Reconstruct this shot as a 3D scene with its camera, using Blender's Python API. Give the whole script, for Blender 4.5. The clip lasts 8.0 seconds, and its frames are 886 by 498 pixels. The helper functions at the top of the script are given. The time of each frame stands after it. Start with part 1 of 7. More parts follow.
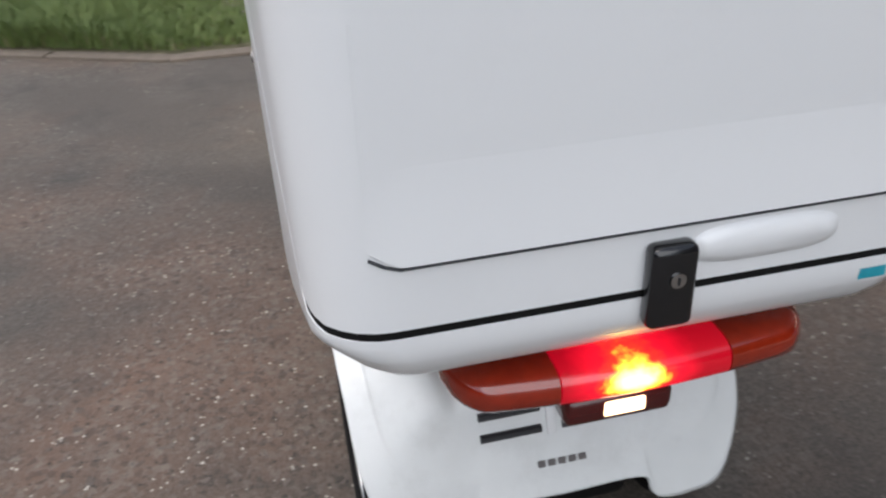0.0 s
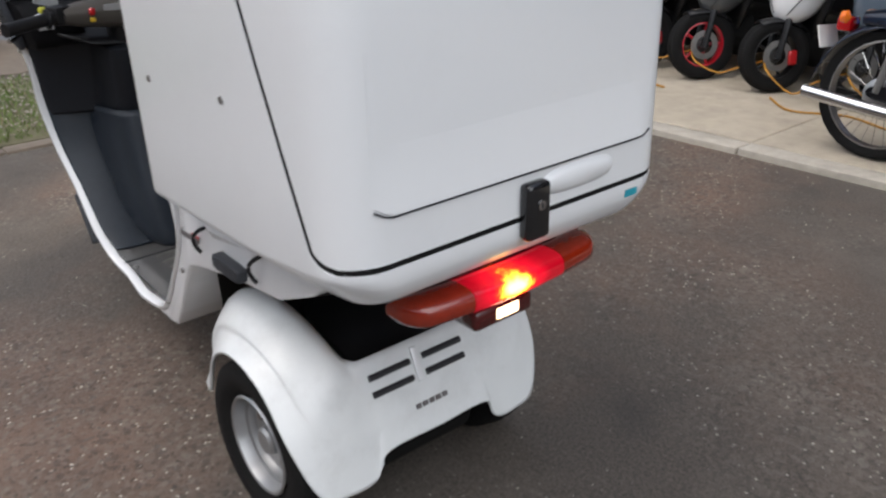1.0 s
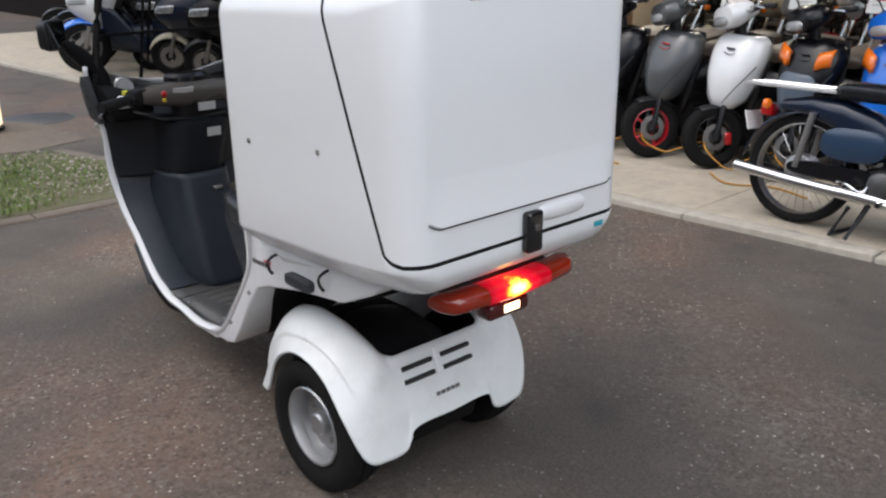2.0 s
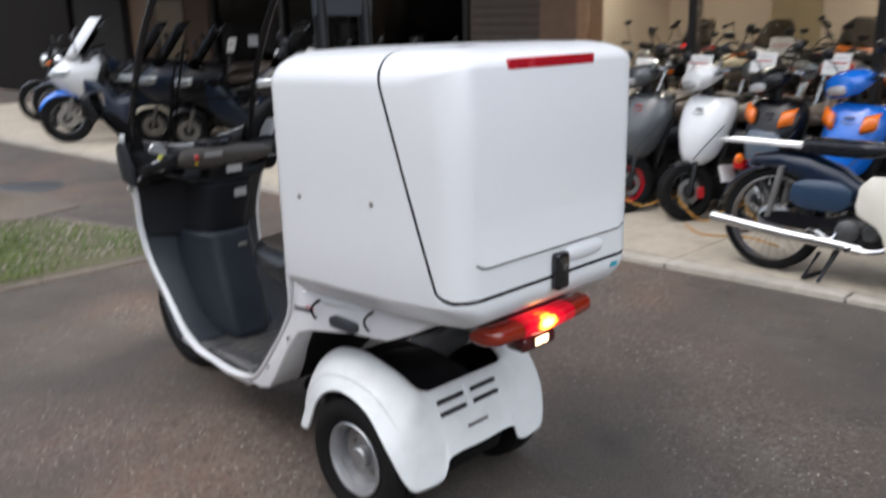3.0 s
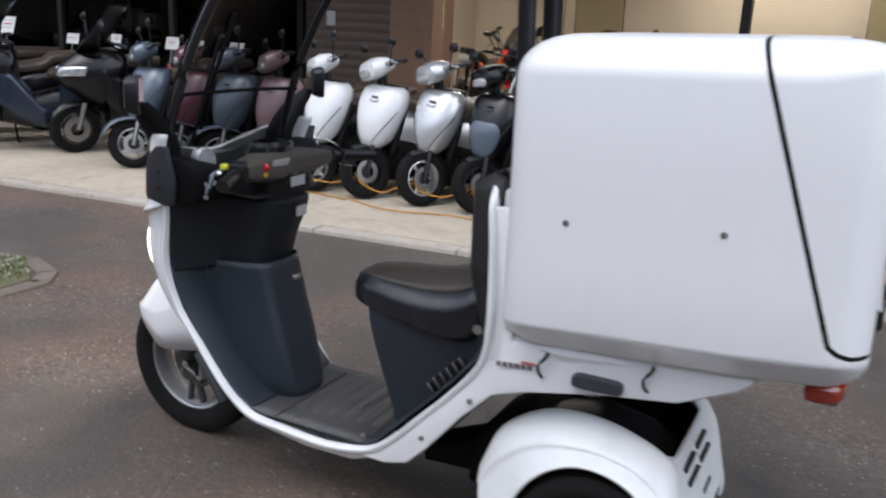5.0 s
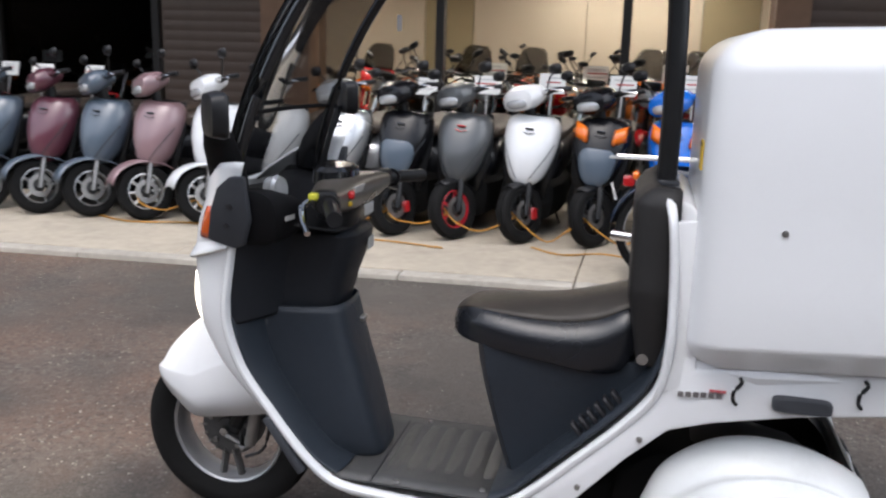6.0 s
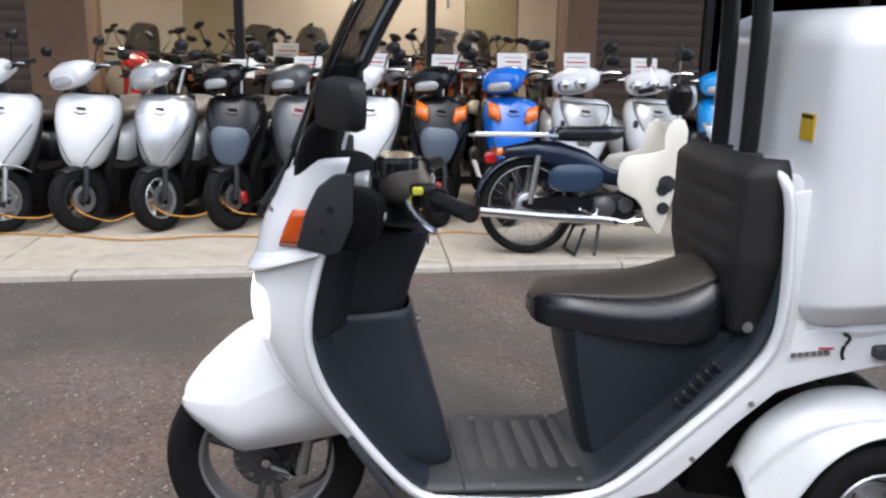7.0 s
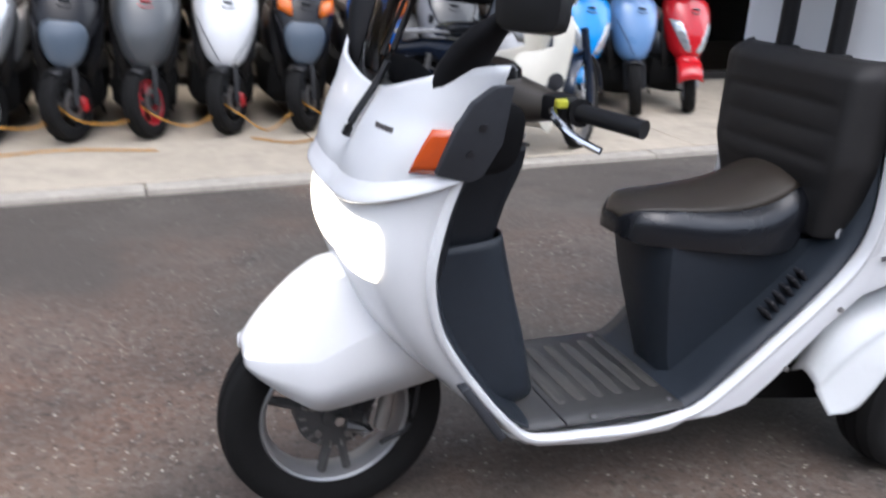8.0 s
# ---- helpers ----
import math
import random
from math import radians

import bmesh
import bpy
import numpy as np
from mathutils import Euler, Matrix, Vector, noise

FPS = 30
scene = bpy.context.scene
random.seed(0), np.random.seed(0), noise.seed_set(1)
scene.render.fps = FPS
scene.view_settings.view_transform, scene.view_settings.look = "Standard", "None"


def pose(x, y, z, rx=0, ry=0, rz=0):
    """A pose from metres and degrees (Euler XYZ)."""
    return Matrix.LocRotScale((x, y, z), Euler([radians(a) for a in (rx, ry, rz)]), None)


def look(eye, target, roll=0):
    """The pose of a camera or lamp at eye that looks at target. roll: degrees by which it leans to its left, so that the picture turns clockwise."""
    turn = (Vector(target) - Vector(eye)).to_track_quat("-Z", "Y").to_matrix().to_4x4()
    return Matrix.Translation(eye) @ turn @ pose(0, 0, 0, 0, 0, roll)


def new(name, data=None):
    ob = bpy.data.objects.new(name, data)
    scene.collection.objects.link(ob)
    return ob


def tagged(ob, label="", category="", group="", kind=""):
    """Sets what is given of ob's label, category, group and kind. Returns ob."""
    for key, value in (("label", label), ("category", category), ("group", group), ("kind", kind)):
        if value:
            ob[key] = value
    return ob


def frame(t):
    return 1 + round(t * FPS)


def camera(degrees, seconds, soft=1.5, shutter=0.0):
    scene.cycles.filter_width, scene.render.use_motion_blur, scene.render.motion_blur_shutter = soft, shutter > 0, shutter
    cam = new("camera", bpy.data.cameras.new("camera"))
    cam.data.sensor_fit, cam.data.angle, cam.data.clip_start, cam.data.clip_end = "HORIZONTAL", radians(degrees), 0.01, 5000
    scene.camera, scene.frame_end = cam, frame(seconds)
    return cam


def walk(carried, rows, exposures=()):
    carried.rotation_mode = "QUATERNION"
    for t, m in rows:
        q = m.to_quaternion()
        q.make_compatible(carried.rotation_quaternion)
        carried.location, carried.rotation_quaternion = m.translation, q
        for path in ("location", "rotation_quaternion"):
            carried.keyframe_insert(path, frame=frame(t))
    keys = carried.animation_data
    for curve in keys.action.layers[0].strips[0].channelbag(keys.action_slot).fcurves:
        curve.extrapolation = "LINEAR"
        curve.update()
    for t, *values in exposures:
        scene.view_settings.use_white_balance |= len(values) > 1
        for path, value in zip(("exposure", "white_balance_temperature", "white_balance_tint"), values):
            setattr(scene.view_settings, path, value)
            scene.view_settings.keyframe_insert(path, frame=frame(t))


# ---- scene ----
cam = camera(54.5, 8.0, soft=2.25, shutter=0.35)
PATH = [
    (0, (1.882, -0.383, 1.288), (0.197, -0.000, 0.281), -2.4),
    (0.2, (1.896, -0.487, 1.306), (0.675, -0.047, 0.554), -0.1),
    (0.5, (1.929, -0.663, 1.298), (0.462, 0.262, 0.302), -0.4),
    (0.7, (2.000, -0.783, 1.321), (0.950, 0.021, 0.613), -0.9),
    (1, (2.106, -0.917, 1.332), (0.702, 0.231, 0.490), -1.2),
    (1.2, (2.176, -1.012, 1.351), (1.144, -0.152, 0.684), -0.2),
    (1.5, (2.305, -1.155, 1.377), (0.916, 0.058, 0.603), -0.5),
    (1.7, (2.375, -1.274, 1.395), (0.986, -0.006, 0.713), -0.4),
    (2.8, (2.525, -1.598, 1.440), (1.121, -0.326, 0.799), -0.1),
    (3, (2.494, -1.692, 1.439), (1.126, -0.330, 0.915), -0.9),
    (3.2, (2.445, -1.800, 1.422), (1.458, -0.716, 1.106), -3.6),
    (3.5, (2.335, -1.933, 1.409), (1.069, -0.432, 1.031), -3.3),
    (3.7, (2.222, -1.953, 1.391), (1.280, -0.818, 1.121), -1.8),
    (4, (1.987, -1.972, 1.384), (0.791, -0.405, 1.050), -0.9),
    (4.2, (1.825, -1.989, 1.382), (1.002, -0.767, 1.098), 2.0),
    (4.5, (1.557, -2.013, 1.378), (0.549, -0.331, 0.983), 1.1),
    (4.7, (1.371, -2.016, 1.370), (0.664, -0.736, 1.031), 2.1),
    (5, (1.143, -2.026, 1.364), (0.294, -0.289, 0.854), 2.7),
    (5.2, (0.970, -2.012, 1.358), (0.154, -0.251, 0.874), 1.0),
    (6.3, (0.096, -2.068, 1.285), (-0.163, -0.137, 0.833), 1.5),
    (6.5, (-0.090, -2.030, 1.304), (-0.222, -0.088, 0.846), 0.7),
    (6.7, (-0.308, -2.061, 1.324), (-0.290, -0.606, 0.961), 1.1),
    (7, (-0.516, -1.998, 1.274), (-0.319, -0.066, 0.795), 1.2),
    (7.2, (-0.655, -1.956, 1.269), (-0.443, -0.530, 0.857), 2.5),
    (7.5, (-0.873, -1.858, 1.239), (-0.435, -0.002, 0.636), 2.6),
    (7.7, (-0.994, -1.766, 1.239), (-0.620, -0.380, 0.803), -0.8),
    (8, (-1.161, -1.596, 1.238), (-0.450, 0.142, 0.550), 3.1),
]
walk(cam, [(t, look(eye, target, roll)) for t, eye, target, roll in PATH],
     exposures=[(0, 0.72, 6300, 10), (1, 0.66, 6350, 10), (3, 0.78, 6150, 10), (4, 0.83, 6200, 10), (5, 0.79, 5950, 11), (6.5, 1.05, 6180, 11), (7, 1.09, 5980, 11), (7.5, 1.10, 5850, 12), (8, 1.15, 5850, 12)])

# ---- world, sun, exposure ----
world = bpy.data.worlds.new("overcast_sky")
scene.world = world
world.use_nodes = True
wn = world.node_tree
wn.nodes.clear()
w_out = wn.nodes.new("ShaderNodeOutputWorld")
w_bg = wn.nodes.new("ShaderNodeBackground")
w_sky = wn.nodes.new("ShaderNodeTexSky")
w_hsv = wn.nodes.new("ShaderNodeHueSaturation")
w_sky.sky_type = "NISHITA"
w_sky.sun_disc = False
w_sky.sun_elevation = radians(62)
w_sky.sun_rotation = radians(200)
w_sky.dust_density = 4.0
w_sky.air_density = 1.2
w_hsv.inputs["Saturation"].default_value = 0.55
w_bg.inputs["Strength"].default_value = 0.145
wn.links.new(w_sky.outputs[0], w_hsv.inputs["Color"])
wn.links.new(w_hsv.outputs[0], w_bg.inputs["Color"])
wn.links.new(w_bg.outputs[0], w_out.inputs["Surface"])

sun_data = bpy.data.lights.new("sun", "SUN")
sun_data.energy = 0.96
sun_data.angle = radians(60)
sun_data.color = (1.0, 0.97, 0.93)
sun = new("sun", sun_data)
sun.matrix_world = look((7.2, -0.8, 6.0), (0, 0, 0))

# the scooter's lit headlight
beam_data = bpy.data.lights.new("headlight_beam", "SPOT")
beam_data.energy = 18.0
beam_data.spot_size = radians(125)
beam_data.spot_blend = 1.0
beam_data.shadow_soft_size = 0.06
beam_data.color = (1.0, 0.86, 0.68)
beam = new("headlight_beam", beam_data)
beam.matrix_world = look((-0.80, 0.0, 0.672), (-2.6, -0.3, 0.0))


# ---- materials ----
def surf(name, col, rough=0.5, metal=0.0, var=0.12, scale=30.0, bump=0.0, bscale=200.0, coat=0.0, col2=None, spec=0.5, rvar=0.08, dirt=0.0):
    """A procedural surface: colour and roughness vary at two scales, with a fine relief."""
    m = bpy.data.materials.new(name)
    m.use_nodes = True
    nt = m.node_tree
    b = nt.nodes["Principled BSDF"]
    tc = nt.nodes.new("ShaderNodeTexCoord")
    n1 = nt.nodes.new("ShaderNodeTexNoise")
    n1.inputs["Scale"].default_value = scale
    n1.inputs["Detail"].default_value = 5
    n2 = nt.nodes.new("ShaderNodeTexNoise")
    n2.inputs["Scale"].default_value = scale * 0.11
    n2.inputs["Detail"].default_value = 3
    nt.links.new(tc.outputs["Object"], n1.inputs["Vector"])
    nt.links.new(tc.outputs["Object"], n2.inputs["Vector"])
    add = nt.nodes.new("ShaderNodeMath")
    add.operation = "ADD"
    nt.links.new(n1.outputs[0], add.inputs[0])
    nt.links.new(n2.outputs[0], add.inputs[1])
    ramp = nt.nodes.new("ShaderNodeMapRange")
    ramp.inputs["From Min"].default_value = 0.6
    ramp.inputs["From Max"].default_value = 1.4
    nt.links.new(add.outputs[0], ramp.inputs["Value"])
    mix = nt.nodes.new("ShaderNodeMix")
    mix.data_type = "RGBA"
    c2 = col2 or tuple(min(1.0, c * (1 + var)) for c in col)
    c1 = tuple(c * (1 - var) for c in col) if col2 is None else col
    mix.inputs["A"].default_value = (*c1, 1)
    mix.inputs["B"].default_value = (*c2, 1)
    nt.links.new(ramp.outputs[0], mix.inputs["Factor"])
    nt.links.new(mix.outputs["Result"], b.inputs["Base Color"])
    if dirt:
        n3 = nt.nodes.new("ShaderNodeTexNoise")
        n3.inputs["Scale"].default_value = 5.0
        n3.inputs["Detail"].default_value = 8
        n3.inputs["Roughness"].default_value = 0.7
        nt.links.new(tc.outputs["Object"], n3.inputs["Vector"])
        r3 = nt.nodes.new("ShaderNodeMapRange")
        r3.inputs["From Min"].default_value = 0.52
        r3.inputs["From Max"].default_value = 0.78
        r3.inputs["To Max"].default_value = dirt
        nt.links.new(n3.outputs[0], r3.inputs["Value"])
        mx = nt.nodes.new("ShaderNodeMix")
        mx.data_type = "RGBA"
        nt.links.new(r3.outputs[0], mx.inputs["Factor"])
        nt.links.new(mix.outputs["Result"], mx.inputs["A"])
        mx.inputs["B"].default_value = (0.16, 0.14, 0.11, 1)
        nt.links.new(mx.outputs["Result"], b.inputs["Base Color"])
    rr = nt.nodes.new("ShaderNodeMapRange")
    rr.inputs["To Min"].default_value = max(0.02, rough - rvar)
    rr.inputs["To Max"].default_value = min(1.0, rough + rvar)
    nt.links.new(n2.outputs[0], rr.inputs["Value"])
    nt.links.new(rr.outputs[0], b.inputs["Roughness"])
    b.inputs["Metallic"].default_value = metal
    b.inputs["Specular IOR Level"].default_value = spec
    b.inputs["Coat Weight"].default_value = coat
    b.inputs["Coat Roughness"].default_value = 0.08
    if bump:
        n4 = nt.nodes.new("ShaderNodeTexNoise")
        n4.inputs["Scale"].default_value = bscale
        n4.inputs["Detail"].default_value = 4
        nt.links.new(tc.outputs["Object"], n4.inputs["Vector"])
        bp = nt.nodes.new("ShaderNodeBump")
        bp.inputs["Strength"].default_value = bump
        bp.inputs["Distance"].default_value = 0.004
        nt.links.new(n4.outputs[0], bp.inputs["Height"])
        nt.links.new(bp.outputs[0], b.inputs["Normal"])
    return m


def glow(name, col, strength, rough=0.2):
    m = bpy.data.materials.new(name)
    m.use_nodes = True
    b = m.node_tree.nodes["Principled BSDF"]
    b.inputs["Base Color"].default_value = (*col, 1)
    b.inputs["Roughness"].default_value = rough
    b.inputs["Emission Color"].default_value = (*col, 1)
    b.inputs["Emission Strength"].default_value = strength
    return m


def clear(name, col, rough=0.03, gloss=0.12):
    """A thin tinted pane: light passes straight through it, tinted, with a gloss on top."""
    m = bpy.data.materials.new(name)
    m.use_nodes = True
    nt = m.node_tree
    nt.nodes.remove(nt.nodes["Principled BSDF"])
    out = nt.nodes["Material Output"]
    tr = nt.nodes.new("ShaderNodeBsdfTransparent")
    tr.inputs["Color"].default_value = (*col, 1)
    gl = nt.nodes.new("ShaderNodeBsdfGlossy")
    gl.inputs["Roughness"].default_value = rough
    fr = nt.nodes.new("ShaderNodeFresnel")
    fr.inputs["IOR"].default_value = 1.3 + gloss
    mx = nt.nodes.new("ShaderNodeMixShader")
    nt.links.new(fr.outputs[0], mx.inputs[0])
    nt.links.new(tr.outputs[0], mx.inputs[1])
    nt.links.new(gl.outputs[0], mx.inputs[2])
    nt.links.new(mx.outputs[0], out.inputs["Surface"])
    return m


def asphalt_material():
    m = bpy.data.materials.new("asphalt")
    m.use_nodes = True
    nt = m.node_tree
    b = nt.nodes["Principled BSDF"]
    tc = nt.nodes.new("ShaderNodeTexCoord")

    def noise_at(scale, detail, rough=0.5):
        n = nt.nodes.new("ShaderNodeTexNoise")
        n.inputs["Scale"].default_value = scale
        n.inputs["Detail"].default_value = detail
        n.inputs["Roughness"].default_value = rough
        nt.links.new(tc.outputs["Object"], n.inputs["Vector"])
        return n

    def ranged(src, lo, hi, to=1.0):
        r = nt.nodes.new("ShaderNodeMapRange")
        r.inputs["From Min"].default_value = lo
        r.inputs["From Max"].default_value = hi
        r.inputs["To Max"].default_value = to
        nt.links.new(src, r.inputs["Value"])
        return r

    def mixed(fac, a, c):
        x = nt.nodes.new("ShaderNodeMix")
        x.data_type = "RGBA"
        nt.links.new(fac, x.inputs["Factor"])
        if isinstance(a, tuple):
            x.inputs["A"].default_value = (*a, 1)
        else:
            nt.links.new(a, x.inputs["A"])
        x.inputs["B"].default_value = (*c, 1)
        return x.outputs["Result"]

    grain = noise_at(110, 8, 0.8)
    base = mixed(ranged(grain.outputs[0], 0.41, 0.61).outputs[0], (0.036, 0.0305, 0.0255), (0.102, 0.085, 0.070))
    wide = noise_at(0.7, 5, 0.6)
    # red dirt lies mostly towards the grass bed
    where = nt.nodes.new("ShaderNodeSeparateXYZ")
    nt.links.new(tc.outputs["Object"], where.inputs[0])
    drift = ranged(where.outputs[0], 1.9, 0.2)
    red = nt.nodes.new("ShaderNodeMath")
    red.operation = "MULTIPLY"
    nt.links.new(ranged(wide.outputs[0], 0.46, 0.66, 0.75).outputs[0], red.inputs[0])
    nt.links.new(drift.outputs[0], red.inputs[1])
    base = mixed(red.outputs[0], base, (0.158, 0.092, 0.061))
    worn = noise_at(1.6, 6, 0.65)
    base = mixed(ranged(worn.outputs[0], 0.48, 0.75, 0.55).outputs[0], base, (0.130, 0.112, 0.094))
    oil = noise_at(2.3, 4, 0.6)
    base = mixed(ranged(oil.outputs[0], 0.53, 0.74, 0.68).outputs[0], base, (0.028, 0.026, 0.024))
    patch = ranged(noise_at(0.75, 4, 0.6).outputs[0], 0.42, 0.58)

    def where_worn(f):
        x = nt.nodes.new("ShaderNodeMath")
        x.operation = "MULTIPLY"
        nt.links.new(f, x.inputs[0])
        nt.links.new(patch.outputs[0], x.inputs[1])
        return x.outputs[0]

    clump = noise_at(40, 4, 0.65)
    base = mixed(where_worn(ranged(clump.outputs[0], 0.50, 0.64, 0.55).outputs[0]), base, (0.150, 0.127, 0.104))
    pits = noise_at(63, 3, 0.6)
    base = mixed(where_worn(ranged(pits.outputs[0], 0.56, 0.68, 0.8).outputs[0]), base, (0.020, 0.017, 0.014))
    vor = nt.nodes.new("ShaderNodeTexVoronoi")
    vor.inputs["Scale"].default_value = 55
    nt.links.new(tc.outputs["Object"], vor.inputs["Vector"])
    sparse = noise_at(38, 2)
    dot = ranged(vor.outputs["Distance"], 0.30, 0.16)
    dens = ranged(sparse.outputs[0], 0.55, 0.62)
    mul = nt.nodes.new("ShaderNodeMath")
    mul.operation = "MULTIPLY"
    nt.links.new(dot.outputs[0], mul.inputs[0])
    nt.links.new(dens.outputs[0], mul.inputs[1])
    base = mixed(where_worn(mul.outputs[0]), base, (0.44, 0.41, 0.36))
    stones = nt.nodes.new("ShaderNodeTexVoronoi")
    stones.inputs["Scale"].default_value = 62
    stones.inputs["Randomness"].default_value = 1.0
    nt.links.new(tc.outputs["Object"], stones.inputs["Vector"])
    tone = nt.nodes.new("ShaderNodeSeparateColor")
    nt.links.new(stones.outputs["Color"], tone.inputs[0])
    pale = ranged(tone.outputs[0], 0.84, 0.92, 0.30)
    base = mixed(where_worn(pale.outputs[0]), base, (0.19, 0.17, 0.145))
    dim = ranged(tone.outputs[1], 0.82, 0.92, 0.45)
    base = mixed(where_worn(dim.outputs[0]), base, (0.022, 0.020, 0.018))
    nt.links.new(base, b.inputs["Base Color"])
    b.inputs["Roughness"].default_value = 0.78
    hi = nt.nodes.new("ShaderNodeMath")
    hi.operation = "ADD"
    nt.links.new(grain.outputs[0], hi.inputs[0])
    nt.links.new(vor.outputs["Distance"], hi.inputs[1])
    bp = nt.nodes.new("ShaderNodeBump")
    bp.inputs["Strength"].default_value = 0.42
    bp.inputs["Distance"].default_value = 0.006
    nt.links.new(hi.outputs[0], bp.inputs["Height"])
    nt.links.new(bp.outputs[0], b.inputs["Normal"])
    return m


ASPHALT = asphalt_material()
CONCRETE = surf("concrete", (0.40, 0.35, 0.275), 0.85, var=0.16, scale=14, bump=0.35, bscale=120, dirt=0.45)
KERB = surf("kerb_concrete", (0.36, 0.33, 0.28), 0.88, var=0.2, scale=22, bump=0.5, bscale=90, dirt=0.5)
WHITE = surf("white_paint", (0.77, 0.78, 0.79), 0.24, var=0.02, scale=6, coat=0.5, rvar=0.05, dirt=0.03)
WHITE_BOX = surf("white_gelcoat", (0.75, 0.76, 0.77), 0.30, var=0.02, scale=5, coat=0.35, rvar=0.06, bump=0.03, bscale=25, dirt=0.05)
WHITE_DULL = surf("dull_white_plastic", (0.69, 0.71, 0.71), 0.36, var=0.05, scale=14, coat=0.15, dirt=0.22)
WHITE_WORN = surf("white_plastic", (0.70, 0.70, 0.69), 0.35, var=0.04, scale=18, coat=0.2, dirt=0.16)
DARK = surf("dark_grey_plastic", (0.013, 0.015, 0.019), 0.50, var=0.12, scale=60, bump=0.25, bscale=700, spec=0.28)
DARK2 = surf("grey_plastic", (0.040, 0.043, 0.050), 0.56, var=0.1, scale=50, bump=0.25, bscale=700, spec=0.32)
SLATE = surf("slate_grey_plastic", (0.022, 0.028, 0.037), 0.36, var=0.12, scale=55, bump=0.25, bscale=700, spec=0.38)
PADDED = surf("dark_padded_vinyl", (0.023, 0.022, 0.022), 0.48, var=0.14, scale=70, bump=0.25, bscale=800, spec=0.3)
BLACK = surf("black_plastic", (0.009, 0.009, 0.010), 0.42, var=0.15, scale=40, spec=0.32)
# for black parts and seal, and for pieces that stand in for shade
SHADOW = surf("black_part_and_shade", (0.006, 0.006, 0.006), 0.8, var=0.2, scale=25, spec=0.15)
MATTEBLACK = surf("matte_black_plastic", (0.006, 0.006, 0.007), 0.7, var=0.15, scale=40, spec=0.15)
GLOSSBLACK = surf("gloss_black", (0.010, 0.010, 0.011), 0.15, var=0.1, scale=20, coat=0.3)
VINYL = surf("black_vinyl", (0.008, 0.009, 0.012), 0.26, var=0.12, scale=90, bump=0.15, bscale=900, spec=0.5, coat=0.25)
# brown tint holds the shop's warm reflection as well as wear
VINYL_TOP = surf("warm_worn_vinyl", (0.032, 0.025, 0.018), 0.33, var=0.2, scale=30, bump=0.3, bscale=700)
RUBBER = surf("tyre_rubber", (0.007, 0.0068, 0.0068), 0.8, var=0.2, scale=40, bump=0.4, bscale=260, spec=0.2)
DECK = surf("deck_rubber", (0.058, 0.058, 0.058), 0.42, var=0.15, scale=40, bump=0.3, bscale=500, dirt=0.3)
MAT = surf("rubber_mat", (0.066, 0.064, 0.060), 0.40, var=0.15, scale=40, bump=0.3, bscale=500, dirt=0.3)
SILVER = surf("painted_silver", (0.36, 0.365, 0.37), 0.38, 0.75, var=0.08, scale=30, dirt=0.15)
CHROME = surf("chrome", (0.62, 0.62, 0.62), 0.12, 1.0, var=0.03, scale=20, rvar=0.04)
STEEL = surf("dull_steel", (0.32, 0.31, 0.30), 0.42, 0.9, var=0.15, scale=40)
ENGINE = surf("engine_metal", (0.10, 0.10, 0.10), 0.5, 0.6, var=0.25, scale=40)
AMBER = surf("amber_lens", (0.52, 0.070, 0.006), 0.12, var=0.12, scale=60, coat=0.6)
AMBER_DARK = surf("amber_lens_dark", (0.24, 0.018, 0.005), 0.10, var=0.2, scale=60, coat=0.8)
REDLENS = surf("red_lens", (0.42, 0.006, 0.008), 0.12, var=0.1, scale=60, coat=0.6)
REFLECT = surf("red_reflector", (0.42, 0.010, 0.02), 0.25, var=0.15, scale=200, coat=0.3)
SMOKE = clear("smoked_screen", (0.40, 0.40, 0.40), 0.04, -0.20)
PANE = clear("window_glass", (0.86, 0.87, 0.86), 0.02, 0.1)
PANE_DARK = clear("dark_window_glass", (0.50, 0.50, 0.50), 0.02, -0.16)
CLEARLENS = surf("clear_lens", (0.42, 0.43, 0.44), 0.10, 0.3, var=0.25, scale=50, coat=0.8)
PAPER = surf("white_card", (0.72, 0.71, 0.68), 0.7, var=0.03, scale=20)
LABEL = surf("grey_label", (0.45, 0.45, 0.44), 0.5, var=0.1, scale=60)
INK = surf("black_ink", (0.015, 0.015, 0.018), 0.5, var=0.05, scale=40)
YELLOW = surf("yellow_plastic", (0.55, 0.36, 0.02), 0.5, var=0.12, scale=60)
ROPE = surf("yellow_rope", (0.42, 0.20, 0.022), 0.7, var=0.25, scale=120, bump=0.6, bscale=300)
TEAL = surf("teal_sticker", (0.02, 0.28, 0.36), 0.4, var=0.2, scale=90)
REDP = surf("red_paint", (0.42, 0.012, 0.015), 0.28, var=0.08, scale=20, coat=0.5)
MIRROR = surf("mirror_glass", (0.8, 0.8, 0.8), 0.03, 1.0, var=0.01, scale=10, rvar=0.01)


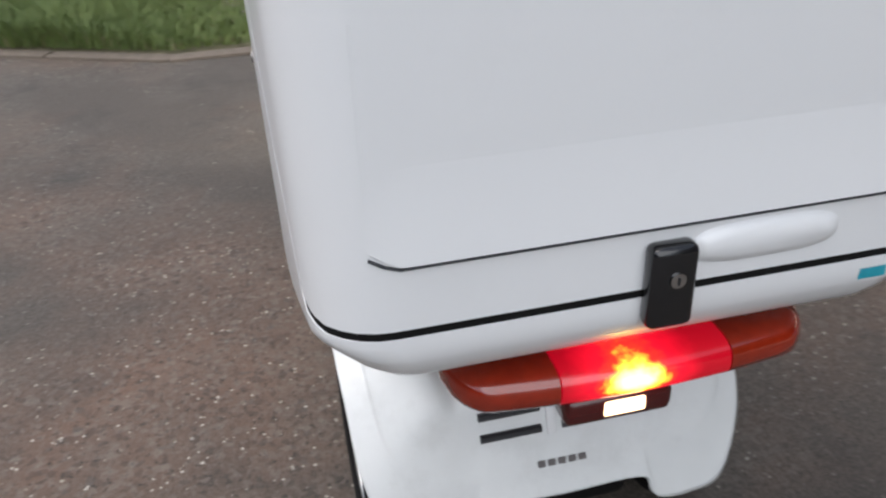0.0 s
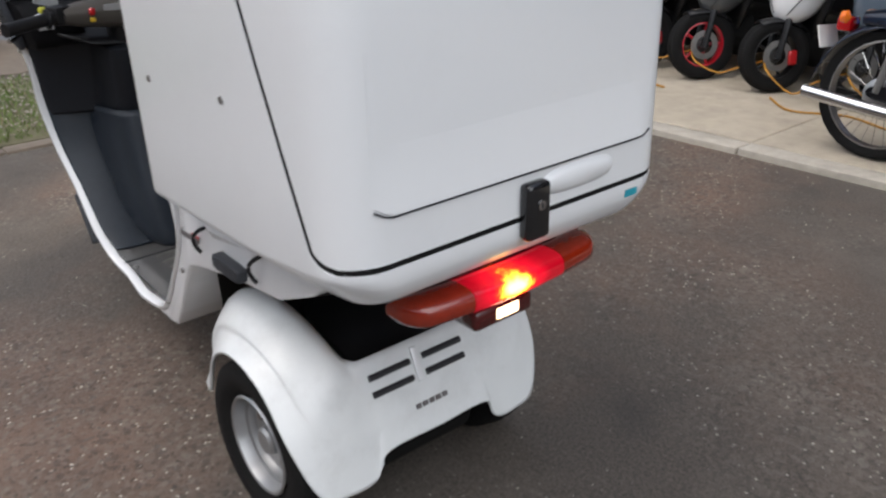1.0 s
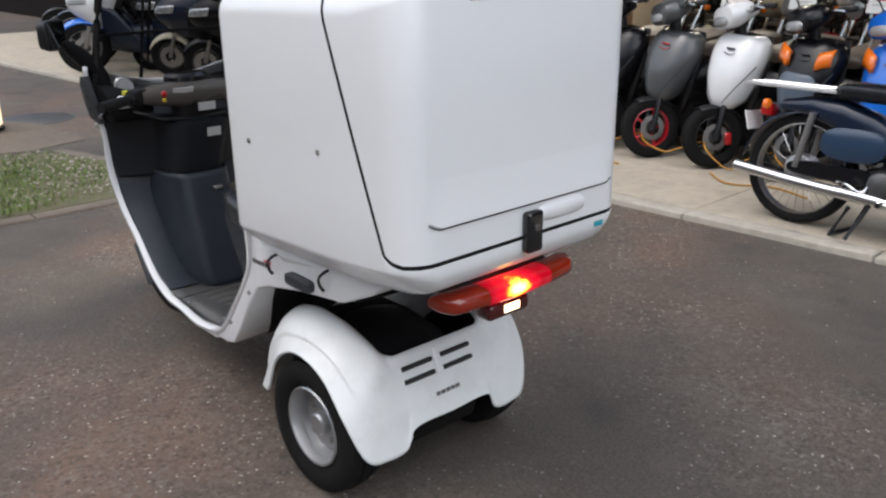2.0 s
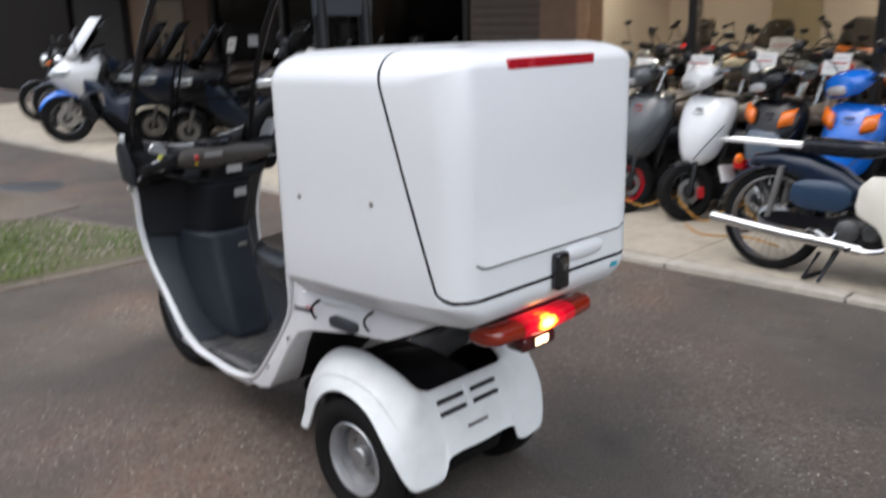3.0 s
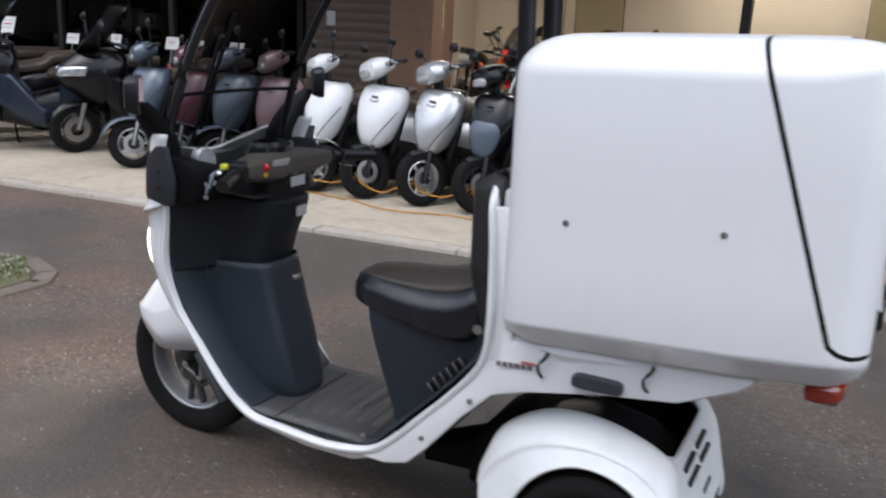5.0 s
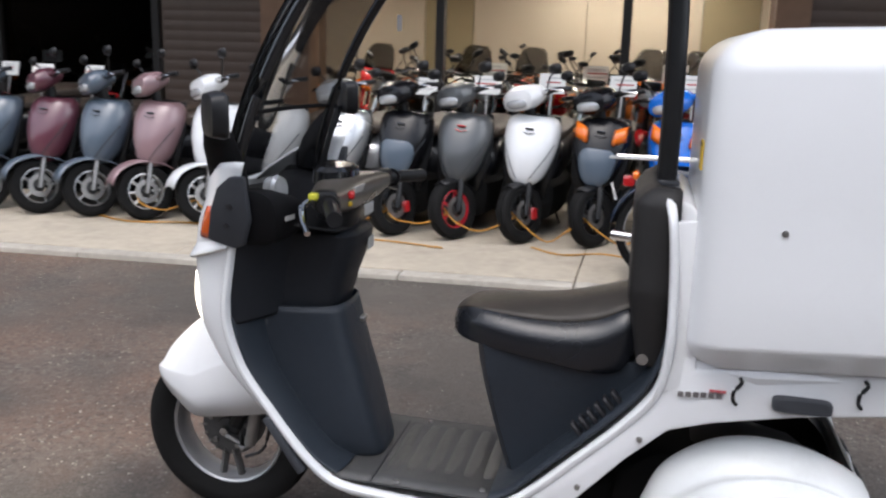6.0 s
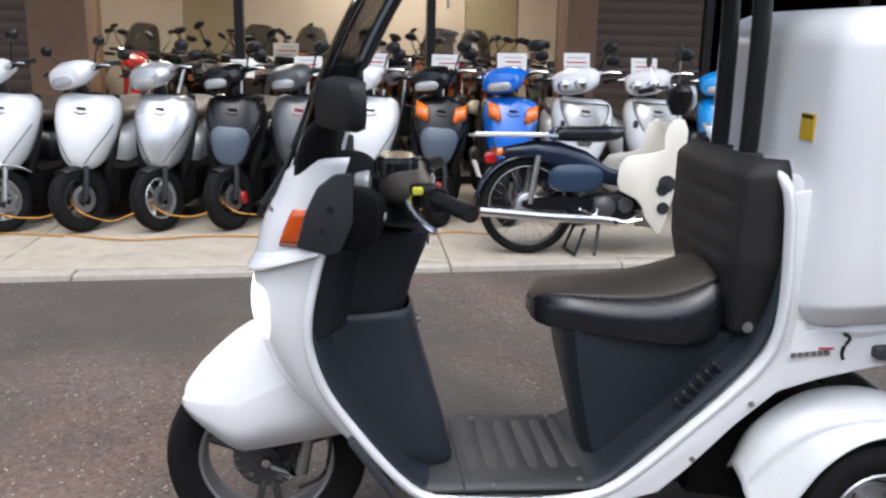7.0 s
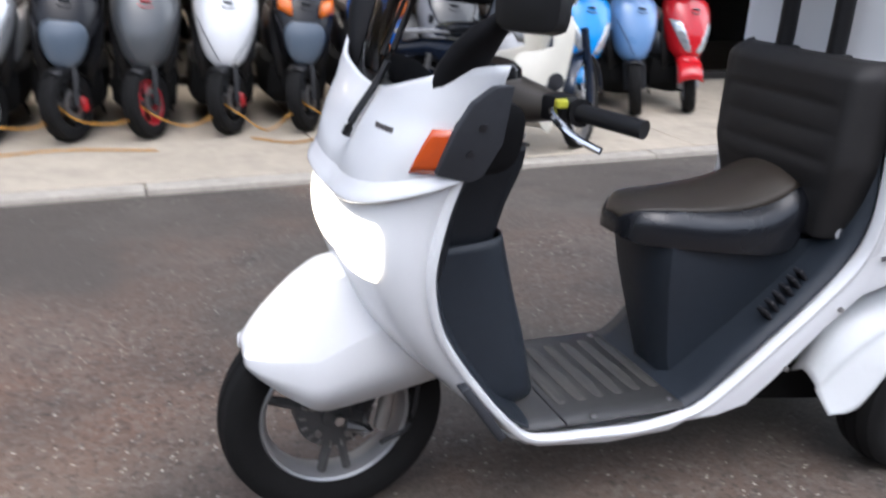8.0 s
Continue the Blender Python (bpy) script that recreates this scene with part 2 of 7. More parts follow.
def head_lens():
    """A clear ribbed lens, brightest in front of the bulb and fading to its rim."""
    m = bpy.data.materials.new("lit_headlight")
    m.use_nodes = True
    nt = m.node_tree
    b = nt.nodes["Principled BSDF"]
    b.inputs["Base Color"].default_value = (0.72, 0.70, 0.66, 1)
    b.inputs["Roughness"].default_value = 0.12
    tc = nt.nodes.new("ShaderNodeTexCoord")
    mv = nt.nodes.new("ShaderNodeVectorMath")
    mv.operation = "SUBTRACT"
    mv.inputs[1].default_value = (-0.75, 0.0, 0.682)
    nt.links.new(tc.outputs["Object"], mv.inputs[0])
    ab = nt.nodes.new("ShaderNodeVectorMath")
    ab.operation = "ABSOLUTE"
    nt.links.new(mv.outputs[0], ab.inputs[0])
    of = nt.nodes.new("ShaderNodeVectorMath")
    of.operation = "SUBTRACT"
    of.inputs[1].default_value = (0.0, 0.09, 0.0)
    nt.links.new(ab.outputs[0], of.inputs[0])
    sc = nt.nodes.new("ShaderNodeVectorMath")
    sc.operation = "MULTIPLY"
    sc.inputs[1].default_value = (0.5, 5.0, 7.5)
    nt.links.new(of.outputs[0], sc.inputs[0])
    ln = nt.nodes.new("ShaderNodeVectorMath")
    ln.operation = "LENGTH"
    nt.links.new(sc.outputs[0], ln.inputs[0])
    wave = nt.nodes.new("ShaderNodeTexWave")
    wave.bands_direction = "Y"
    wave.inputs["Scale"].default_value = 28
    nt.links.new(tc.outputs["Object"], wave.inputs["Vector"])
    wob = nt.nodes.new("ShaderNodeMath")
    wob.operation = "MULTIPLY_ADD"
    wob.inputs[1].default_value = 0.10
    nt.links.new(wave.outputs["Fac"], wob.inputs[0])
    nt.links.new(ln.outputs["Value"], wob.inputs[2])
    ramp = nt.nodes.new("ShaderNodeValToRGB")
    e = ramp.color_ramp.elements
    e[0].position, e[0].color = 0.15, (5.5, 4.9, 4.0, 1)
    e[1].position, e[1].color = 0.95, (0.28, 0.24, 0.19, 1)
    for pos, col in ((0.40, (2.6, 2.3, 1.8, 1)), (0.65, (0.9, 0.78, 0.60, 1))):
        n = e.new(pos)
        n.color = col
    nt.links.new(wob.outputs[0], ramp.inputs[0])
    nt.links.new(ramp.outputs[0], b.inputs["Emission Color"])
    b.inputs["Emission Strength"].default_value = 1.0
    b.inputs["Coat Weight"].default_value = 0.6
    return m


HEAD_GLOW = head_lens()


def tail_lens():
    """A red lens lit by a bulb behind it: yellow-white near the bulb, deep red further off."""
    m = bpy.data.materials.new("lit_tail_lens")
    m.use_nodes = True
    nt = m.node_tree
    b = nt.nodes["Principled BSDF"]
    b.inputs["Base Color"].default_value = (0.30, 0.003, 0.008, 1)
    b.inputs["Roughness"].default_value = 0.15
    tc = nt.nodes.new("ShaderNodeTexCoord")
    mp = nt.nodes.new("ShaderNodeMapping")
    mp.inputs["Location"].default_value = (-1.17, 0.006, -0.661)
    nt.links.new(tc.outputs["Object"], mp.inputs["Vector"])
    sc = nt.nodes.new("ShaderNodeVectorMath")
    sc.operation = "MULTIPLY"
    sc.inputs[1].default_value = (0.5, 0.80, 1.60)
    nt.links.new(mp.outputs[0], sc.inputs[0])
    ln = nt.nodes.new("ShaderNodeVectorMath")
    ln.operation = "LENGTH"
    nt.links.new(sc.outputs[0], ln.inputs[0])
    ribs = nt.nodes.new("ShaderNodeTexNoise")
    ribs.inputs["Scale"].default_value = 70
    nt.links.new(tc.outputs["Object"], ribs.inputs["Vector"])
    wob = nt.nodes.new("ShaderNodeMath")
    wob.operation = "MULTIPLY_ADD"
    wob.inputs[1].default_value = 0.016
    nt.links.new(ribs.outputs[0], wob.inputs[0])
    nt.links.new(ln.outputs["Value"], wob.inputs[2])
    ramp = nt.nodes.new("ShaderNodeValToRGB")
    e = ramp.color_ramp.elements
    e[0].position, e[0].color = 0.022, (4.6, 3.0, 0.64, 1)
    e[1].position, e[1].color = 0.078, (0.20, 0.0006, 0.006, 1)
    for pos, col in ((0.034, (3.5, 1.4, 0.09, 1)), (0.041, (1.1, 0.04, 0.012, 1)), (0.051, (0.62, 0.003, 0.018, 1))):
        n = e.new(pos)
        n.color = col
    nt.links.new(wob.outputs[0], ramp.inputs[0])
    nt.links.new(ramp.outputs[0], b.inputs["Emission Color"])
    b.inputs["Emission Strength"].default_value = 1.0
    b.inputs["Coat Weight"].default_value = 0.5
    return m


TAIL_GLOW = tail_lens()
PLATE_GLOW = glow("lit_plate_lamp", (1.0, 0.72, 0.42), 2.3)
TUBE_GLOW = glow("fluorescent_tube", (1.0, 0.95, 0.82), 5.2)
BOX_GLOW = glow("lit_sign_box", (1.0, 0.78, 0.50), 0.7)
SIGN_RED = surf("red_film", (0.62, 0.012, 0.02), 0.5, var=0.05, scale=20)


# ---- mesh helpers ----
def thing(name, label, category, group="", kind="", at=None):
    e = new(name)
    e.empty_display_size = 0.1
    if at is not None:
        e.matrix_world = at
    return tagged(e, label, category, group, kind)


def mesh_object(name, bm, material, sharp=38.0):
    bmesh.ops.recalc_face_normals(bm, faces=bm.faces)
    lim = radians(sharp)
    for f in bm.faces:
        f.smooth = True
    for e in bm.edges:
        if len(e.link_faces) == 2 and e.calc_face_angle(0.0) > lim:
            e.smooth = False
    me = bpy.data.meshes.new(name)
    bm.to_mesh(me)
    bm.free()
    me.materials.append(material)
    return new(name, me)


def part(name, bm, material, parent, label="", sharp=38.0, solid=0.0, offset=-1.0):
    ob = mesh_object(name, bm, material, sharp)
    ob.parent = parent
    if solid:
        md = ob.modifiers.new("thickness", "SOLIDIFY")
        md.thickness = solid
        md.offset = offset
    if label:
        ob["label"] = label
    return ob


def catmull(keys, n):
    """n+1 points along a smooth curve through the keys."""
    k = [np.array(p, float) for p in keys]
    k = [2 * k[0] - k[1]] + k + [2 * k[-1] - k[-2]]
    segs = len(k) - 3
    out = []
    for i in range(n + 1):
        s = i / n * segs
        j = min(int(s), segs - 1)
        t = s - j
        a, b, c, d = k[j], k[j + 1], k[j + 2], k[j + 3]
        out.append(0.5 * (2 * b + (c - a) * t + (2 * a - 5 * b + 4 * c - d) * t * t + (3 * b - a - 3 * c + d) * t ** 3))
    return out


def loft(rows, closed=False, caps=False, bm=None):
    bm = bm or bmesh.new()
    vs = [[bm.verts.new(tuple(p)) for p in r] for r in rows]
    n = len(rows[0])
    for a, b in zip(vs, vs[1:]):
        for i in range(n if closed else n - 1):
            j = (i + 1) % n
            try:
                bm.faces.new((a[i], a[j], b[j], b[i]))
            except ValueError:
                pass
    if caps:
        bm.faces.new(vs[0])
        bm.faces.new(vs[-1])
    return bm


def tube(points, r, seg=8, bm=None, caps=True, r2=None):
    """A round bar along the points, tapering from r to r2."""
    pts = [Vector(tuple(p)) for p in points]
    rows = []
    up = Vector((0.03, 0.02, 1.0)).normalized()
    for i, p in enumerate(pts):
        d = (pts[min(i + 1, len(pts) - 1)] - pts[max(i - 1, 0)]).normalized()
        u = up if abs(d.dot(up)) < 0.93 else Vector((1, 0.04, 0)).normalized()
        a = d.cross(u).normalized()
        b = d.cross(a).normalized()
        rad = r if r2 is None else r + (r2 - r) * i / max(1, len(pts) - 1)
        rows.append([p + (a * math.cos(t) + b * math.sin(t)) * rad for t in (2 * math.pi * k / seg for k in range(seg))])
    return loft(rows, closed=True, caps=caps, bm=bm)


def lathe(profile, centre, axis="y", seg=32, closed=True, bm=None):
    """Turns a profile of (radius, along) round an axis through centre."""
    bm = bm or bmesh.new()
    rows = []
    for k in range(seg):
        t = 2 * math.pi * k / seg
        row = []
        for r, a in profile:
            c, s = r * math.cos(t), r * math.sin(t)
            v = {"y": (c, a, s), "x": (a, c, s), "z": (c, s, a)}[axis]
            row.append((centre[0] + v[0], centre[1] + v[1], centre[2] + v[2]))
        rows.append(row)
    rows.append(rows[0])
    loft(rows, closed=closed, bm=bm)
    bmesh.ops.remove_doubles(bm, verts=bm.verts, dist=1e-5)
    return bm


def rbox(cx, cy, cz, sx, sy, sz, bev=0.0, seg=2, rot=None, bm=None):
    own = bmesh.new()
    m = Matrix.Translation((cx, cy, cz)) @ (rot or Matrix()) @ Matrix.Diagonal((sx, sy, sz, 1))
    bmesh.ops.create_cube(own, size=1.0, matrix=m)
    if bev:
        bmesh.ops.bevel(own, geom=list(own.edges), offset=bev, segments=seg, affect="EDGES", profile=0.5)
    if bm is None:
        return own
    tmp = bpy.data.meshes.new("tmp")
    own.to_mesh(tmp)
    own.free()
    bm.from_mesh(tmp)
    bpy.data.meshes.remove(tmp)
    return bm


def prism(poly, y0, y1, bev=0.0, seg=2, plane="xz"):
    """A polygon drawn in a plane, drawn out between y0 and y1 of the third axis."""
    bm = bmesh.new()

    def at(p, y):
        return {"xz": (p[0], y, p[1]), "yz": (y, p[0], p[1]), "xy": (p[0], p[1], y)}[plane]

    a = [bm.verts.new(at(p, y0)) for p in poly]
    b = [bm.verts.new(at(p, y1)) for p in poly]
    n = len(poly)
    bm.faces.new(a)
    bm.faces.new(list(reversed(b)))
    for i in range(n):
        bm.faces.new((a[i], b[i], b[(i + 1) % n], a[(i + 1) % n]))
    bmesh.ops.recalc_face_normals(bm, faces=bm.faces)
    if bev:
        bmesh.ops.bevel(bm, geom=list(bm.edges), offset=bev, segments=seg, affect="EDGES", profile=0.5, clamp_overlap=True)
    return bm


def ring(cx, cy, cz, w, h, n=16, p=2.6, plane="yz"):
    """A closed superellipse, 2w wide and 2h high."""
    out = []
    for k in range(n):
        t = 2 * math.pi * k / n
        c, s = math.cos(t), math.sin(t)
        u = math.copysign(abs(c) ** (2 / p), c) * w
        v = math.copysign(abs(s) ** (2 / p), s) * h
        out.append({"yz": (cx, cy + u, cz + v), "xz": (cx + u, cy, cz + v), "xy": (cx + u, cy + v, cz)}[plane])
    return out


def bow(xe, xf, w, z, n=20, p=2.5, lo=-90.0, hi=90.0, grow=0.0):
    """A bowed section at height z: edges at (xe, -w) and (xe, w), front at xf."""
    out = []
    for i in range(n + 1):
        a = radians(lo + (hi - lo) * i / n)
        c, s = max(0.0, math.cos(a)), math.sin(a)
        k = math.copysign(1.0, xf - xe)
        out.append((xe + (xf - xe + k * grow) * c ** (2 / p), math.copysign(abs(s) ** (2 / p), s) * (w + grow), z))
    return out


def mirrored(points):
    return [(p[0], -p[1], p[2]) for p in points]


def spin(bm, angle, axis, centre):
    bmesh.ops.rotate(bm, verts=bm.verts, cent=centre, matrix=Matrix.Rotation(angle, 3, axis))
    return bm


def cut(bm, co, no, fill=True):
    """Keeps the side of the plane from which the normal points away."""
    g = list(bm.verts) + list(bm.edges) + list(bm.faces)
    r = bmesh.ops.bisect_plane(bm, geom=g, plane_co=co, plane_no=no, clear_outer=True)
    if fill:
        es = [e for e in r["geom_cut"] if isinstance(e, bmesh.types.BMEdge)]
        if es:
            bmesh.ops.edgenet_fill(bm, edges=es)
    return bm


def tyre_profile(r, half, rim, crown=0.5):
    """A tyre's section: tread radius r, half width, inner radius rim, with two tread grooves."""
    return [(rim, -half * 0.72), (rim + (r - rim) * 0.35, -half * 0.98), (r - (r - rim) * 0.30, -half), (r - (r - rim) * 0.10, -half * 0.82),
            (r - 0.004, -half * 0.50), (r - 0.001, -half * 0.34), (r - 0.007, -half * 0.30), (r - 0.007, -half * 0.24), (r, -half * 0.20), (r, half * 0.20),
            (r - 0.007, half * 0.24), (r - 0.007, half * 0.30), (r - 0.001, half * 0.34), (r - 0.004, half * 0.50),
            (r - (r - rim) * 0.10, half * 0.82), (r - (r - rim) * 0.30, half), (rim + (r - rim) * 0.35, half * 0.98), (rim, half * 0.72)]


# ---- ground, kerbs, shop ----
def kerb_y(x):
    return 2.60 + 0.065 * x


def setting(name, bm, material, label, category, sharp=38.0, parent=None):
    ob = mesh_object(name, bm, material, sharp)
    if parent:
        ob.parent = parent
    return tagged(ob, label, category, kind="structure")


g = bmesh.new()
bmesh.ops.create_grid(g, x_segments=40, y_segments=40, size=300)
setting("ground", g, ASPHALT, "worn dark asphalt with reddish dirt and pale chips", "ground")

# the concrete apron in front of the shop, in slabs with open joints
apron = thing("apron", "pale stained concrete apron with joints along the shop front", "pavement", kind="structure")
slab_edges = [-14.0, -11.6, -9.2, -6.8, -4.4, -2.45, 0.0, 2.4, 4.8, 7.2, 10.0]
for x0, x1 in zip(slab_edges, slab_edges[1:]):
    a, b = x0 + 0.004, x1 - 0.004
    ob = part("slab", prism([(a, kerb_y(a) + 0.13), (b, kerb_y(b) + 0.13), (b, 5.30), (a, 5.30)], -0.10, 0.035, 0.006, 1, "xy"), CONCRETE, apron)
kerbline = thing("kerb", "low concrete kerb stones along the apron", "kerb", kind="structure")
for i in range(24):
    a, b = -14 + i + 0.004, -13 + i - 0.004
    part("kerb_stone", prism([(a, kerb_y(a)), (b, kerb_y(b)), (b, kerb_y(b) + 0.124), (a, kerb_y(a) + 0.124)], -0.10, 0.032 + 0.003 * ((i * 7) % 3 - 1), 0.010, 2, "xy"), KERB, kerbline)

# repaired strip and manhole in the asphalt
setting("manhole_cover", lathe([(0.0, 0.006), (0.26, 0.006), (0.27, 0.003), (0.31, 0.004), (0.315, 0.0)], (-5.55, 1.05, 0), "z", 32, closed=False), ENGINE, "round dark iron manhole cover", "manhole")

# planted bed with its kerb
bed = [(-2.54, 0.78), (-2.54, -0.72), (-3.10, -1.95), (-4.6, -4.6), (-7.2, -4.6), (-5.0, -1.6), (-4.15, 0.05), (-4.05, 0.62), (-2.85, 1.0)]
SOIL = surf("bed_soil", (0.085, 0.075, 0.040), 0.95, var=0.35, scale=25, bump=0.9, bscale=60, col2=(0.13, 0.125, 0.07))
setting("grass_bed", prism(bed, -0.05, 0.013, 0.0, 1, "xy"), SOIL, "bed of brown soil and small stones under the grass", "soil")
EDGING = surf("edging_stone", (0.13, 0.107, 0.086), 0.9, var=0.25, scale=18, bump=0.5, bscale=90, dirt=0.6)
bed_kerb = thing("bed_kerb", "worn concrete edging round the grass bed", "kerb", kind="structure")
outline = [(-7.4, -4.72), (-4.52, -4.72), (-3.76, -3.40), (-3.02, -1.98), (-2.44, -0.74), (-2.42, 0.0), (-2.42, 0.80), (-2.55, 0.96), (-2.85, 1.08), (-3.45, 0.92), (-4.10, 0.74)]
for (ax, ay), (bx, by) in zip(outline, outline[1:]):
    d = Vector((bx - ax, by - ay))
    cut_n = max(1, round(d.length / 0.6))
    nrm = Vector((-d.y, d.x)).normalized() * 0.10
    for k in range(cut_n):
        p, q = Vector((ax, ay)) + d * (k / cut_n + 0.006), Vector((ax, ay)) + d * ((k + 1) / cut_n - 0.006)
        part("edging_stone", prism([tuple(p), tuple(q), tuple(q + nrm), tuple(p + nrm)], -0.06, 0.016, 0.008, 2, "xy"), EDGING, bed_kerb)
# pale concrete pad beyond the bed
setting("concrete_pad", prism([(-4.20, 0.55), (-4.35, 1.02), (-5.20, 0.98), (-6.3, 0.4), (-6.6, -1.4), (-4.95, -1.3)], -0.05, 0.012, 0.006, 1, "xy"), EDGING, "dull broken concrete pad beside the grass bed", "pavement")

GRASS = surf("grass", (0.058, 0.100, 0.022), 0.7, var=0.4, scale=9, col2=(0.165, 0.215, 0.060))
DRY = surf("dry_stalks", (0.19, 0.165, 0.09), 0.8, var=0.3, scale=20)


def inside(poly, x, y):
    c = False
    for (x0, y0), (x1, y1) in zip(poly, poly[1:] + poly[:1]):
        if (y0 > y) != (y1 > y) and x < (x1 - x0) * (y - y0) / (y1 - y0) + x0:
            c = not c
    return c


def blades(name, count, material, low, high, thin, seed, label):
    rng = random.Random(seed)
    verts, faces = [], []
    while len(faces) < count * 2:
        x, y = rng.uniform(-5.2, -2.5), rng.uniform(-3.6, 1.0)
        if not inside(bed, x, y):
            continue
        patch = noise.noise(Vector((x * 1.7, y * 1.7, 0.3)))
        edge = 1.0 - 0.80 * max(0.0, min(1.0, (y + 0.55) / 0.9))
        if patch < rng.uniform(-0.9, 0.25) or rng.random() > edge + 0.06 or (x < -3.6 and rng.random() < 0.45):
            continue
        h = rng.uniform(low, high) * (0.7 + 0.6 * max(0.0, patch + 0.3)) * (0.55 + 0.6 * edge) * (0.42 + 0.58 * min(1.0, max(0.0, (-0.35 - y) / 0.9)))
        a, lean = rng.uniform(0, 6.283), rng.uniform(0.2, 0.9) * h
        c, s = math.cos(a), math.sin(a)
        w = rng.uniform(0.6, 1.2) * thin
        i = len(verts)
        verts += [(x - s * w, y + c * w, 0.026), (x + s * w, y - c * w, 0.026), (x + c * lean * 0.4 + s * w * 0.8, y + s * lean * 0.4 - c * w * 0.8, 0.026 + h * 0.6),
                  (x + c * lean * 0.4 - s * w * 0.8, y + s * lean * 0.4 + c * w * 0.8, 0.026 + h * 0.6), (x + c * lean, y + s * lean, 0.026 + h)]
        faces += [(i, i + 1, i + 2, i + 3), (i + 3, i + 2, i + 4)]
    me = bpy.data.meshes.new(name)
    me.from_pydata(verts, [], faces)
    me.materials.append(material)
    return tagged(new(name, me), label, "grass", kind="stuff")


blades("grass", 34000, GRASS, 0.04, 0.13, 0.0038, 3, "short green grass tufts in the bed")
blades("dry_grass", 2600, DRY, 0.03, 0.09, 0.004, 5, "dry pale stalks between the grass")

# small stones in the bed and pale chips on the asphalt
PEBBLE = surf("pebbles", (0.27, 0.25, 0.21), 0.85, var=0.25, scale=3, bump=0.4, bscale=80)


def pebbles(name, spots, label):
    rng = random.Random(11)
    verts, faces = [], []
    for x, y, z, r in spots:
        i = len(verts)
        k = [r * rng.uniform(0.6, 1.2) for _ in range(6)]
        verts += [(x + k[0], y, z), (x, y + k[1], z), (x - k[2], y, z), (x, y - k[3], z), (x + r * 0.2, y, z + k[4] * 0.7), (x, y, z - k[5] * 0.4)]
        faces += [(i, i + 1, i + 4), (i + 1, i + 2, i + 4), (i + 2, i + 3, i + 4), (i + 3, i, i + 4), (i + 1, i, i + 5), (i + 2, i + 1, i + 5), (i + 3, i + 2, i + 5), (i, i + 3, i + 5)]
    me = bpy.data.meshes.new(name)
    me.from_pydata(verts, [], faces)
    me.materials.append(PEBBLE)
    return tagged(new(name, me), label, "stones", kind="stuff")


prng = random.Random(21)
spots = []
while len(spots) < 900:
    x, y = prng.uniform(-4.4, -2.6), prng.uniform(-1.5, 1.0)
    if inside(bed, x, y) and prng.random() < 0.25 + 0.7 * max(0, (y + 0.3)):
        spots.append((x, y, 0.031, prng.uniform(0.006, 0.018)))
pebbles("bed_stones", spots, "small pale stones scattered in the grass bed")
spots = [(prng.uniform(-3.5, 3.2), prng.uniform(-2.2, 2.6), 0.001, prng.choice((0.002, 0.0025, 0.003, 0.004, 0.0055))) for _ in range(1300)]
pebbles("asphalt_chips", spots, "pale stone chips lying on the asphalt")

# ---- the shop front ----
FRONT = 5.45
GREYWALL = surf("grey_shutter", (0.042, 0.033, 0.027), 0.85, var=0.12, scale=9, bump=0.1, bscale=50, spec=0.2)
SHUTTER = surf("brown_shutter_steel", (0.092, 0.062, 0.045), 0.55, 0.2, var=0.12, scale=9, bump=0.08, bscale=50)
UMBERWALL = surf("umber_wall", (0.115, 0.068, 0.038), 0.8, var=0.15, scale=12, bump=0.2, bscale=60)
BROWNWALL = surf("brown_tile_wall", (0.20, 0.112, 0.064), 0.7, var=0.15, scale=12, bump=0.2, bscale=60)
POSTMAT = surf("dark_bronze_frame", (0.014, 0.011, 0.009), 0.55, 0.2, var=0.1, scale=20)
CREAM = surf("cream_wall_panel", (0.58, 0.50, 0.405), 0.7, var=0.04, scale=4)
TAN = surf("olive_wall_panel", (0.34, 0.28, 0.17), 0.7, var=0.05, scale=4)
CEIL = surf("ceiling_board", (0.34, 0.29, 0.22), 0.8, var=0.05, scale=4)
# near-black base stands in for the lack of light in these rooms
UNLIT_BLACK = surf("unlit_black", (0.010, 0.008, 0.007), 0.9, var=0.2, scale=6, spec=0.1)
FLOORIN = surf("shop_floor", (0.16, 0.14, 0.11), 0.5, var=0.12, scale=7)


def wallbox(name, x0, x1, y0, y1, z0, z1, material, label, category="wall", bev=0.0):
    return setting(name, rbox((x0 + x1) / 2, (y0 + y1) / 2, (z0 + z1) / 2, x1 - x0, y1 - y0, z1 - z0, bev, 1), material, label, category)


def shutter(name, x0, x1, label):
    """A closed roll shutter: flat bed with proud curved slats."""
    w = thing(name, label, "shutter", kind="structure")
    part("bed", rbox((x0 + x1) / 2, FRONT + 0.10, 1.50, x1 - x0, 0.30, 3.0), SHUTTER, w)
    slat_bm = loft([[(x0 + 0.01, FRONT - 0.052 - 0.004 * math.sin(math.pi * k / 6), 0.085 * k / 6), (x1 - 0.01, FRONT - 0.052 - 0.004 * math.sin(math.pi * k / 6), 0.085 * k / 6)] for k in range(7)])
    first = part("slat", slat_bm, SHUTTER, w)
    first.location = (0, 0, 0.06)
    for k in range(1, 32):
        ob = new("slat", first.data)
        ob.parent = w
        ob.location = (0, 0, 0.06 + k * 0.09)


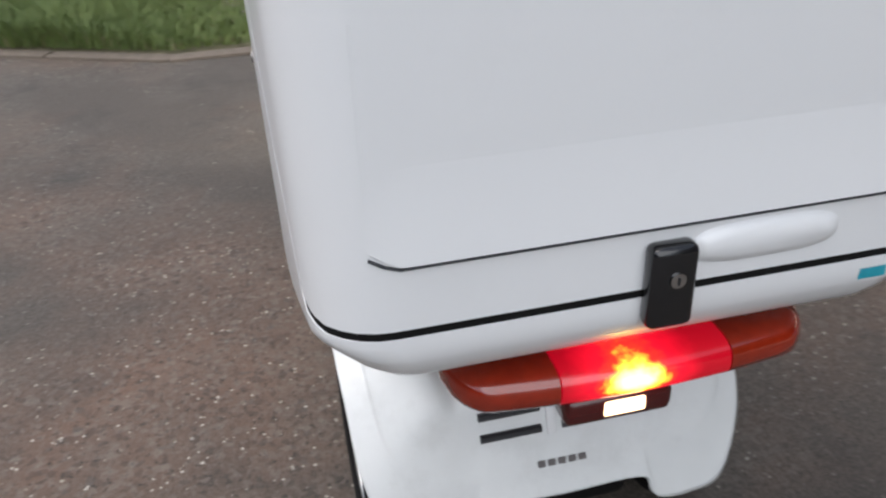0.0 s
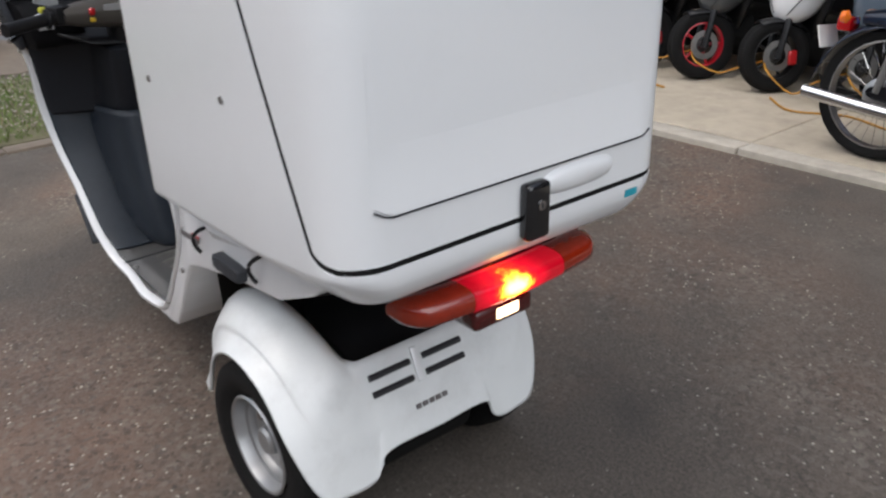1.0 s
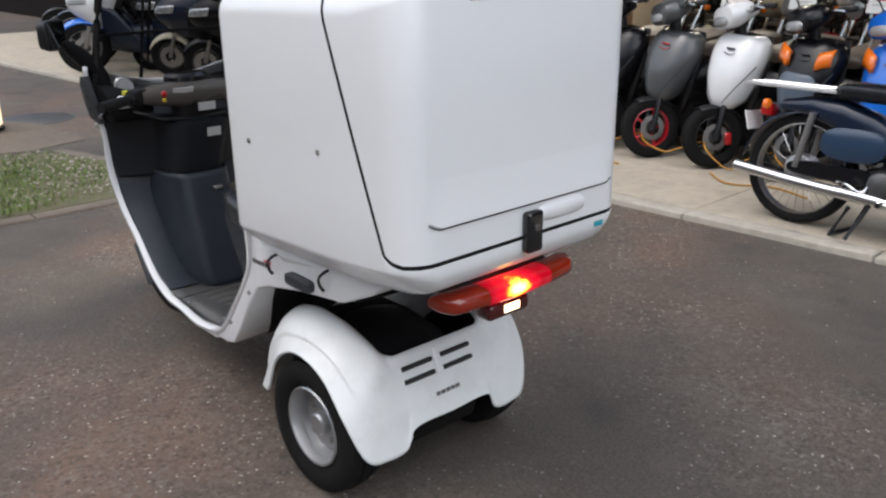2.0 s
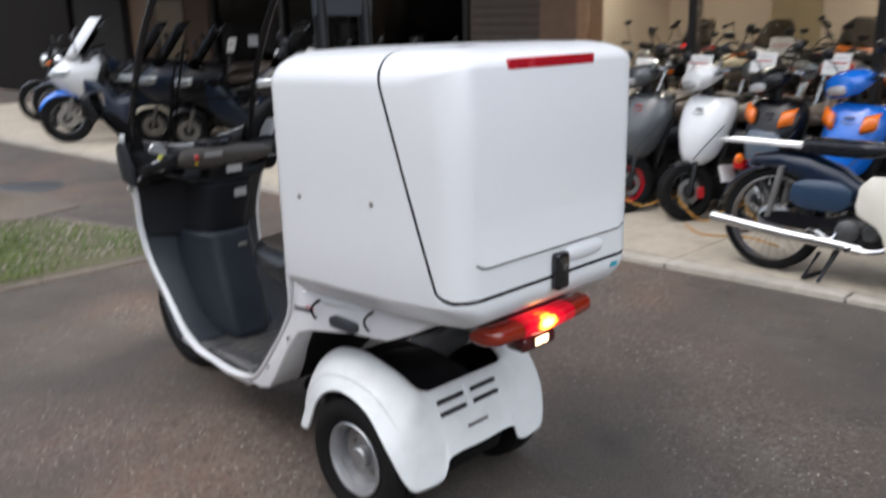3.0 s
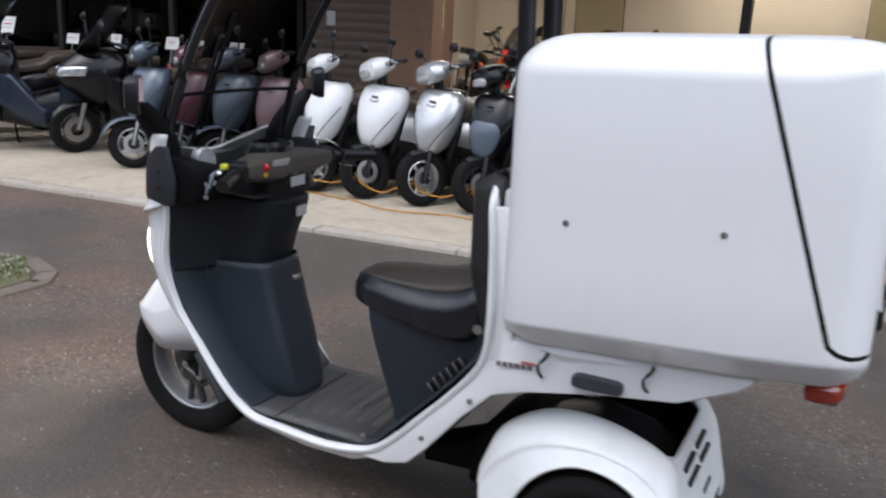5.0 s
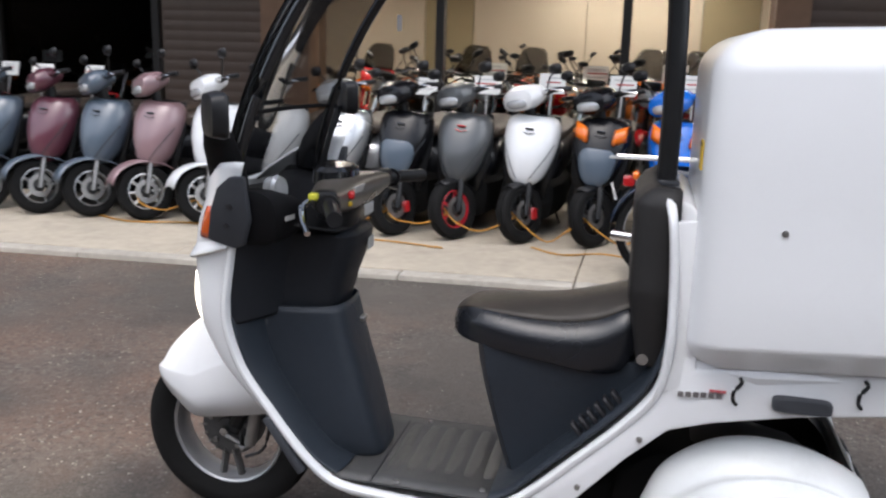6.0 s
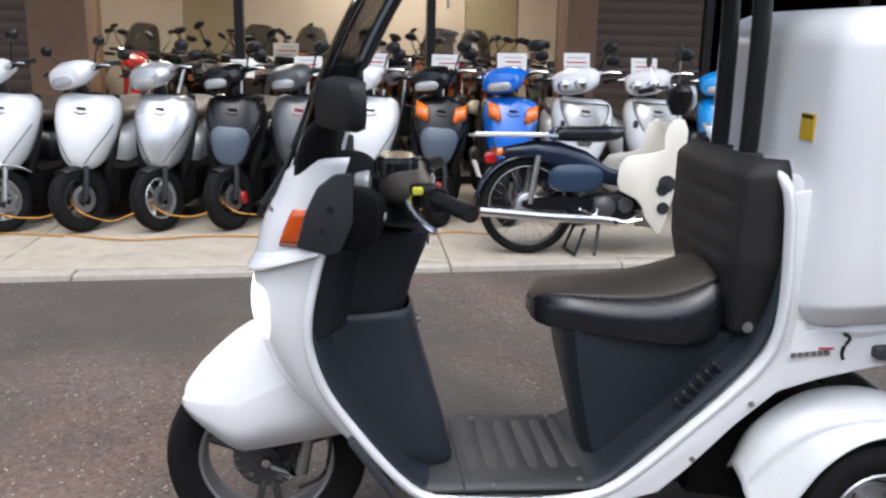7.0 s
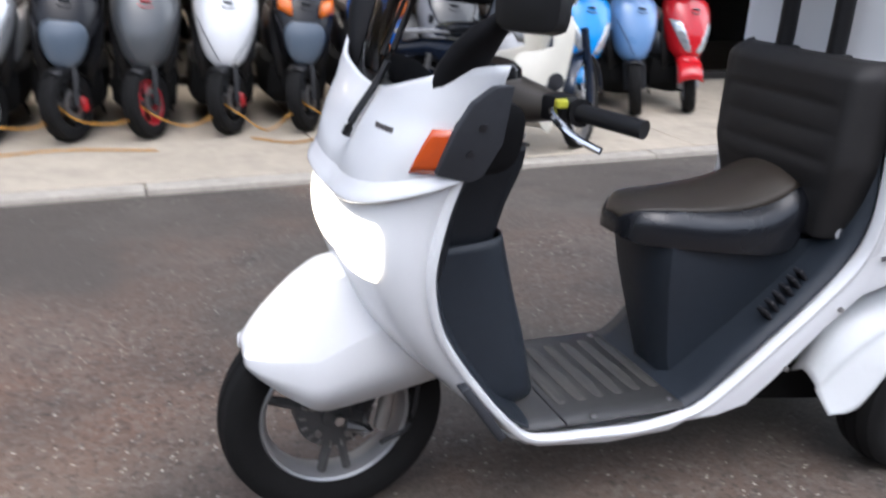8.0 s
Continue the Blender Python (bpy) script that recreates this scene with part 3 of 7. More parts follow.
wallbox("pillar_brown", -3.116, -2.66, FRONT - 0.14, FRONT + 0.30, 0.0, 3.0, BROWNWALL, "brown tiled pillar between shutter and shop window", "pillar")
wallbox("pillar_right", 1.24, 1.50, FRONT - 0.12, FRONT + 0.30, 0.0, 3.0, BROWNWALL, "brown tiled pillar beside the shop window", "pillar")
shutter("shutter_left", -4.15, -3.12, "dull grey-brown roll shutter beside the shop window")
shutter("shutter_right", 1.504, 2.44, "dull grey-brown roll shutter of the shop front")
wallbox("wall_far_left", -12.2, -9.6, FRONT - 0.06, FRONT + 0.25, 0.0, 3.0, UMBERWALL, "brown wall with a pale notice board")
# near-black wall fills in for a dark opening past the shop
wallbox("wall_end_left", -40.0, -14.204, FRONT - 0.30, FRONT + 0.25, 0.0, 6.4, UNLIT_BLACK, "near-black wall in place of a dark opening past the shop")
# this wall's grey is set darker than the rest of the front
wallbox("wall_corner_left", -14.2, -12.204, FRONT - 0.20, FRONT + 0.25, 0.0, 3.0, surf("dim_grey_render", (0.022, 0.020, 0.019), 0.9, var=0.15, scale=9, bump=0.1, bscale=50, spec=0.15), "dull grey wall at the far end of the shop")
wallbox("wall_far_right", 5.4, 11.0, FRONT - 0.06, FRONT + 0.25, 0.0, 3.0, GREYWALL, "dull grey-brown wall of the shop front")
wallbox("lintel", -14.2, 11.0, FRONT - 0.16, FRONT + 0.30, 3.002, 6.4, GREYWALL, "plain grey-brown wall above the shop front")
# unseen slab added to shade the facade and the parked bikes
wallbox("canopy", -14.2, 11.0, 3.60, FRONT - 0.165, 2.95, 3.2, GREYWALL, "added unseen soffit that shades the shop front", "soffit")
wallbox("ceiling", -14.2, 11.0, FRONT + 0.31, 11.2, 2.66, 2.86, CEIL, "beige ceiling boards inside the shop", "ceiling")
wallbox("header_left", -9.594, -4.156, FRONT - 0.05, FRONT + 0.20, 2.60, 3.0, POSTMAT, "dark bronze header of the show room window", "trim")
wallbox("header_right", 2.446, 5.394, FRONT - 0.05, FRONT + 0.20, 2.60, 3.0, POSTMAT, "dark bronze header of the unlit window", "trim")
wallbox("header", -2.655, 1.236, FRONT - 0.05, FRONT + 0.20, 2.60, 3.0, POSTMAT, "dark bronze header of the shop window", "trim")
wallbox("floor", -14.2, 11.0, 5.305, 11.2, -0.10, 0.03, FLOORIN, "worn grey shop floor", "floor")
# back wall of the lit room, in panels
back = thing("wall_back", "cream panelled back wall of the lit shop", "wall", kind="structure")
for x0, x1, m in ((-9.0, -6.1, CREAM), (-6.1, -4.5, CREAM), (-4.5, -2.72, CREAM), (-2.72, -2.05, TAN), (-2.05, -0.55, CREAM), (-0.55, 0.9, CREAM), (0.9, 1.6, TAN), (1.6, 3.2, CREAM), (3.2, 6.0, CREAM)):
    part("panel", rbox((x0 + x1) / 2, 9.7, 1.35, x1 - x0 - 0.012, 0.12, 2.62, 0.004, 1), m, back)
wallbox("wall_room_left", -4.4, -4.2, FRONT + 0.32, 9.62, 0.03, 2.65, CREAM, "cream side wall of the lit shop")
wallbox("wall_room_right", 2.46, 2.62, FRONT + 0.32, 9.62, 0.03, 2.65, CREAM, "cream side wall of the lit shop")
wallbox("wall_dark_back", -13.8, -4.42, 8.4, 8.6, 0.03, 2.65, UNLIT_BLACK, "back wall of the show room, its unlit dark put into the colour")
wallbox("wall_dark_left", -14.2, -14.0, FRONT + 0.30, 8.6, 0.03, 2.65, UNLIT_BLACK, "side wall of the show room, its unlit dark put into the colour")
wallbox("wall_dark_right", 10.8, 11.0, FRONT + 0.30, 8.6, 0.03, 2.65, UNLIT_BLACK, "side wall of the unlit room, its dark put into the colour")
# unseen wall added to block low sky light and darken window reflections
wallbox("wall_opposite", -22.0, 20.0, -10.4, -10.0, 0.0, 5.2, surf("plain_render", (0.07, 0.07, 0.068), 0.85, var=0.1, scale=3), "added unseen dark grey wall that cuts low sky light")
wallbox("wall_dark_far", 2.64, 10.78, 8.4, 8.6, 0.03, 2.65, UNLIT_BLACK, "back wall of the unlit room, its dark put into the colour")


def window(name, x0, x1, posts, label, pane):
    w = thing(name, label, "window", kind="structure")
    for x in posts:
        part("window_frame", rbox(x, FRONT, 1.30, 0.075, 0.12, 2.60, 0.006, 1), POSTMAT, w)
    part("window_frame", rbox((x0 + x1) / 2, FRONT, 0.06, x1 - x0, 0.10, 0.07, 0.004, 1), POSTMAT, w)
    xs = sorted([x0] + list(posts) + [x1])
    for a, b in zip(xs, xs[1:]):
        if b - a > 0.2:
            ob = part("pane", rbox((a + b) / 2, FRONT, 1.35, b - a - 0.076, 0.008, 2.48), pane, w)
            ob.visible_shadow = False
    return w


shop_window = window("window_1", -2.656, 1.236, (-1.48, 0.10), "wide shop window with dark bronze posts and red lettering", PANE)
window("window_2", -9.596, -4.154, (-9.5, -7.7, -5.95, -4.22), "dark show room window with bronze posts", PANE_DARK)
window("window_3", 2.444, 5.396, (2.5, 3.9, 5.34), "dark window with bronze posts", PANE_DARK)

# red shop name on the glass, as plain strokes
for k, strokes in enumerate((((0, 0.035, 0.17, 0.026, -6), (-0.035, 0.0, 0.026, 0.15, 0), (0.02, -0.065, 0.10, 0.024, 0)), ((0, 0.06, 0.10, 0.024, 0), (0, 0.02, 0.14, 0.026, 0), (0.03, -0.035, 0.026, 0.10, -35)),
                             ((-0.045, 0.0, 0.026, 0.14, 0), (0.0, 0.01, 0.11, 0.024, 8), (0.01, -0.06, 0.13, 0.024, 0)), ((0, 0.0, 0.024, 0.11, 0), (0.0, 0.005, 0.09, 0.022, 35)))):
    for dx, dz, w, h, turn in strokes:
        part("red_stroke", rbox(-0.91 + k * 0.185 + dx, FRONT - 0.008, (1.905 if k < 3 else 1.88) + dz, w + 0.020, 0.004, h + 0.020, 0, 1, Matrix.Rotation(radians(turn), 4, "Y")), SIGN_RED, shop_window)
# pale notice on the brown wall
tagged(mesh_object("notice_board", rbox(-10.75, FRONT - 0.075, 1.25, 0.85, 0.03, 0.95, 0.004, 1), surf("notice", (0.23, 0.17, 0.10), 0.6, var=0.06, scale=6)), "pale tan notice board on the brown wall", "board")


# ceiling lamps of the shop
def ceiling_lamp(x, y, z, length, power):
    t = thing("ceiling_lamp", "bare white fluorescent tube fitting under the ceiling", "lamp", "shop ceiling lamps", at=pose(x, y, z))
    part("housing", rbox(0, 0, 0.05, length + 0.06, 0.12, 0.05, 0.008, 2), PAPER, t)
    for s in (-0.035, 0.035):
        part("tube", tube([(-length / 2, s, 0), (length / 2, s, 0)], 0.016, 10), TUBE_GLOW, t)
    part("stem", rbox(0, 0, (2.66 - z + 0.07) / 2, 0.05, 0.05, max(0.02, 2.66 - z - 0.07)), PAPER, t)
    ld = bpy.data.lights.new("shop_light", "AREA")
    ld.shape, ld.size, ld.size_y, ld.energy, ld.color = "RECTANGLE", length, 0.14, power, (1.0, 0.87, 0.71)
    lo = new("shop_light", ld)
    lo.matrix_world = pose(x, y, z - 0.03)
    return t


LAMP_POWER = 20.0
for lx, ly, lz in ((-3.55, 7.6, 2.36), (-0.55, 8.9, 2.42), (0.55, 8.9, 2.42), (-1.8, 6.6, 2.52), (1.4, 6.6, 2.52)):
    ceiling_lamp(lx, ly, lz, 0.85, LAMP_POWER * (0.62 if ly > 8 else 1.0))

ceiling_lamp(-8.2, 7.4, 2.44, 0.60, 5.0)
wallbox("column_show_room", -7.35, -7.05, 6.70, 6.95, 0.03, 2.65, BROWNWALL, "brown column inside the dark show room", "column")
rack_shelf = thing("display_shelf", "steel display shelf with pale cartons in the show room", "shelf")
for z in (0.60, 1.10, 1.55):
    part("shelf_board", rbox(-7.95, 7.0, z, 0.95, 0.34, 0.03, 0.004, 1), STEEL, rack_shelf)
for x in (-8.40, -7.50):
    for y in (6.86, 7.14):
        part("upright", rbox(x, y, 0.82, 0.03, 0.03, 1.58), STEEL, rack_shelf)
for x, z, w, h, m in ((-8.20, 1.565, 0.30, 0.14, PAPER), (-7.82, 1.565, 0.22, 0.20, CREAM), (-8.15, 1.115, 0.20, 0.24, PAPER), (-7.80, 1.115, 0.30, 0.18, PAPER), (-8.05, 0.615, 0.34, 0.22, CREAM)):
    tagged(mesh_object("carton", rbox(x, 6.98, z + h / 2 + 0.001, w, 0.22, h, 0.004, 1), m), "pale carton standing on a display shelf", "carton", "cartons on the shelf")

# lit sign box standing beyond the bed
sign_box = thing("lit_sign", "glowing cream floor sign box with rounded top", "sign")
part("light_box", loft([ring(-5.25, 0.42, z, w, d, 20, 3.2, "xy") for z, w, d in ((0.05, 0.17, 0.22), (0.07, 0.19, 0.24), (0.45, 0.19, 0.24), (0.52, 0.17, 0.22), (0.545, 0.12, 0.17))], True, True), BOX_GLOW, sign_box)
part("base", loft([ring(-5.25, 0.42, z, w, d, 20, 3.2, "xy") for z, w, d in ((0.028, 0.20, 0.25), (0.05, 0.20, 0.25), (0.055, 0.18, 0.23))], True, True), BLACK, sign_box)


# ---- the three-wheeled delivery scooter ----
trike = thing("delivery_scooter", "white three-wheeled canopy scooter with cargo box and lit lamps", "scooter")
YF = 0.020  # middle line of the front body
YC = 0.03  # the rear unit hangs a little to the right

# cargo box: shell and tilting lid parted by a black seal
def box_half(x):
    """Half the box's width: it widens to the rear, then draws in towards the rear corners."""
    w = 0.356 + 0.047 * (min(x, 0.95) - 0.606)
    return w if x < 0.95 else w + 0.02 * (x - 0.95) - 0.38 * (x - 0.95) ** 2


def box_shell(shrink=0.0):
    """The box as stacked rounded rectangles: floor rising to the rear, flat chamfer along the lower sides, round top."""
    rows = []
    levels = [(0, 0.000, 0.060, 0.078), (0, 0.004, 0.040, 0.066), (0, 0.014, 0.022, 0.055), (0, 0.030, 0.008, 0.038), (0, 0.048, 0.001, 0.019), (0, 0.060, 0.0, 0.006), (0, 0.066, 0.0, 0.0015), (0, 0.074, 0.0, 0.0), (0, 0.20, 0.0, 0.0), (0, 0.40, 0.0, 0.0)]
    levels += [(1, dz, q, q) for dz, q in ((-0.084, 0.0), (-0.066, 0.003), (-0.048, 0.011), (-0.032, 0.024), (-0.018, 0.042), (-0.007, 0.066), (0.0, 0.100), (0.005, 0.20))]
    for top, dz, inset_x, inset_y in levels:
        q = inset_y + shrink
        x0, x1 = 0.450 + inset_x + shrink, 1.206 - inset_x - shrink
        r = max(0.012, 0.082 - q * 0.5)
        flat = []
        for cx, sy, a0 in ((x1 - r, 1, 0), (x0 + r, 1, 90), (x0 + r, -1, 180), (x1 - r, -1, 270)):
            if a0 == 270:
                flat += [(x, -(box_half(x) - q)) for x in (0.65, 0.80, 0.95, 1.00, 1.05, 1.09)]
            for k in range(8):
                a = radians(a0 + 90 * k / 7)
                flat.append((cx + r * math.cos(a), sy * (box_half(cx) - q - r) + r * math.sin(a)))
            if a0 == 0:
                flat += [(x, box_half(x) - q) for x in (1.09, 1.05, 1.00, 0.95, 0.80, 0.65)]
        row = []
        for x, y in flat:
            u = (x - 0.45) / 0.756
            zb, zt = 0.660 + 0.052 * u + shrink, 1.350 + 0.022 * u - shrink
            z = zb + dz if not top else zt + dz * (1.0 - 0.40 * min(1.0, max(0.0, (u - 0.80) / 0.18)) * (dz < 0))
            row.append((x - 0.010 * (z - 0.70) / 0.67 * u, y * (1 + 0.035 * (z - 1.0)), z))
        rows.append(row)
    bm = loft(rows, True, True)
    bmesh.ops.recalc_face_normals(bm, faces=bm.faces)
    return bm


# the lid's lower rear edge: planes as (point, normal towards the lid)
lean = math.atan2(0.168, 0.5)
corner = [((0.946, 0, 1.36), (math.cos(lean), 0, math.sin(lean)))]
for t in (0.25, 0.5, 0.75):
    a = lean + (math.pi / 2 - lean) * t
    r = 0.075
    cx, cz = 1.118 + 0.064, 0.793 + r
    corner.append(((cx - r * math.cos(a), 0, cz - r * math.sin(a)), (math.cos(a), 0, math.sin(a))))
corner.append(((1.2, 0, 0.793), (0, 0, 1)))
corner = [(Vector(p), Vector(n).normalized()) for p, n in corner]
GAP = 0.0050
cargo = part("cargo_box", box_shell(0.0012), SHADOW, trike, "large white plastic cargo box with a tilting rear lid")
lid_bm = box_shell()
for p, n in corner:
    cut(lid_bm, p + n * GAP, -n)
part("lid", lid_bm, WHITE_BOX, cargo, "white rear lid with a pressed panel", 30)
left = []
for i, (p, n) in enumerate(corner):
    b = box_shell()
    for q, m in corner[:i]:
        cut(b, q - m * GAP, -m)
    cut(b, p - n * GAP, n)
    if len(b.faces):
        me = bpy.data.meshes.new("tmp")
        b.to_mesh(me)
        left.append(me)
    b.free()
shell = bmesh.new()
for me in left:
    shell.from_mesh(me)
    bpy.data.meshes.remove(me)
part("shell", shell, WHITE_BOX, cargo, "white box body", 30)


def rear_x(z):
    return 1.205 + (1.196 - 1.205) * (z - 0.728) / (1.372 - 0.728)


# pressed panel on the lid: proud along its lower edge, flush elsewhere
panel_rows = []
for z in (0.8685, 0.873, 0.880, 0.90, 0.94, 1.00, 1.10):
    row = []
    for y in np.linspace(-0.300, 0.297, 41):
        fade = max(0.0, 1 - (z - 0.873) / 0.10) * min(1.0, (0.300 - abs(y - 0.0015)) / 0.03)
        up = 0.014 * max(0.0, 1 - (0.300 - abs(y - 0.0015)) / 0.022)
        row.append((rear_x(z) + (0.0095 * fade - 0.0012 if z > 0.872 else -0.006), y, z + (up if z < 0.90 else 0)))
    panel_rows.append(row)
pb = loft(panel_rows)
part("pressed_panel", pb, WHITE_BOX, cargo)
# dark bar draws the thin shadow line under the panel's lip
part("panel_seam", tube([(rear_x(0.868) + 0.0012, y, 0.8672 + 0.014 * max(0.0, 1 - (0.300 - abs(y - 0.0015)) / 0.022)) for y in np.linspace(-0.300, 0.297, 41)], 0.0017, 6), DARK2, cargo)
part("lid_grip", loft([ring(rear_x(0.83) + o, 0.115, 0.838, w, h, 20, 3, "yz") for o, w, h in ((-0.01, 0.088, 0.028), (0.003, 0.084, 0.022), (0.009, 0.072, 0.012))], True, True), WHITE_BOX, cargo)
part("lock", rbox(1.214, 0.004, 0.806, 0.026, 0.052, 0.098, 0.009, 3), GLOSSBLACK, cargo, "black plastic lock with a round keyhole")
part("key_ring", lathe([(0.0, 0.0), (0.0085, 0.0), (0.0085, 0.003), (0.0, 0.0035)], (1.2265, 0.006, 0.818), "x", 16, False), CHROME, cargo)
part("keyhole", rbox(1.2305, 0.006, 0.818, 0.001, 0.002, 0.009), INK, cargo)
part("reflector", rbox(1.1935, -0.018, 1.330, 0.010, 0.332, 0.026, 0.003, 1), REFLECT, cargo, "long red reflector strip")
part("sticker", rbox(1.203, 0.258, 0.768, 0.004, 0.034, 0.014), TEAL, cargo, "small worn teal sticker")
part("sticker_bar", rbox(0.4474, -0.222, 1.124, 0.004, 0.048, 0.007), INK, cargo)
part("warning_sticker", rbox(0.4482, -0.222, 1.102, 0.004, 0.056, 0.058), YELLOW, cargo, "yellow warning sticker")
for x, z, y in ((0.606, 0.974, -0.3540), (0.923, 0.999, -0.3690)):
    for s in (1, -1):
        part("screw", lathe([(0.0, -0.004), (0.006, -0.003), (0.0065, 0.0), (0.0065, 0.006)], (x, s * (y - 0.002), z), "y", 12, False), STEEL, cargo)

# rear body under the box
body_poly = [(0.03, 0.214), (0.11, 0.214), (0.185, 0.240), (0.245, 0.302), (0.345, 0.422), (0.43, 0.508), (0.52, 0.543), (0.69, 0.578), (0.86, 0.600), (0.98, 0.655), (1.06, 0.722),
             (0.475, 0.655), (0.470, 0.90), (0.462, 0.965), (0.445, 0.995), (0.42, 1.005), (0.41, 0.99), (0.432, 0.87), (0.436, 0.70), (0.405, 0.605), (0.31, 0.475), (0.195, 0.345), (0.085, 0.240), (0.03, 0.230)]
body_bm = prism(body_poly, -0.272, 0.272, 0.016, 3)
for v in body_bm.verts:
    v.co.y *= 0.79 + 0.25 * min(1.0, max(0.0, (v.co.x - 0.1) / 0.42))
    v.co.y *= 1.0 - 0.13 * min(1.0, max(0.0, (v.co.z - 0.68) / 0.25))
rear_body = part("rear_body", body_bm, WHITE, trike, "white side body that sweeps up under the box")
# ledge between body and box
part("ledge", loft([ring(x, 0, z, w, 0.030, 20, 4) for x, w, z in ((0.46, 0.262, 0.655), (0.60, 0.285, 0.655), (0.85, 0.275, 0.670), (1.02, 0.245, 0.69), (1.08, 0.22, 0.70))], True, True), WHITE, rear_body)
for x0, x1, z in ((0.630, 0.745, 0.604),):
    for s in (-1, 1):
        part("grip_recess", loft([ring((x0 + x1) / 2 + 0, s * (0.276 + o), z + 0.004, (x1 - x0) / 2 - i, 0.016 - i * 0.4, 20, 5, "xz") for o, i in ((0.0, 0.0), (0.022, 0.0), (0.026, 0.006))], True, True), DARK2, rear_body, "dark grey side grip")
for x, z in ((0.554, 0.623), (0.792, 0.644)):
    for s in (-1, 1):
        k = 1 if x < 0.7 else 0.9
        part("rope_hook", tube(catmull([(x + 0.010, s * 0.272, z + 0.026), (x + 0.012, s * 0.296, z + 0.022), (x - 0.002, s * 0.300, z + 0.004), (x - 0.002, s * 0.296, z - 0.016), (x + 0.006, s * 0.290, z - 0.028)], 12), 0.0042, 6), BLACK, rear_body, "black bent rope hook")
for i in range(6):
    part("mark_bar", rbox(0.448 + i * 0.0155, -0.2805 - 0.0002 * i, 0.6015 + 0.001 * i, 0.0115, 0.003, 0.011), surf("grey_print", (0.12, 0.11, 0.11), 0.5) if i == 0 else bpy.data.materials["grey_print"], rear_body)
part("mark_bar", rbox(0.522, -0.2825, 0.617, 0.034, 0.003, 0.005), surf("pink_print", (0.45, 0.10, 0.11), 0.5), rear_body)
for x, z in ((0.372, 0.478), (0.245, 0.345)):
    part("screw", lathe([(0.0, -0.003), (0.006, -0.002), (0.007, 0.004)], (x, -0.266, z), "y", 10, False), STEEL, rear_body)

# edge trim: white rim that runs from the leg shield under the floor and up beside the backrest
edge = [(-0.535, -0.342, 0.90), (-0.562, -0.334, 0.80), (-0.588, -0.313, 0.685), (-0.587, -0.292, 0.600), (-0.557, -0.266, 0.495), (-0.502, -0.242, 0.393), (-0.432, -0.222, 0.293), (-0.367, -0.210, 0.231),
        (-0.287, -0.206, 0.212), (-0.16, -0.206, 0.210), (-0.03, -0.207, 0.218), (0.065, -0.210, 0.242), (0.14, -0.217, 0.298), (0.235, -0.231, 0.395), (0.33, -0.246, 0.495), (0.398, -0.262, 0.590),
        (0.416, -0.274, 0.70), (0.412, -0.272, 0.86), (0.402, -0.264, 0.965), (0.390, -0.215, 1.012)]
edge_s = catmull(edge, 90)
for s in (1, -1):
    rows = []
    for i, p in enumerate(edge_s):
        d = edge_s[min(i + 1, 90)] - edge_s[max(i - 1, 0)]
        d /= np.linalg.norm(d)
        nrm = np.array((d[2], 0, -d[0]))
        nrm = nrm / max(1e-6, np.linalg.norm(nrm))
        inner = -nrm
        out = np.array((0, -1.0, 0))
        h = 0.008
        rows.append([p + q for q in (out * 0.004 + inner * h, out * 0.012 + inner * h * 0.4, out * 0.012 - inner * h * 0.6, out * 0.006 - inner * h * 1.4, -out * 0.012 - inner * h * 1.4, -out * 0.012 + inner * h)])
    if s < 0:
        rows = [mirrored(r) for r in rows]
    part("edge_trim", loft(rows, True, True), WHITE, trike, "white rim along the foot well", 50)
# white flank that closes the gap between the rim and the box
for s in (-1, 1):
    part("upper_flank", prism([(0.400, 0.590), (0.420, 0.70), (0.416, 0.86), (0.406, 0.965), (0.474, 0.975), (0.474, 0.620)], s * 0.250, s * 0.270, 0.005, 2), WHITE, rear_body)
# white under-floor pan
part("floor_pan", loft([bow2 for bow2 in ([(x, y, z) for y, z in ((-0.208, zt), (-0.195, zt - 0.022), (-0.11, zt - 0.035), (0.11, zt - 0.035), (0.195, zt - 0.022), (0.208, zt))] for x, zt in ((-0.40, 0.248), (-0.33, 0.214), (-0.16, 0.200), (0.0, 0.208), (0.08, 0.238)))], False, False), WHITE_WORN, trike, solid=0.006)

# front cowl
COWL = [(0.205, -0.355, -0.39, 0.200), (0.27, -0.408, -0.465, 0.213), (0.35, -0.470, -0.550, 0.229), (0.43, -0.522, -0.630, 0.247), (0.50, -0.560, -0.688, 0.264), (0.58, -0.586, -0.728, 0.285), (0.66, -0.592, -0.747, 0.305),
        (0.74, -0.578, -0.747, 0.322), (0.82, -0.560, -0.735, 0.340), (0.89, -0.540, -0.712, 0.345), (0.945, -0.515, -0.682, 0.343), (0.975, -0.495, -0.668, 0.338)]
cowl_rows = catmull([(z, xe, xf, w) for z, xe, xf, w in COWL], 44)


def cowl_at(z):
    for a, b in zip(cowl_rows, cowl_rows[1:]):
        if a[0] <= z <= b[0]:
            t = (z - a[0]) / (b[0] - a[0])
            return a + (b - a) * t
    return cowl_rows[-1]


cowl_bm = loft([bow(r[1], r[2], r[3], r[0] + 0.0, 28, 2.3) for r in cowl_rows])
for v in cowl_bm.verts:
    if v.co.z > 0.93:
        k = (v.co.z - 0.93) / 0.045
        side = abs(v.co.y) / 0.34
        v.co.z += k * (0.066 * side ** 2 - 0.016 * (1 - side))
front_cowl = part("front_cowl", cowl_bm, WHITE, trike, "white front cowl with headlight", solid=0.008)
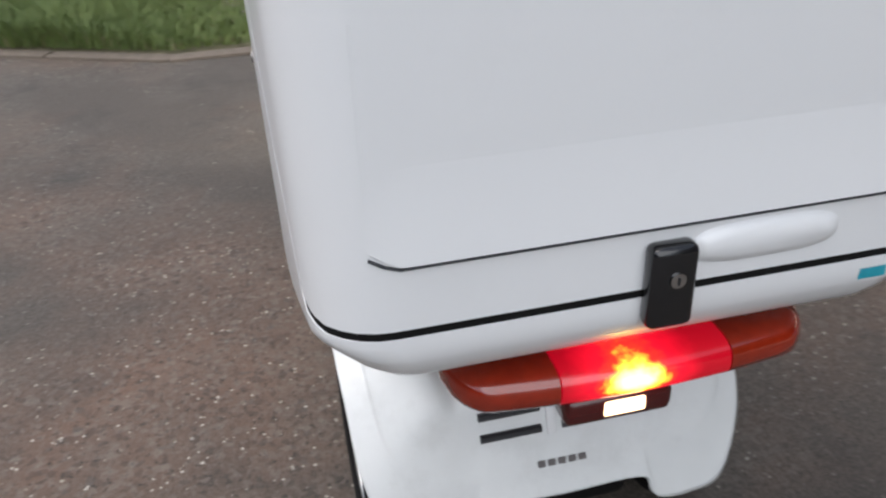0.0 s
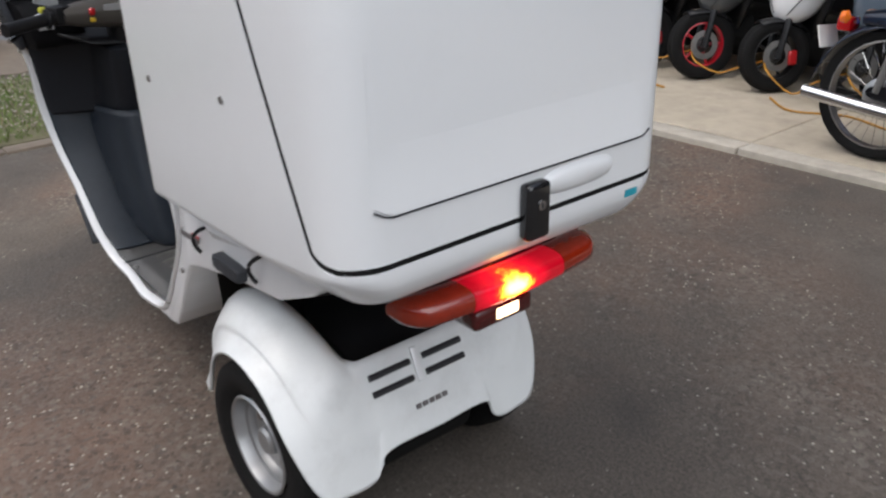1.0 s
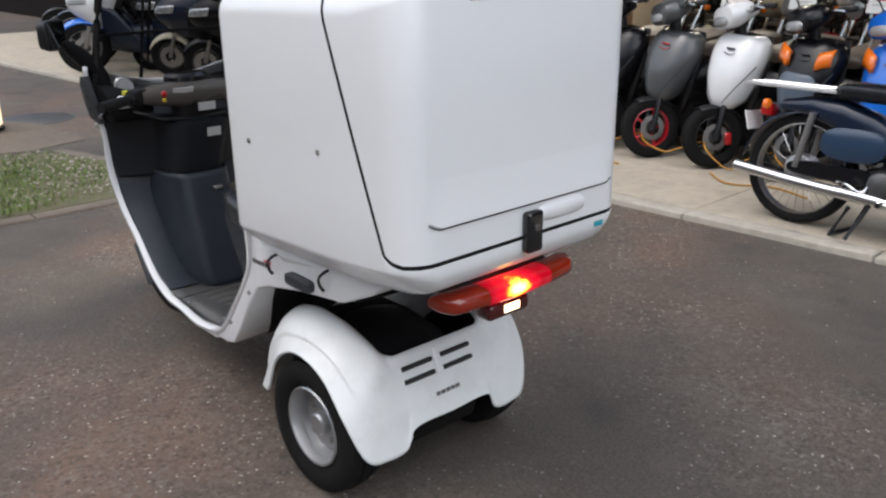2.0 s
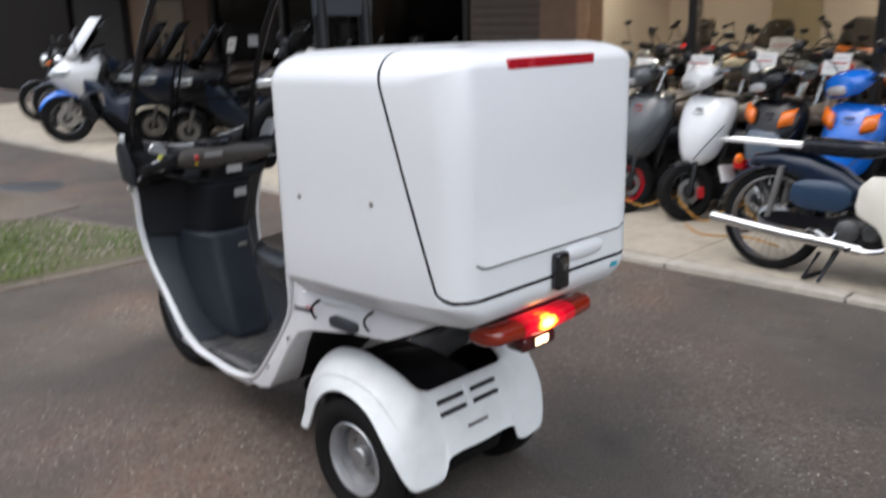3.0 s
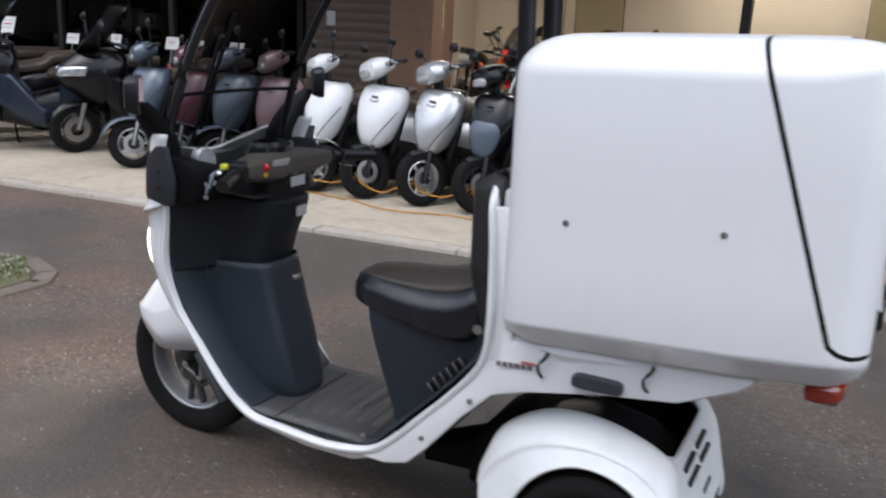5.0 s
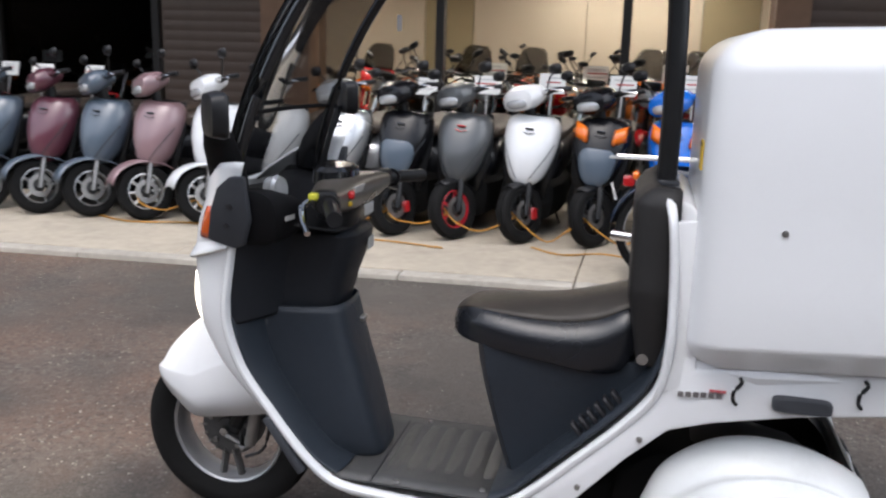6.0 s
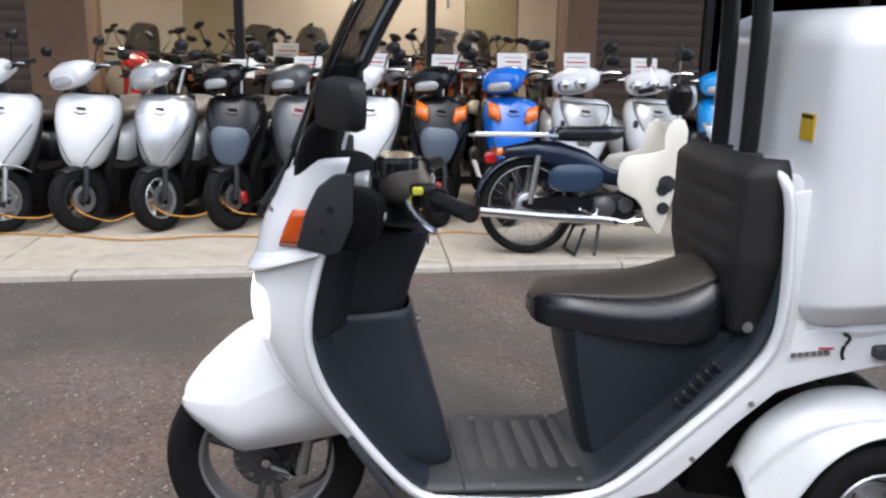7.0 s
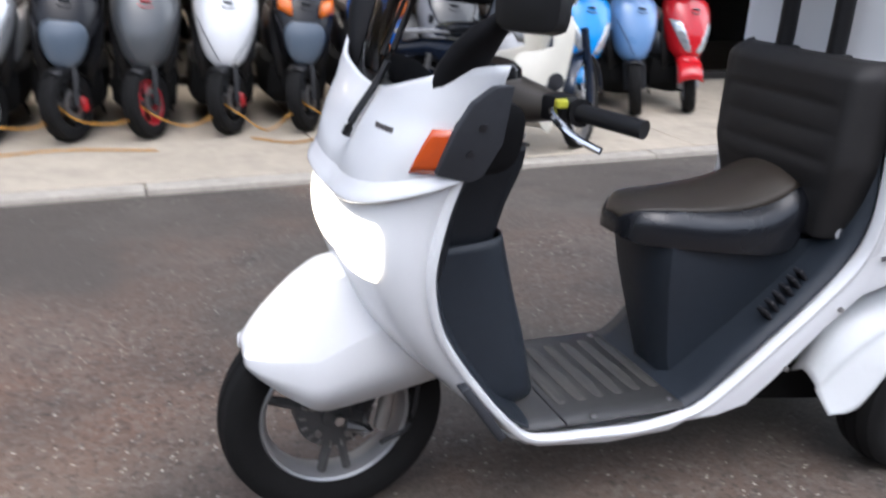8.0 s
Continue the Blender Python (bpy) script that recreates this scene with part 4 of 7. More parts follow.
# headlight and the peaked brow that rises over it to the side panels
hl = [cowl_at(z) for z in np.linspace(0.622, 0.742, 9)]
part("headlight", loft([bow(r[1], r[2], r[3], r[0], 24, 2.3, -(59 - 6 * abs(i / 4 - 1) ** 4), 59 - 6 * abs(i / 4 - 1) ** 4, 0.006 - 0.0045 * abs(i / 4 - 1) ** 3) for i, r in enumerate(hl)]), HEAD_GLOW, front_cowl, "lit white headlight lens")


def brow_row(dz, out):
    row = []
    for a in np.linspace(-90, 90, 49):
        z = 0.758 + 0.072 * (abs(a) / 90) ** 1.7 + dz * (1.0 - 0.35 * (abs(a) / 90) ** 2)
        r = cowl_at(z)
        c, k = max(0.0, math.cos(radians(a))), math.sin(radians(a))
        row.append((r[1] + (r[2] - r[1] - out) * c ** (2 / 2.3) - 0.3 * out * (abs(a) / 90) ** 3, math.copysign(abs(k) ** (2 / 2.3), k) * (r[3] + out * 0.8), z))
    return row


part("headlight_brow", loft([brow_row(dz, o) for dz, o in ((-0.004, -0.004), (-0.002, 0.012), (0.002, 0.0155), (0.008, 0.0150), (0.018, 0.0095), (0.030, 0.0040), (0.044, -0.001))]), WHITE, front_cowl, "peaked white brow over the headlight", 50)
for s in (-1, 1):
    rows = []
    for z in np.linspace(0.848, 0.928, 6):
        r = cowl_at(z)
        seg = bow(r[1], r[2], r[3], z, 10, 2.3, -88 + 8 * (0.928 - z) / 0.08, -63, 0.006)
        rows.append(seg if s < 0 else mirrored(seg))
    part("indicator", loft(rows), AMBER, front_cowl, "amber front indicator", solid=0.012)
    sp = [(-0.606, 0.850), (-0.585, 0.927), (-0.560, 0.980), (-0.525, 1.008), (-0.490, 1.010), (-0.490, 0.905), (-0.515, 0.842), (-0.54, 0.832)]
    part("side_panel", prism(sp, s * 0.336, s * 0.358, 0.006, 2), DARK2, front_cowl, "dark grey side panel with two bolts")
    for x, z in ((-0.535, 0.936), (-0.550, 0.888)):
        part("bolt", lathe([(0.0, -0.003), (0.007, -0.002), (0.008, 0.003)], (x, s * 0.359, z), "y", 12, False), INK, front_cowl)
for i in range(5):
    r = cowl_at(0.912)
    p = bow(r[1], r[2], r[3], 0.912, 60, 2.3, -90, 90, 0.0015)[16 + i]
    q = bow(r[1], r[2], r[3], 0.912, 60, 2.3, -90, 90, 0.0015)[17 + i]
    d = Vector(q) - Vector(p)
    part("mark_bar", rbox((p[0] + q[0]) / 2, (p[1] + q[1]) / 2, 0.912, 0.0105, 0.003, 0.010, 0, 1, Matrix.Rotation(math.atan2(d.y, d.x), 4, "Z")), bpy.data.materials["grey_print"], front_cowl)

# inner leg shield: a wide flange that runs down to the floor, with a rounded bulge over the wheel
LOWER = [(0.246, -0.362, 0.200, 0.062, 0.082), (0.262, -0.388, 0.204, 0.088, 0.095), (0.30, -0.430, 0.213, 0.118, 0.112), (0.40, -0.502, 0.235, 0.164, 0.132), (0.52, -0.560, 0.263, 0.187, 0.146), (0.650, -0.586, 0.292, 0.180, 0.154)]
rows = []
for z, xe, w, depth, wb in catmull(LOWER, 30):
    row = []
    for u in np.linspace(-1, 1, 61):
        y = u * w
        k = min(1.0, abs(y) / wb)
        row.append((xe + 0.014 * (1 - abs(u) ** 6) + depth * (1 - k ** 6.0) ** 0.85, y, z))
    rows.append(row)
shield = part("inner_shield", loft(rows), SLATE, trike, "dark grey plastic inner leg shield", 50, solid=0.005)
UPPER = [(0.628, -0.584, 0.288, -0.430, 0.100), (0.636, -0.584, 0.290, -0.406, 0.112), (0.72, -0.575, 0.312, -0.384, 0.118), (0.80, -0.556, 0.330, -0.354, 0.124), (0.835, -0.546, 0.334, -0.350, 0.124), (0.850, -0.544, 0.336, -0.372, 0.12)]
rows = []
for z, xe, w, xc, wc in UPPER:
    half = [(xe, -w), (xe + 0.018, -w + 0.016), (xe + 0.050, -(wc + 0.055)), (xe + 0.062, -(wc + 0.026)), (xe + 0.085, -(wc + 0.012)), (xc - 0.036, -(wc + 0.004)), (xc - 0.012, -(wc - 0.014)), (xc, -wc * 0.6), (xc, 0)]
    full = half + [(x, -y) for x, y in reversed(half[:-1])]
    rows.append([(x, y, z) for x, y in full])
part("glove_box", loft(rows, True, False), DARK, trike, "dark grey pocket panel under the handlebar", 35, solid=0.004)
seam = []
for y in np.linspace(-0.150, 0.150, 33):
    z0 = 0.372 + 0.05 * (abs(y) / 0.15) ** 3
    lo, hi = LOWER[2], LOWER[3] if z0 < 0.40 else LOWER[4]
    lo = LOWER[3] if z0 >= 0.40 else lo
    t = (z0 - lo[0]) / (hi[0] - lo[0])
    xe, w, depth, wb = (lo[q] + (hi[q] - lo[q]) * t for q in (1, 2, 3, 4))
    seam.append((xe + 0.014 + depth * max(0.0, 1 - min(1.0, abs(y) / wb) ** 6) ** 0.85 + 0.001, y, z0))
part("shield_seam", tube(seam, 0.0032, 6), DARK2, shield)
part("bag_hook", rbox(-0.372, 0.036, 0.588, 0.024, 0.040, 0.014, 0.003, 1), STEEL, shield, "small steel bag hook")
part("shield_label", rbox(-0.3455, 0.03, 0.800, 0.003, 0.06, 0.03), LABEL, shield)
# dashboard behind the screen
part("dashboard", loft([[(x, y, z + 0.03 * (abs(y) / 0.33) ** 2) for y in np.linspace(-w, w, 17)] for x, w, z in ((-0.372, 0.16, 0.852), (-0.42, 0.24, 0.866), (-0.50, 0.320, 0.895), (-0.57, 0.310, 0.930), (-0.635, 0.24, 0.945))]), BLACK, trike, "black dashboard under the windscreen", solid=0.006)

# floor and foot well
FLOOR = [(-0.372, 0.199, 0.250), (-0.345, 0.200, 0.243), (-0.30, 0.200, 0.241), (0.065, 0.202, 0.250)]
deck = part("floor_deck", loft([[(x, y, z) for y in np.linspace(-w, w, 9)] for x, w, z in FLOOR]), DECK, trike, "dark grey foot deck with rubber mat", solid=0.008)
for i in range(6):
    x = -0.235 + i * 0.050
    part("mat_rib", loft([ring(x, 0.03, 0.2425 + 0.009 * (x + 0.3) / 0.365 + o, w, 0.135 + (w - 0.014), 20, 5, "xy") for o, w in ((0.0, 0.0165), (0.0016, 0.014), (0.0028, 0.008))], False, True), MAT, deck)
part("deck_seam", rbox(-0.268, 0, 0.2425, 0.003, 0.38, 0.004), INK, deck)
for x, y in ((0.013, -0.165), (-0.200, -0.183), (-0.205, 0.182), (0.005, 0.182)):
    part("screw", lathe([(0.0, 0.006), (0.006, 0.005), (0.008, 0.0)], (x, y, 0.249), "z", 12, False), STEEL, deck)
RISE = [(0.030, 0.200, 0.238), (0.070, 0.203, 0.257), (0.110, 0.206, 0.290), (0.19, 0.217, 0.372), (0.30, 0.234, 0.486), (0.385, 0.246, 0.590), (0.420, 0.252, 0.70), (0.418, 0.244, 0.86), (0.408, 0.238, 0.955), (0.395, 0.226, 1.006)]
rs = catmull(RISE, 40)
well = part("rear_well", loft([[(x - 0.004, y, z) for y in np.linspace(-w, w, 11)] for x, w, z in rs]), SLATE, trike, "dark grey plastic well behind the seat", solid=0.008)
for s in (-1, 1):
    for i in range(6):
        t = i / 5
        x, z = 0.245 + 0.085 * t, 0.432 + 0.088 * t
        part("slot", rbox(x - 0.012, s * 0.182, z + 0.016, 0.010, 0.030, 0.045, 0.003, 1, Matrix.Rotation(radians(-42), 4, "Y")), INK, well)
    part("latch", lathe([(0.0, 0.0), (0.013, 0.0), (0.011, 0.006), (0.0, 0.007)], (0.364, s * 0.222, 0.648), "y", 12, False), CHROME, well)
# seat base, seat, backrest
base_rows = []
for z, x0, x1, w in ((0.250, 0.046, 0.12, 0.088), (0.262, 0.052, 0.13, 0.076), (0.30, 0.040, 0.17, 0.076), (0.40, 0.014, 0.27, 0.092), (0.50, -0.010, 0.36, 0.108), (0.57, -0.022, 0.41, 0.118), (0.608, -0.026, 0.41, 0.120)):
    base_rows.append([(x0 + 0.02, -w, z), (x1, -w - 0.02, z), (x1, w + 0.02, z), (x0 + 0.02, w, z), (x0, w - 0.03, z), (x0, -w + 0.03, z)])
part("seat_base", loft(base_rows, True, True), SLATE, trike, "dark grey seat base")
# seat sections: x, crease half width, top, crease height, side half width, side height, bottom
SEAT = [(-0.100, 0.018, 0.650, 0.646, 0.026, 0.634, 0.622), (-0.090, 0.040, 0.670, 0.664, 0.056, 0.640, 0.612), (-0.060, 0.069, 0.688, 0.680, 0.090, 0.644, 0.606), (-0.010, 0.094, 0.698, 0.684, 0.118, 0.642, 0.602),
        (0.080, 0.112, 0.708, 0.678, 0.140, 0.632, 0.594), (0.180, 0.122, 0.722, 0.678, 0.152, 0.630, 0.582), (0.260, 0.124, 0.744, 0.692, 0.154, 0.638, 0.573), (0.315, 0.122, 0.760, 0.720, 0.149, 0.664, 0.582), (0.345, 0.114, 0.762, 0.728, 0.138, 0.688, 0.616)]
ss = catmull(SEAT, 36)
rows = []
for x, wc, zt, zc, ws, zs, zb in ss:
    side = [(-ws * 0.90, zb), (-ws * 0.985, zb + (zs - zb) * 0.12), (-ws, zb + (zs - zb) * 0.35), (-ws, zs - 0.004), (-ws + 0.001, zs + 0.010), (-ws - (wc - ws) * 0.30, zs + (zc - zs) * 0.62), (-wc - 0.004, zc - 0.003), (-wc + 0.003, zc + 0.002)]
    top = [(-wc * k, zc + (zt - zc) * (1 - k ** 2.2)) for k in (0.8, 0.55, 0.28)]
    half = side + top
    rows.append([(x, y, z) for y, z in half + [(0, zt)] + [(-y, z) for y, z in reversed(half)]])
seat = part("seat", loft(rows, True, True), VINYL, trike, "black vinyl seat with a worn top", 50)
part("seat_top", loft([[(x, wc * k, zc + (zt - zc) * (1 - abs(k) ** 2.2) + 0.0022) for k in np.linspace(-0.95, 0.95, 17)] for x, wc, zt, zc, ws, zs, zb in ss[2:]]), VINYL_TOP, seat, "worn vinyl seat top, its brown partly painted warm reflection", solid=0.004)
back_rows = []
for n in range(61):
    z = 0.62 + 0.41 * n / 60
    base = 0.352 - 0.026 * min(1.0, (z - 0.62) / 0.16)
    base += 0.045 * max(0.0, (z - 0.985) / 0.045) ** 2
    w = 0.165 + 0.040 * min(1.0, (z - 0.62) / 0.18) - 0.02 * max(0.0, (z - 0.985) / 0.045) ** 2
    rib = 0.007 * abs(math.sin(math.pi * (z - 0.74) / 0.062)) ** 0.6 if 0.74 < z < 0.926 else 0.007 * max(0.0, min(1.0, (z - 0.926) / 0.02)) if z > 0.926 else 0.0
    back_rows.append([(base - rib * max(0.0, 1 - abs(k / 0.74) ** 8) + (0.415 - base) * max(0.0, (abs(k) - 0.82) / 0.18) ** 1.6, k * w * 1.21, z) for k in np.linspace(-1, 1, 33)])
part("backrest", loft(back_rows), PADDED, trike, "black padded backrest with stitched ribs", 60, solid=0.012)

# windscreen, roof and rear poles
SCREEN = [(0.945, -0.672, -0.585, 0.258), (1.05, -0.646, -0.563, 0.258), (1.20, -0.597, -0.512, 0.254), (1.34, -0.532, -0.443, 0.250), (1.46, -0.453, -0.363, 0.246), (1.55, -0.360, -0.280, 0.243), (1.615, -0.245, -0.17, 0.242), (1.650, -0.09, -0.03, 0.243)]
sc = catmull(SCREEN, 26)
screen = part("windscreen", loft([bow(xe, xf, w, z, 16, 2.6) for z, xf, xe, w in sc]), SMOKE, trike, "tall smoked plastic windscreen")
for s in (-1, 1):
    part("screen_frame", tube([(xe, s * w, z) for z, xf, xe, w in sc], 0.013, 10), GLOSSBLACK, screen, "black screen pillar")
part("screen_bar", tube(bow(-0.518, -0.598, 0.256, 1.135, 16, 2.6), 0.006, 6), MATTEBLACK, screen)
part("screen_sticker", rbox(-0.30, 0.12, 1.36, 0.002, 0.04, 0.04), LABEL, screen)
part("wiper", tube(catmull([(-0.738, -0.045, 0.872), (-0.722, -0.05, 0.91), (-0.672, -0.055, 0.99), (-0.630, -0.06, 1.09), (-0.552, -0.065, 1.29)], 16), 0.009, 6, r2=0.005), BLACK, screen, "black wiper arm")
part("wiper_blade", tube([(-0.664, -0.03, 1.02), (-0.610, -0.035, 1.16), (-0.516, -0.04, 1.36)], 0.006, 6), BLACK, screen)
ROOF = [(-0.12, 1.645, 0.244), (0.0, 1.672, 0.252), (0.15, 1.688, 0.262), (0.32, 1.690, 0.265), (0.46, 1.680, 0.255), (0.55, 1.662, 0.225)]
rf = catmull(ROOF, 16)
part("roof", loft([[(x, k * w, z - 0.05 * abs(k) ** 3.2) for k in np.linspace(-1, 1, 17)] for x, z, w in rf]), surf("roof_plastic", (0.036, 0.037, 0.040), 0.45, var=0.06, scale=15, coat=0.2), trike, "grey plastic canopy roof", solid=0.012)
for s in (-1, 1):
    part("roof_pole", tube(catmull([(0.385, s * 0.082, 0.98), (0.388, s * 0.082, 1.10), (0.385, s * 0.084, 1.35), (0.372, s * 0.086, 1.55), (0.355, s * 0.09, 1.668)], 14), 0.0215, 12), BLACK, trike, "black roof pole")
    part("pole_socket", rbox(0.387, s * 0.082, 1.022, 0.056, 0.054, 0.014, 0.005, 2), DARK2, trike)
part("pole_bracket", rbox(0.383, 0, 1.468, 0.016, 0.225, 0.052, 0.004, 1), DARK2, trike, "grey steel bracket across the poles")
for y in (-0.095, 0.095):
    part("bolt", lathe([(0.0, -0.004), (0.008, -0.003), (0.009, 0.003)], (0.374, y, 1.468), "x", 10, False), STEEL, trike)

# handlebar
# taupe base is raised to carry the sky reflected in dark plastic
bar = part("handlebar", loft([ring(x, y, z, a, b, 16, 2.8, "xz") for x, y, z, a, b in ((-0.372, -0.20, 0.945, 0.030, 0.022), (-0.392, -0.14, 0.940, 0.048, 0.034), (-0.405, -0.06, 0.938, 0.058, 0.044), (-0.408, 0.0, 0.938, 0.060, 0.046), (-0.405, 0.06, 0.938, 0.058, 0.044), (-0.392, 0.14, 0.940, 0.048, 0.034), (-0.372, 0.20, 0.945, 0.030, 0.022))], True, True), surf("taupe_sheen_plastic", (0.072, 0.064, 0.055), 0.28, var=0.1, scale=30), trike, "dark handlebar shroud, taupe with painted-in sky sheen")
part("column", loft([ring(x, 0, z, a, b, 16, 3, "xy") for x, z, a, b in ((-0.45, 0.80, 0.06, 0.07), (-0.425, 0.87, 0.055, 0.065), (-0.41, 0.92, 0.05, 0.06))], True, True), BLACK, bar)
part("meter", loft([ring(-0.425, 0.0, z, a, b, 20, 2.4, "xy") for z, a, b in ((0.965, 0.055, 0.085), (0.995, 0.052, 0.080), (1.006, 0.040, 0.066))], True, True), GLOSSBLACK, bar, "black meter pod")
for s in (-1, 1):
    ends = [(-0.375, s * 0.195, 0.945), (-0.345, s * 0.255, 0.944), (-0.295, s * 0.365, 0.938)]
    part("grip", tube(catmull(ends, 10), 0.0175, 12), BLACK, bar, "black rubber grip")
    part("grip_flange", lathe([(0.016, -0.004), (0.026, -0.004), (0.026, 0.004), (0.016, 0.004)], (-0.352, s * 0.243, 0.944), "y", 16), BLACK, bar)
    part("lever", tube(catmull([(-0.405, s * 0.235, 0.948), (-0.412, s * 0.262, 0.938), (-0.395, s * 0.30, 0.915), (-0.365, s * 0.345, 0.898)], 12), 0.0085, 8, r2=0.007), CHROME, bar, "chrome brake lever")
    part("switch_box", rbox(-0.375, s * 0.205, 0.948, 0.052, 0.055, 0.05, 0.010, 2, Matrix.Rotation(s * radians(-24), 4, "Z")), BLACK, bar)
    side = (lambda y: YF + s * (YF + y))
    swing = (lambda b: spin(b, radians(40), "Z", (-0.535, side(0.386), 1.150)))
    boot = part("mirror_boot", loft([ring(x, side(y), z, a, b, 16, 2.4, "xy") for x, y, z, a, b in ((-0.604, 0.232, 0.955, 0.046, 0.026), (-0.602, 0.238, 0.995, 0.045, 0.030), (-0.597, 0.262, 1.035, 0.042, 0.035), (-0.590, 0.296, 1.072, 0.037, 0.036), (-0.580, 0.328, 1.104, 0.029, 0.030), (-0.570, 0.350, 1.126, 0.014, 0.016))], True, True), MATTEBLACK, front_cowl, "black rounded mirror arm")
    part("mirror", swing(loft([ring(-0.543 + o, side(0.386), 1.150, w, h, 20, 4.5) for o, w, h in ((-0.030, 0.040, 0.034), (-0.026, 0.053, 0.044), (0.0, 0.061, 0.050), (0.006, 0.059, 0.048))], True, True)), BLACK, boot, "black rectangular mirror")
    part("mirror_glass", swing(rbox(-0.5355, side(0.386), 1.150, 0.002, 0.106, 0.086)), MIRROR, boot)
part("kill_switch", rbox(-0.340, -0.128, 0.952, 0.016, 0.016, 0.020, 0.004, 1), REDP, bar, "red switch")
part("switch_tag", rbox(-0.343, -0.128, 0.930, 0.008, 0.014, 0.012, 0.002, 1), YELLOW, bar)
part("lever_tag", rbox(-0.392, -0.240, 0.962, 0.022, 0.018, 0.016, 0.003, 1), surf("lime_plastic", (0.45, 0.45, 0.03), 0.5), bar, "yellow-green lever tag")
part("label", rbox(-0.347, -0.055, 0.955, 0.003, 0.075, 0.022, 0, 1, Matrix.Rotation(radians(20), 4, "Y")), LABEL, bar)
part("label", rbox(-0.3475, 0.028, 0.893, 0.003, 0.065, 0.028), LABEL, bar)
for s in (-1, 1):
    hood = part("side_hood", loft([ring(x, s * y, z, a, b, 20, 3.2, "xz") for x, y, z, a, b in ((-0.520, 0.334, 0.905, 0.060, 0.055), (-0.510, 0.322, 0.905, 0.072, 0.068), (-0.500, 0.27, 0.905, 0.074, 0.066), (-0.490, 0.20, 0.900, 0.062, 0.050), (-0.480, 0.16, 0.895, 0.040, 0.030))], True, True), MATTEBLACK, trike, "black rounded hood beside the handlebar")
    part("hood_label", rbox(-0.4245, s * 0.275, 0.905, 0.003, 0.045, 0.011), LABEL, hood)
part("round_lamp", lathe([(0.0, 0.0), (0.032, 0.0), (0.036, -0.008), (0.03, -0.03)], (-0.46, -0.235, 0.965), "x", 20, False), CLEARLENS, trike, "small round lamp glass")



def settle_front(ob):
    """Draws the front body in below the brow and sets it over to the scooter's middle line."""
    for v in ob.data.vertices:
        x, y, z = v.co
        ahead = min(1.0, max(0.0, (-0.22 - x) / 0.20))
        k = min(1.0, max(0.0, (z - 0.30) / 0.50)) * ahead * (1.0 - 0.85 * min(1.0, max(0.0, (z - 0.85) / 0.18)))
        waist = min(1.0, max(0.0, (z - 0.28) / 0.14)) * min(1.0, max(0.0, (0.86 - z) / 0.10)) * ahead
        edge_k = min(1.0, abs(y) / 0.28) ** 2 * min(1.0, max(0.0, (z - 0.28) / 0.24)) * ahead
        v.co.y = y * (1.0 - 0.165 * k) * (1.0 - 0.055 * waist) + YF * min(1.0, max(0.0, (-0.10 - x) / 0.15)) + 0.012 * ahead * (y > 0.15)
        v.co.x = x - 0.014 * min(1.0, abs(y) / 0.2) * min(1.0, max(0.0, (z - 0.30) / 0.50)) * ahead - 0.022 * edge_k


for ob in trike.children_recursive:
    if ob.name.split(".")[0] in ("front_cowl", "headlight", "headlight_brow", "indicator", "side_panel", "bolt", "mark_bar", "edge_trim", "inner_shield", "shield_seam", "bag_hook", "shield_label", "glove_box", "dashboard", "side_hood", "hood_label", "round_lamp", "floor_pan", "floor_deck") and min(v.co.x for v in ob.data.vertices) < -0.2:
        settle_front(ob)

# front wheel, fork and fender
FW = (-0.742, YF, 0.248)
fwheel = part("front_wheel", lathe(tyre_profile(0.248, 0.050, 0.166), FW, "y", 48), RUBBER, trike, "front wheel with black tyre and silver rim")
part("rim", lathe([(0.167, -0.036), (0.163, -0.040), (0.157, -0.036), (0.153, -0.020), (0.149, -0.012), (0.149, 0.012), (0.153, 0.020), (0.157, 0.036), (0.163, 0.040), (0.167, 0.036)], FW, "y", 48), SILVER, fwheel, "silver cast rim")
part("drum", lathe([(0.0, -0.040), (0.030, -0.040), (0.034, -0.030), (0.080, -0.028), (0.086, -0.018), (0.086, 0.03), (0.0, 0.035)], FW, "y", 32, False), ENGINE, fwheel, "dark brake drum")
for k in range(3):
    for off in (-11, 11):
        a = radians(k * 120 + 30 + off)
        c, s = math.cos(a), math.sin(a)
        part("spoke", tube([(FW[0] + c * 0.07, YF - 0.018, FW[2] + s * 0.07), (FW[0] + c * 0.150, YF - 0.014, FW[2] + s * 0.150)], 0.011, 6), ENGINE, fwheel)
for k in range(5):
    a = radians(k * 72 + 10)
    part("bolt", lathe([(0.0, -0.006), (0.008, -0.005), (0.009, 0.004)], (FW[0] + 0.058 * math.cos(a), YF - 0.032, FW[2] + 0.058 * math.sin(a)), "y", 8, False), STEEL, fwheel)
for k in range(18):
    a = radians(k * 20)
    part("drum_fin", rbox(FW[0] + 0.074 * math.cos(a), YF - 0.031, FW[2] + 0.074 * math.sin(a), 0.014, 0.008, 0.004, 0, 1, Matrix.Rotation(-a, 4, "Y")), STEEL, fwheel)
part("brake_arm", tube([(FW[0] + 0.01, YF - 0.052, FW[2] - 0.01), (FW[0] + 0.055, YF - 0.056, FW[2] - 0.045), (FW[0] + 0.075, YF - 0.056, FW[2] - 0.03)], 0.007, 6), STEEL, fwheel)
part("axle_nut", lathe([(0.0, -0.016), (0.012, -0.015), (0.014, 0.0)], (FW[0], YF - 0.050, FW[2]), "y", 6, False), CHROME, fwheel)
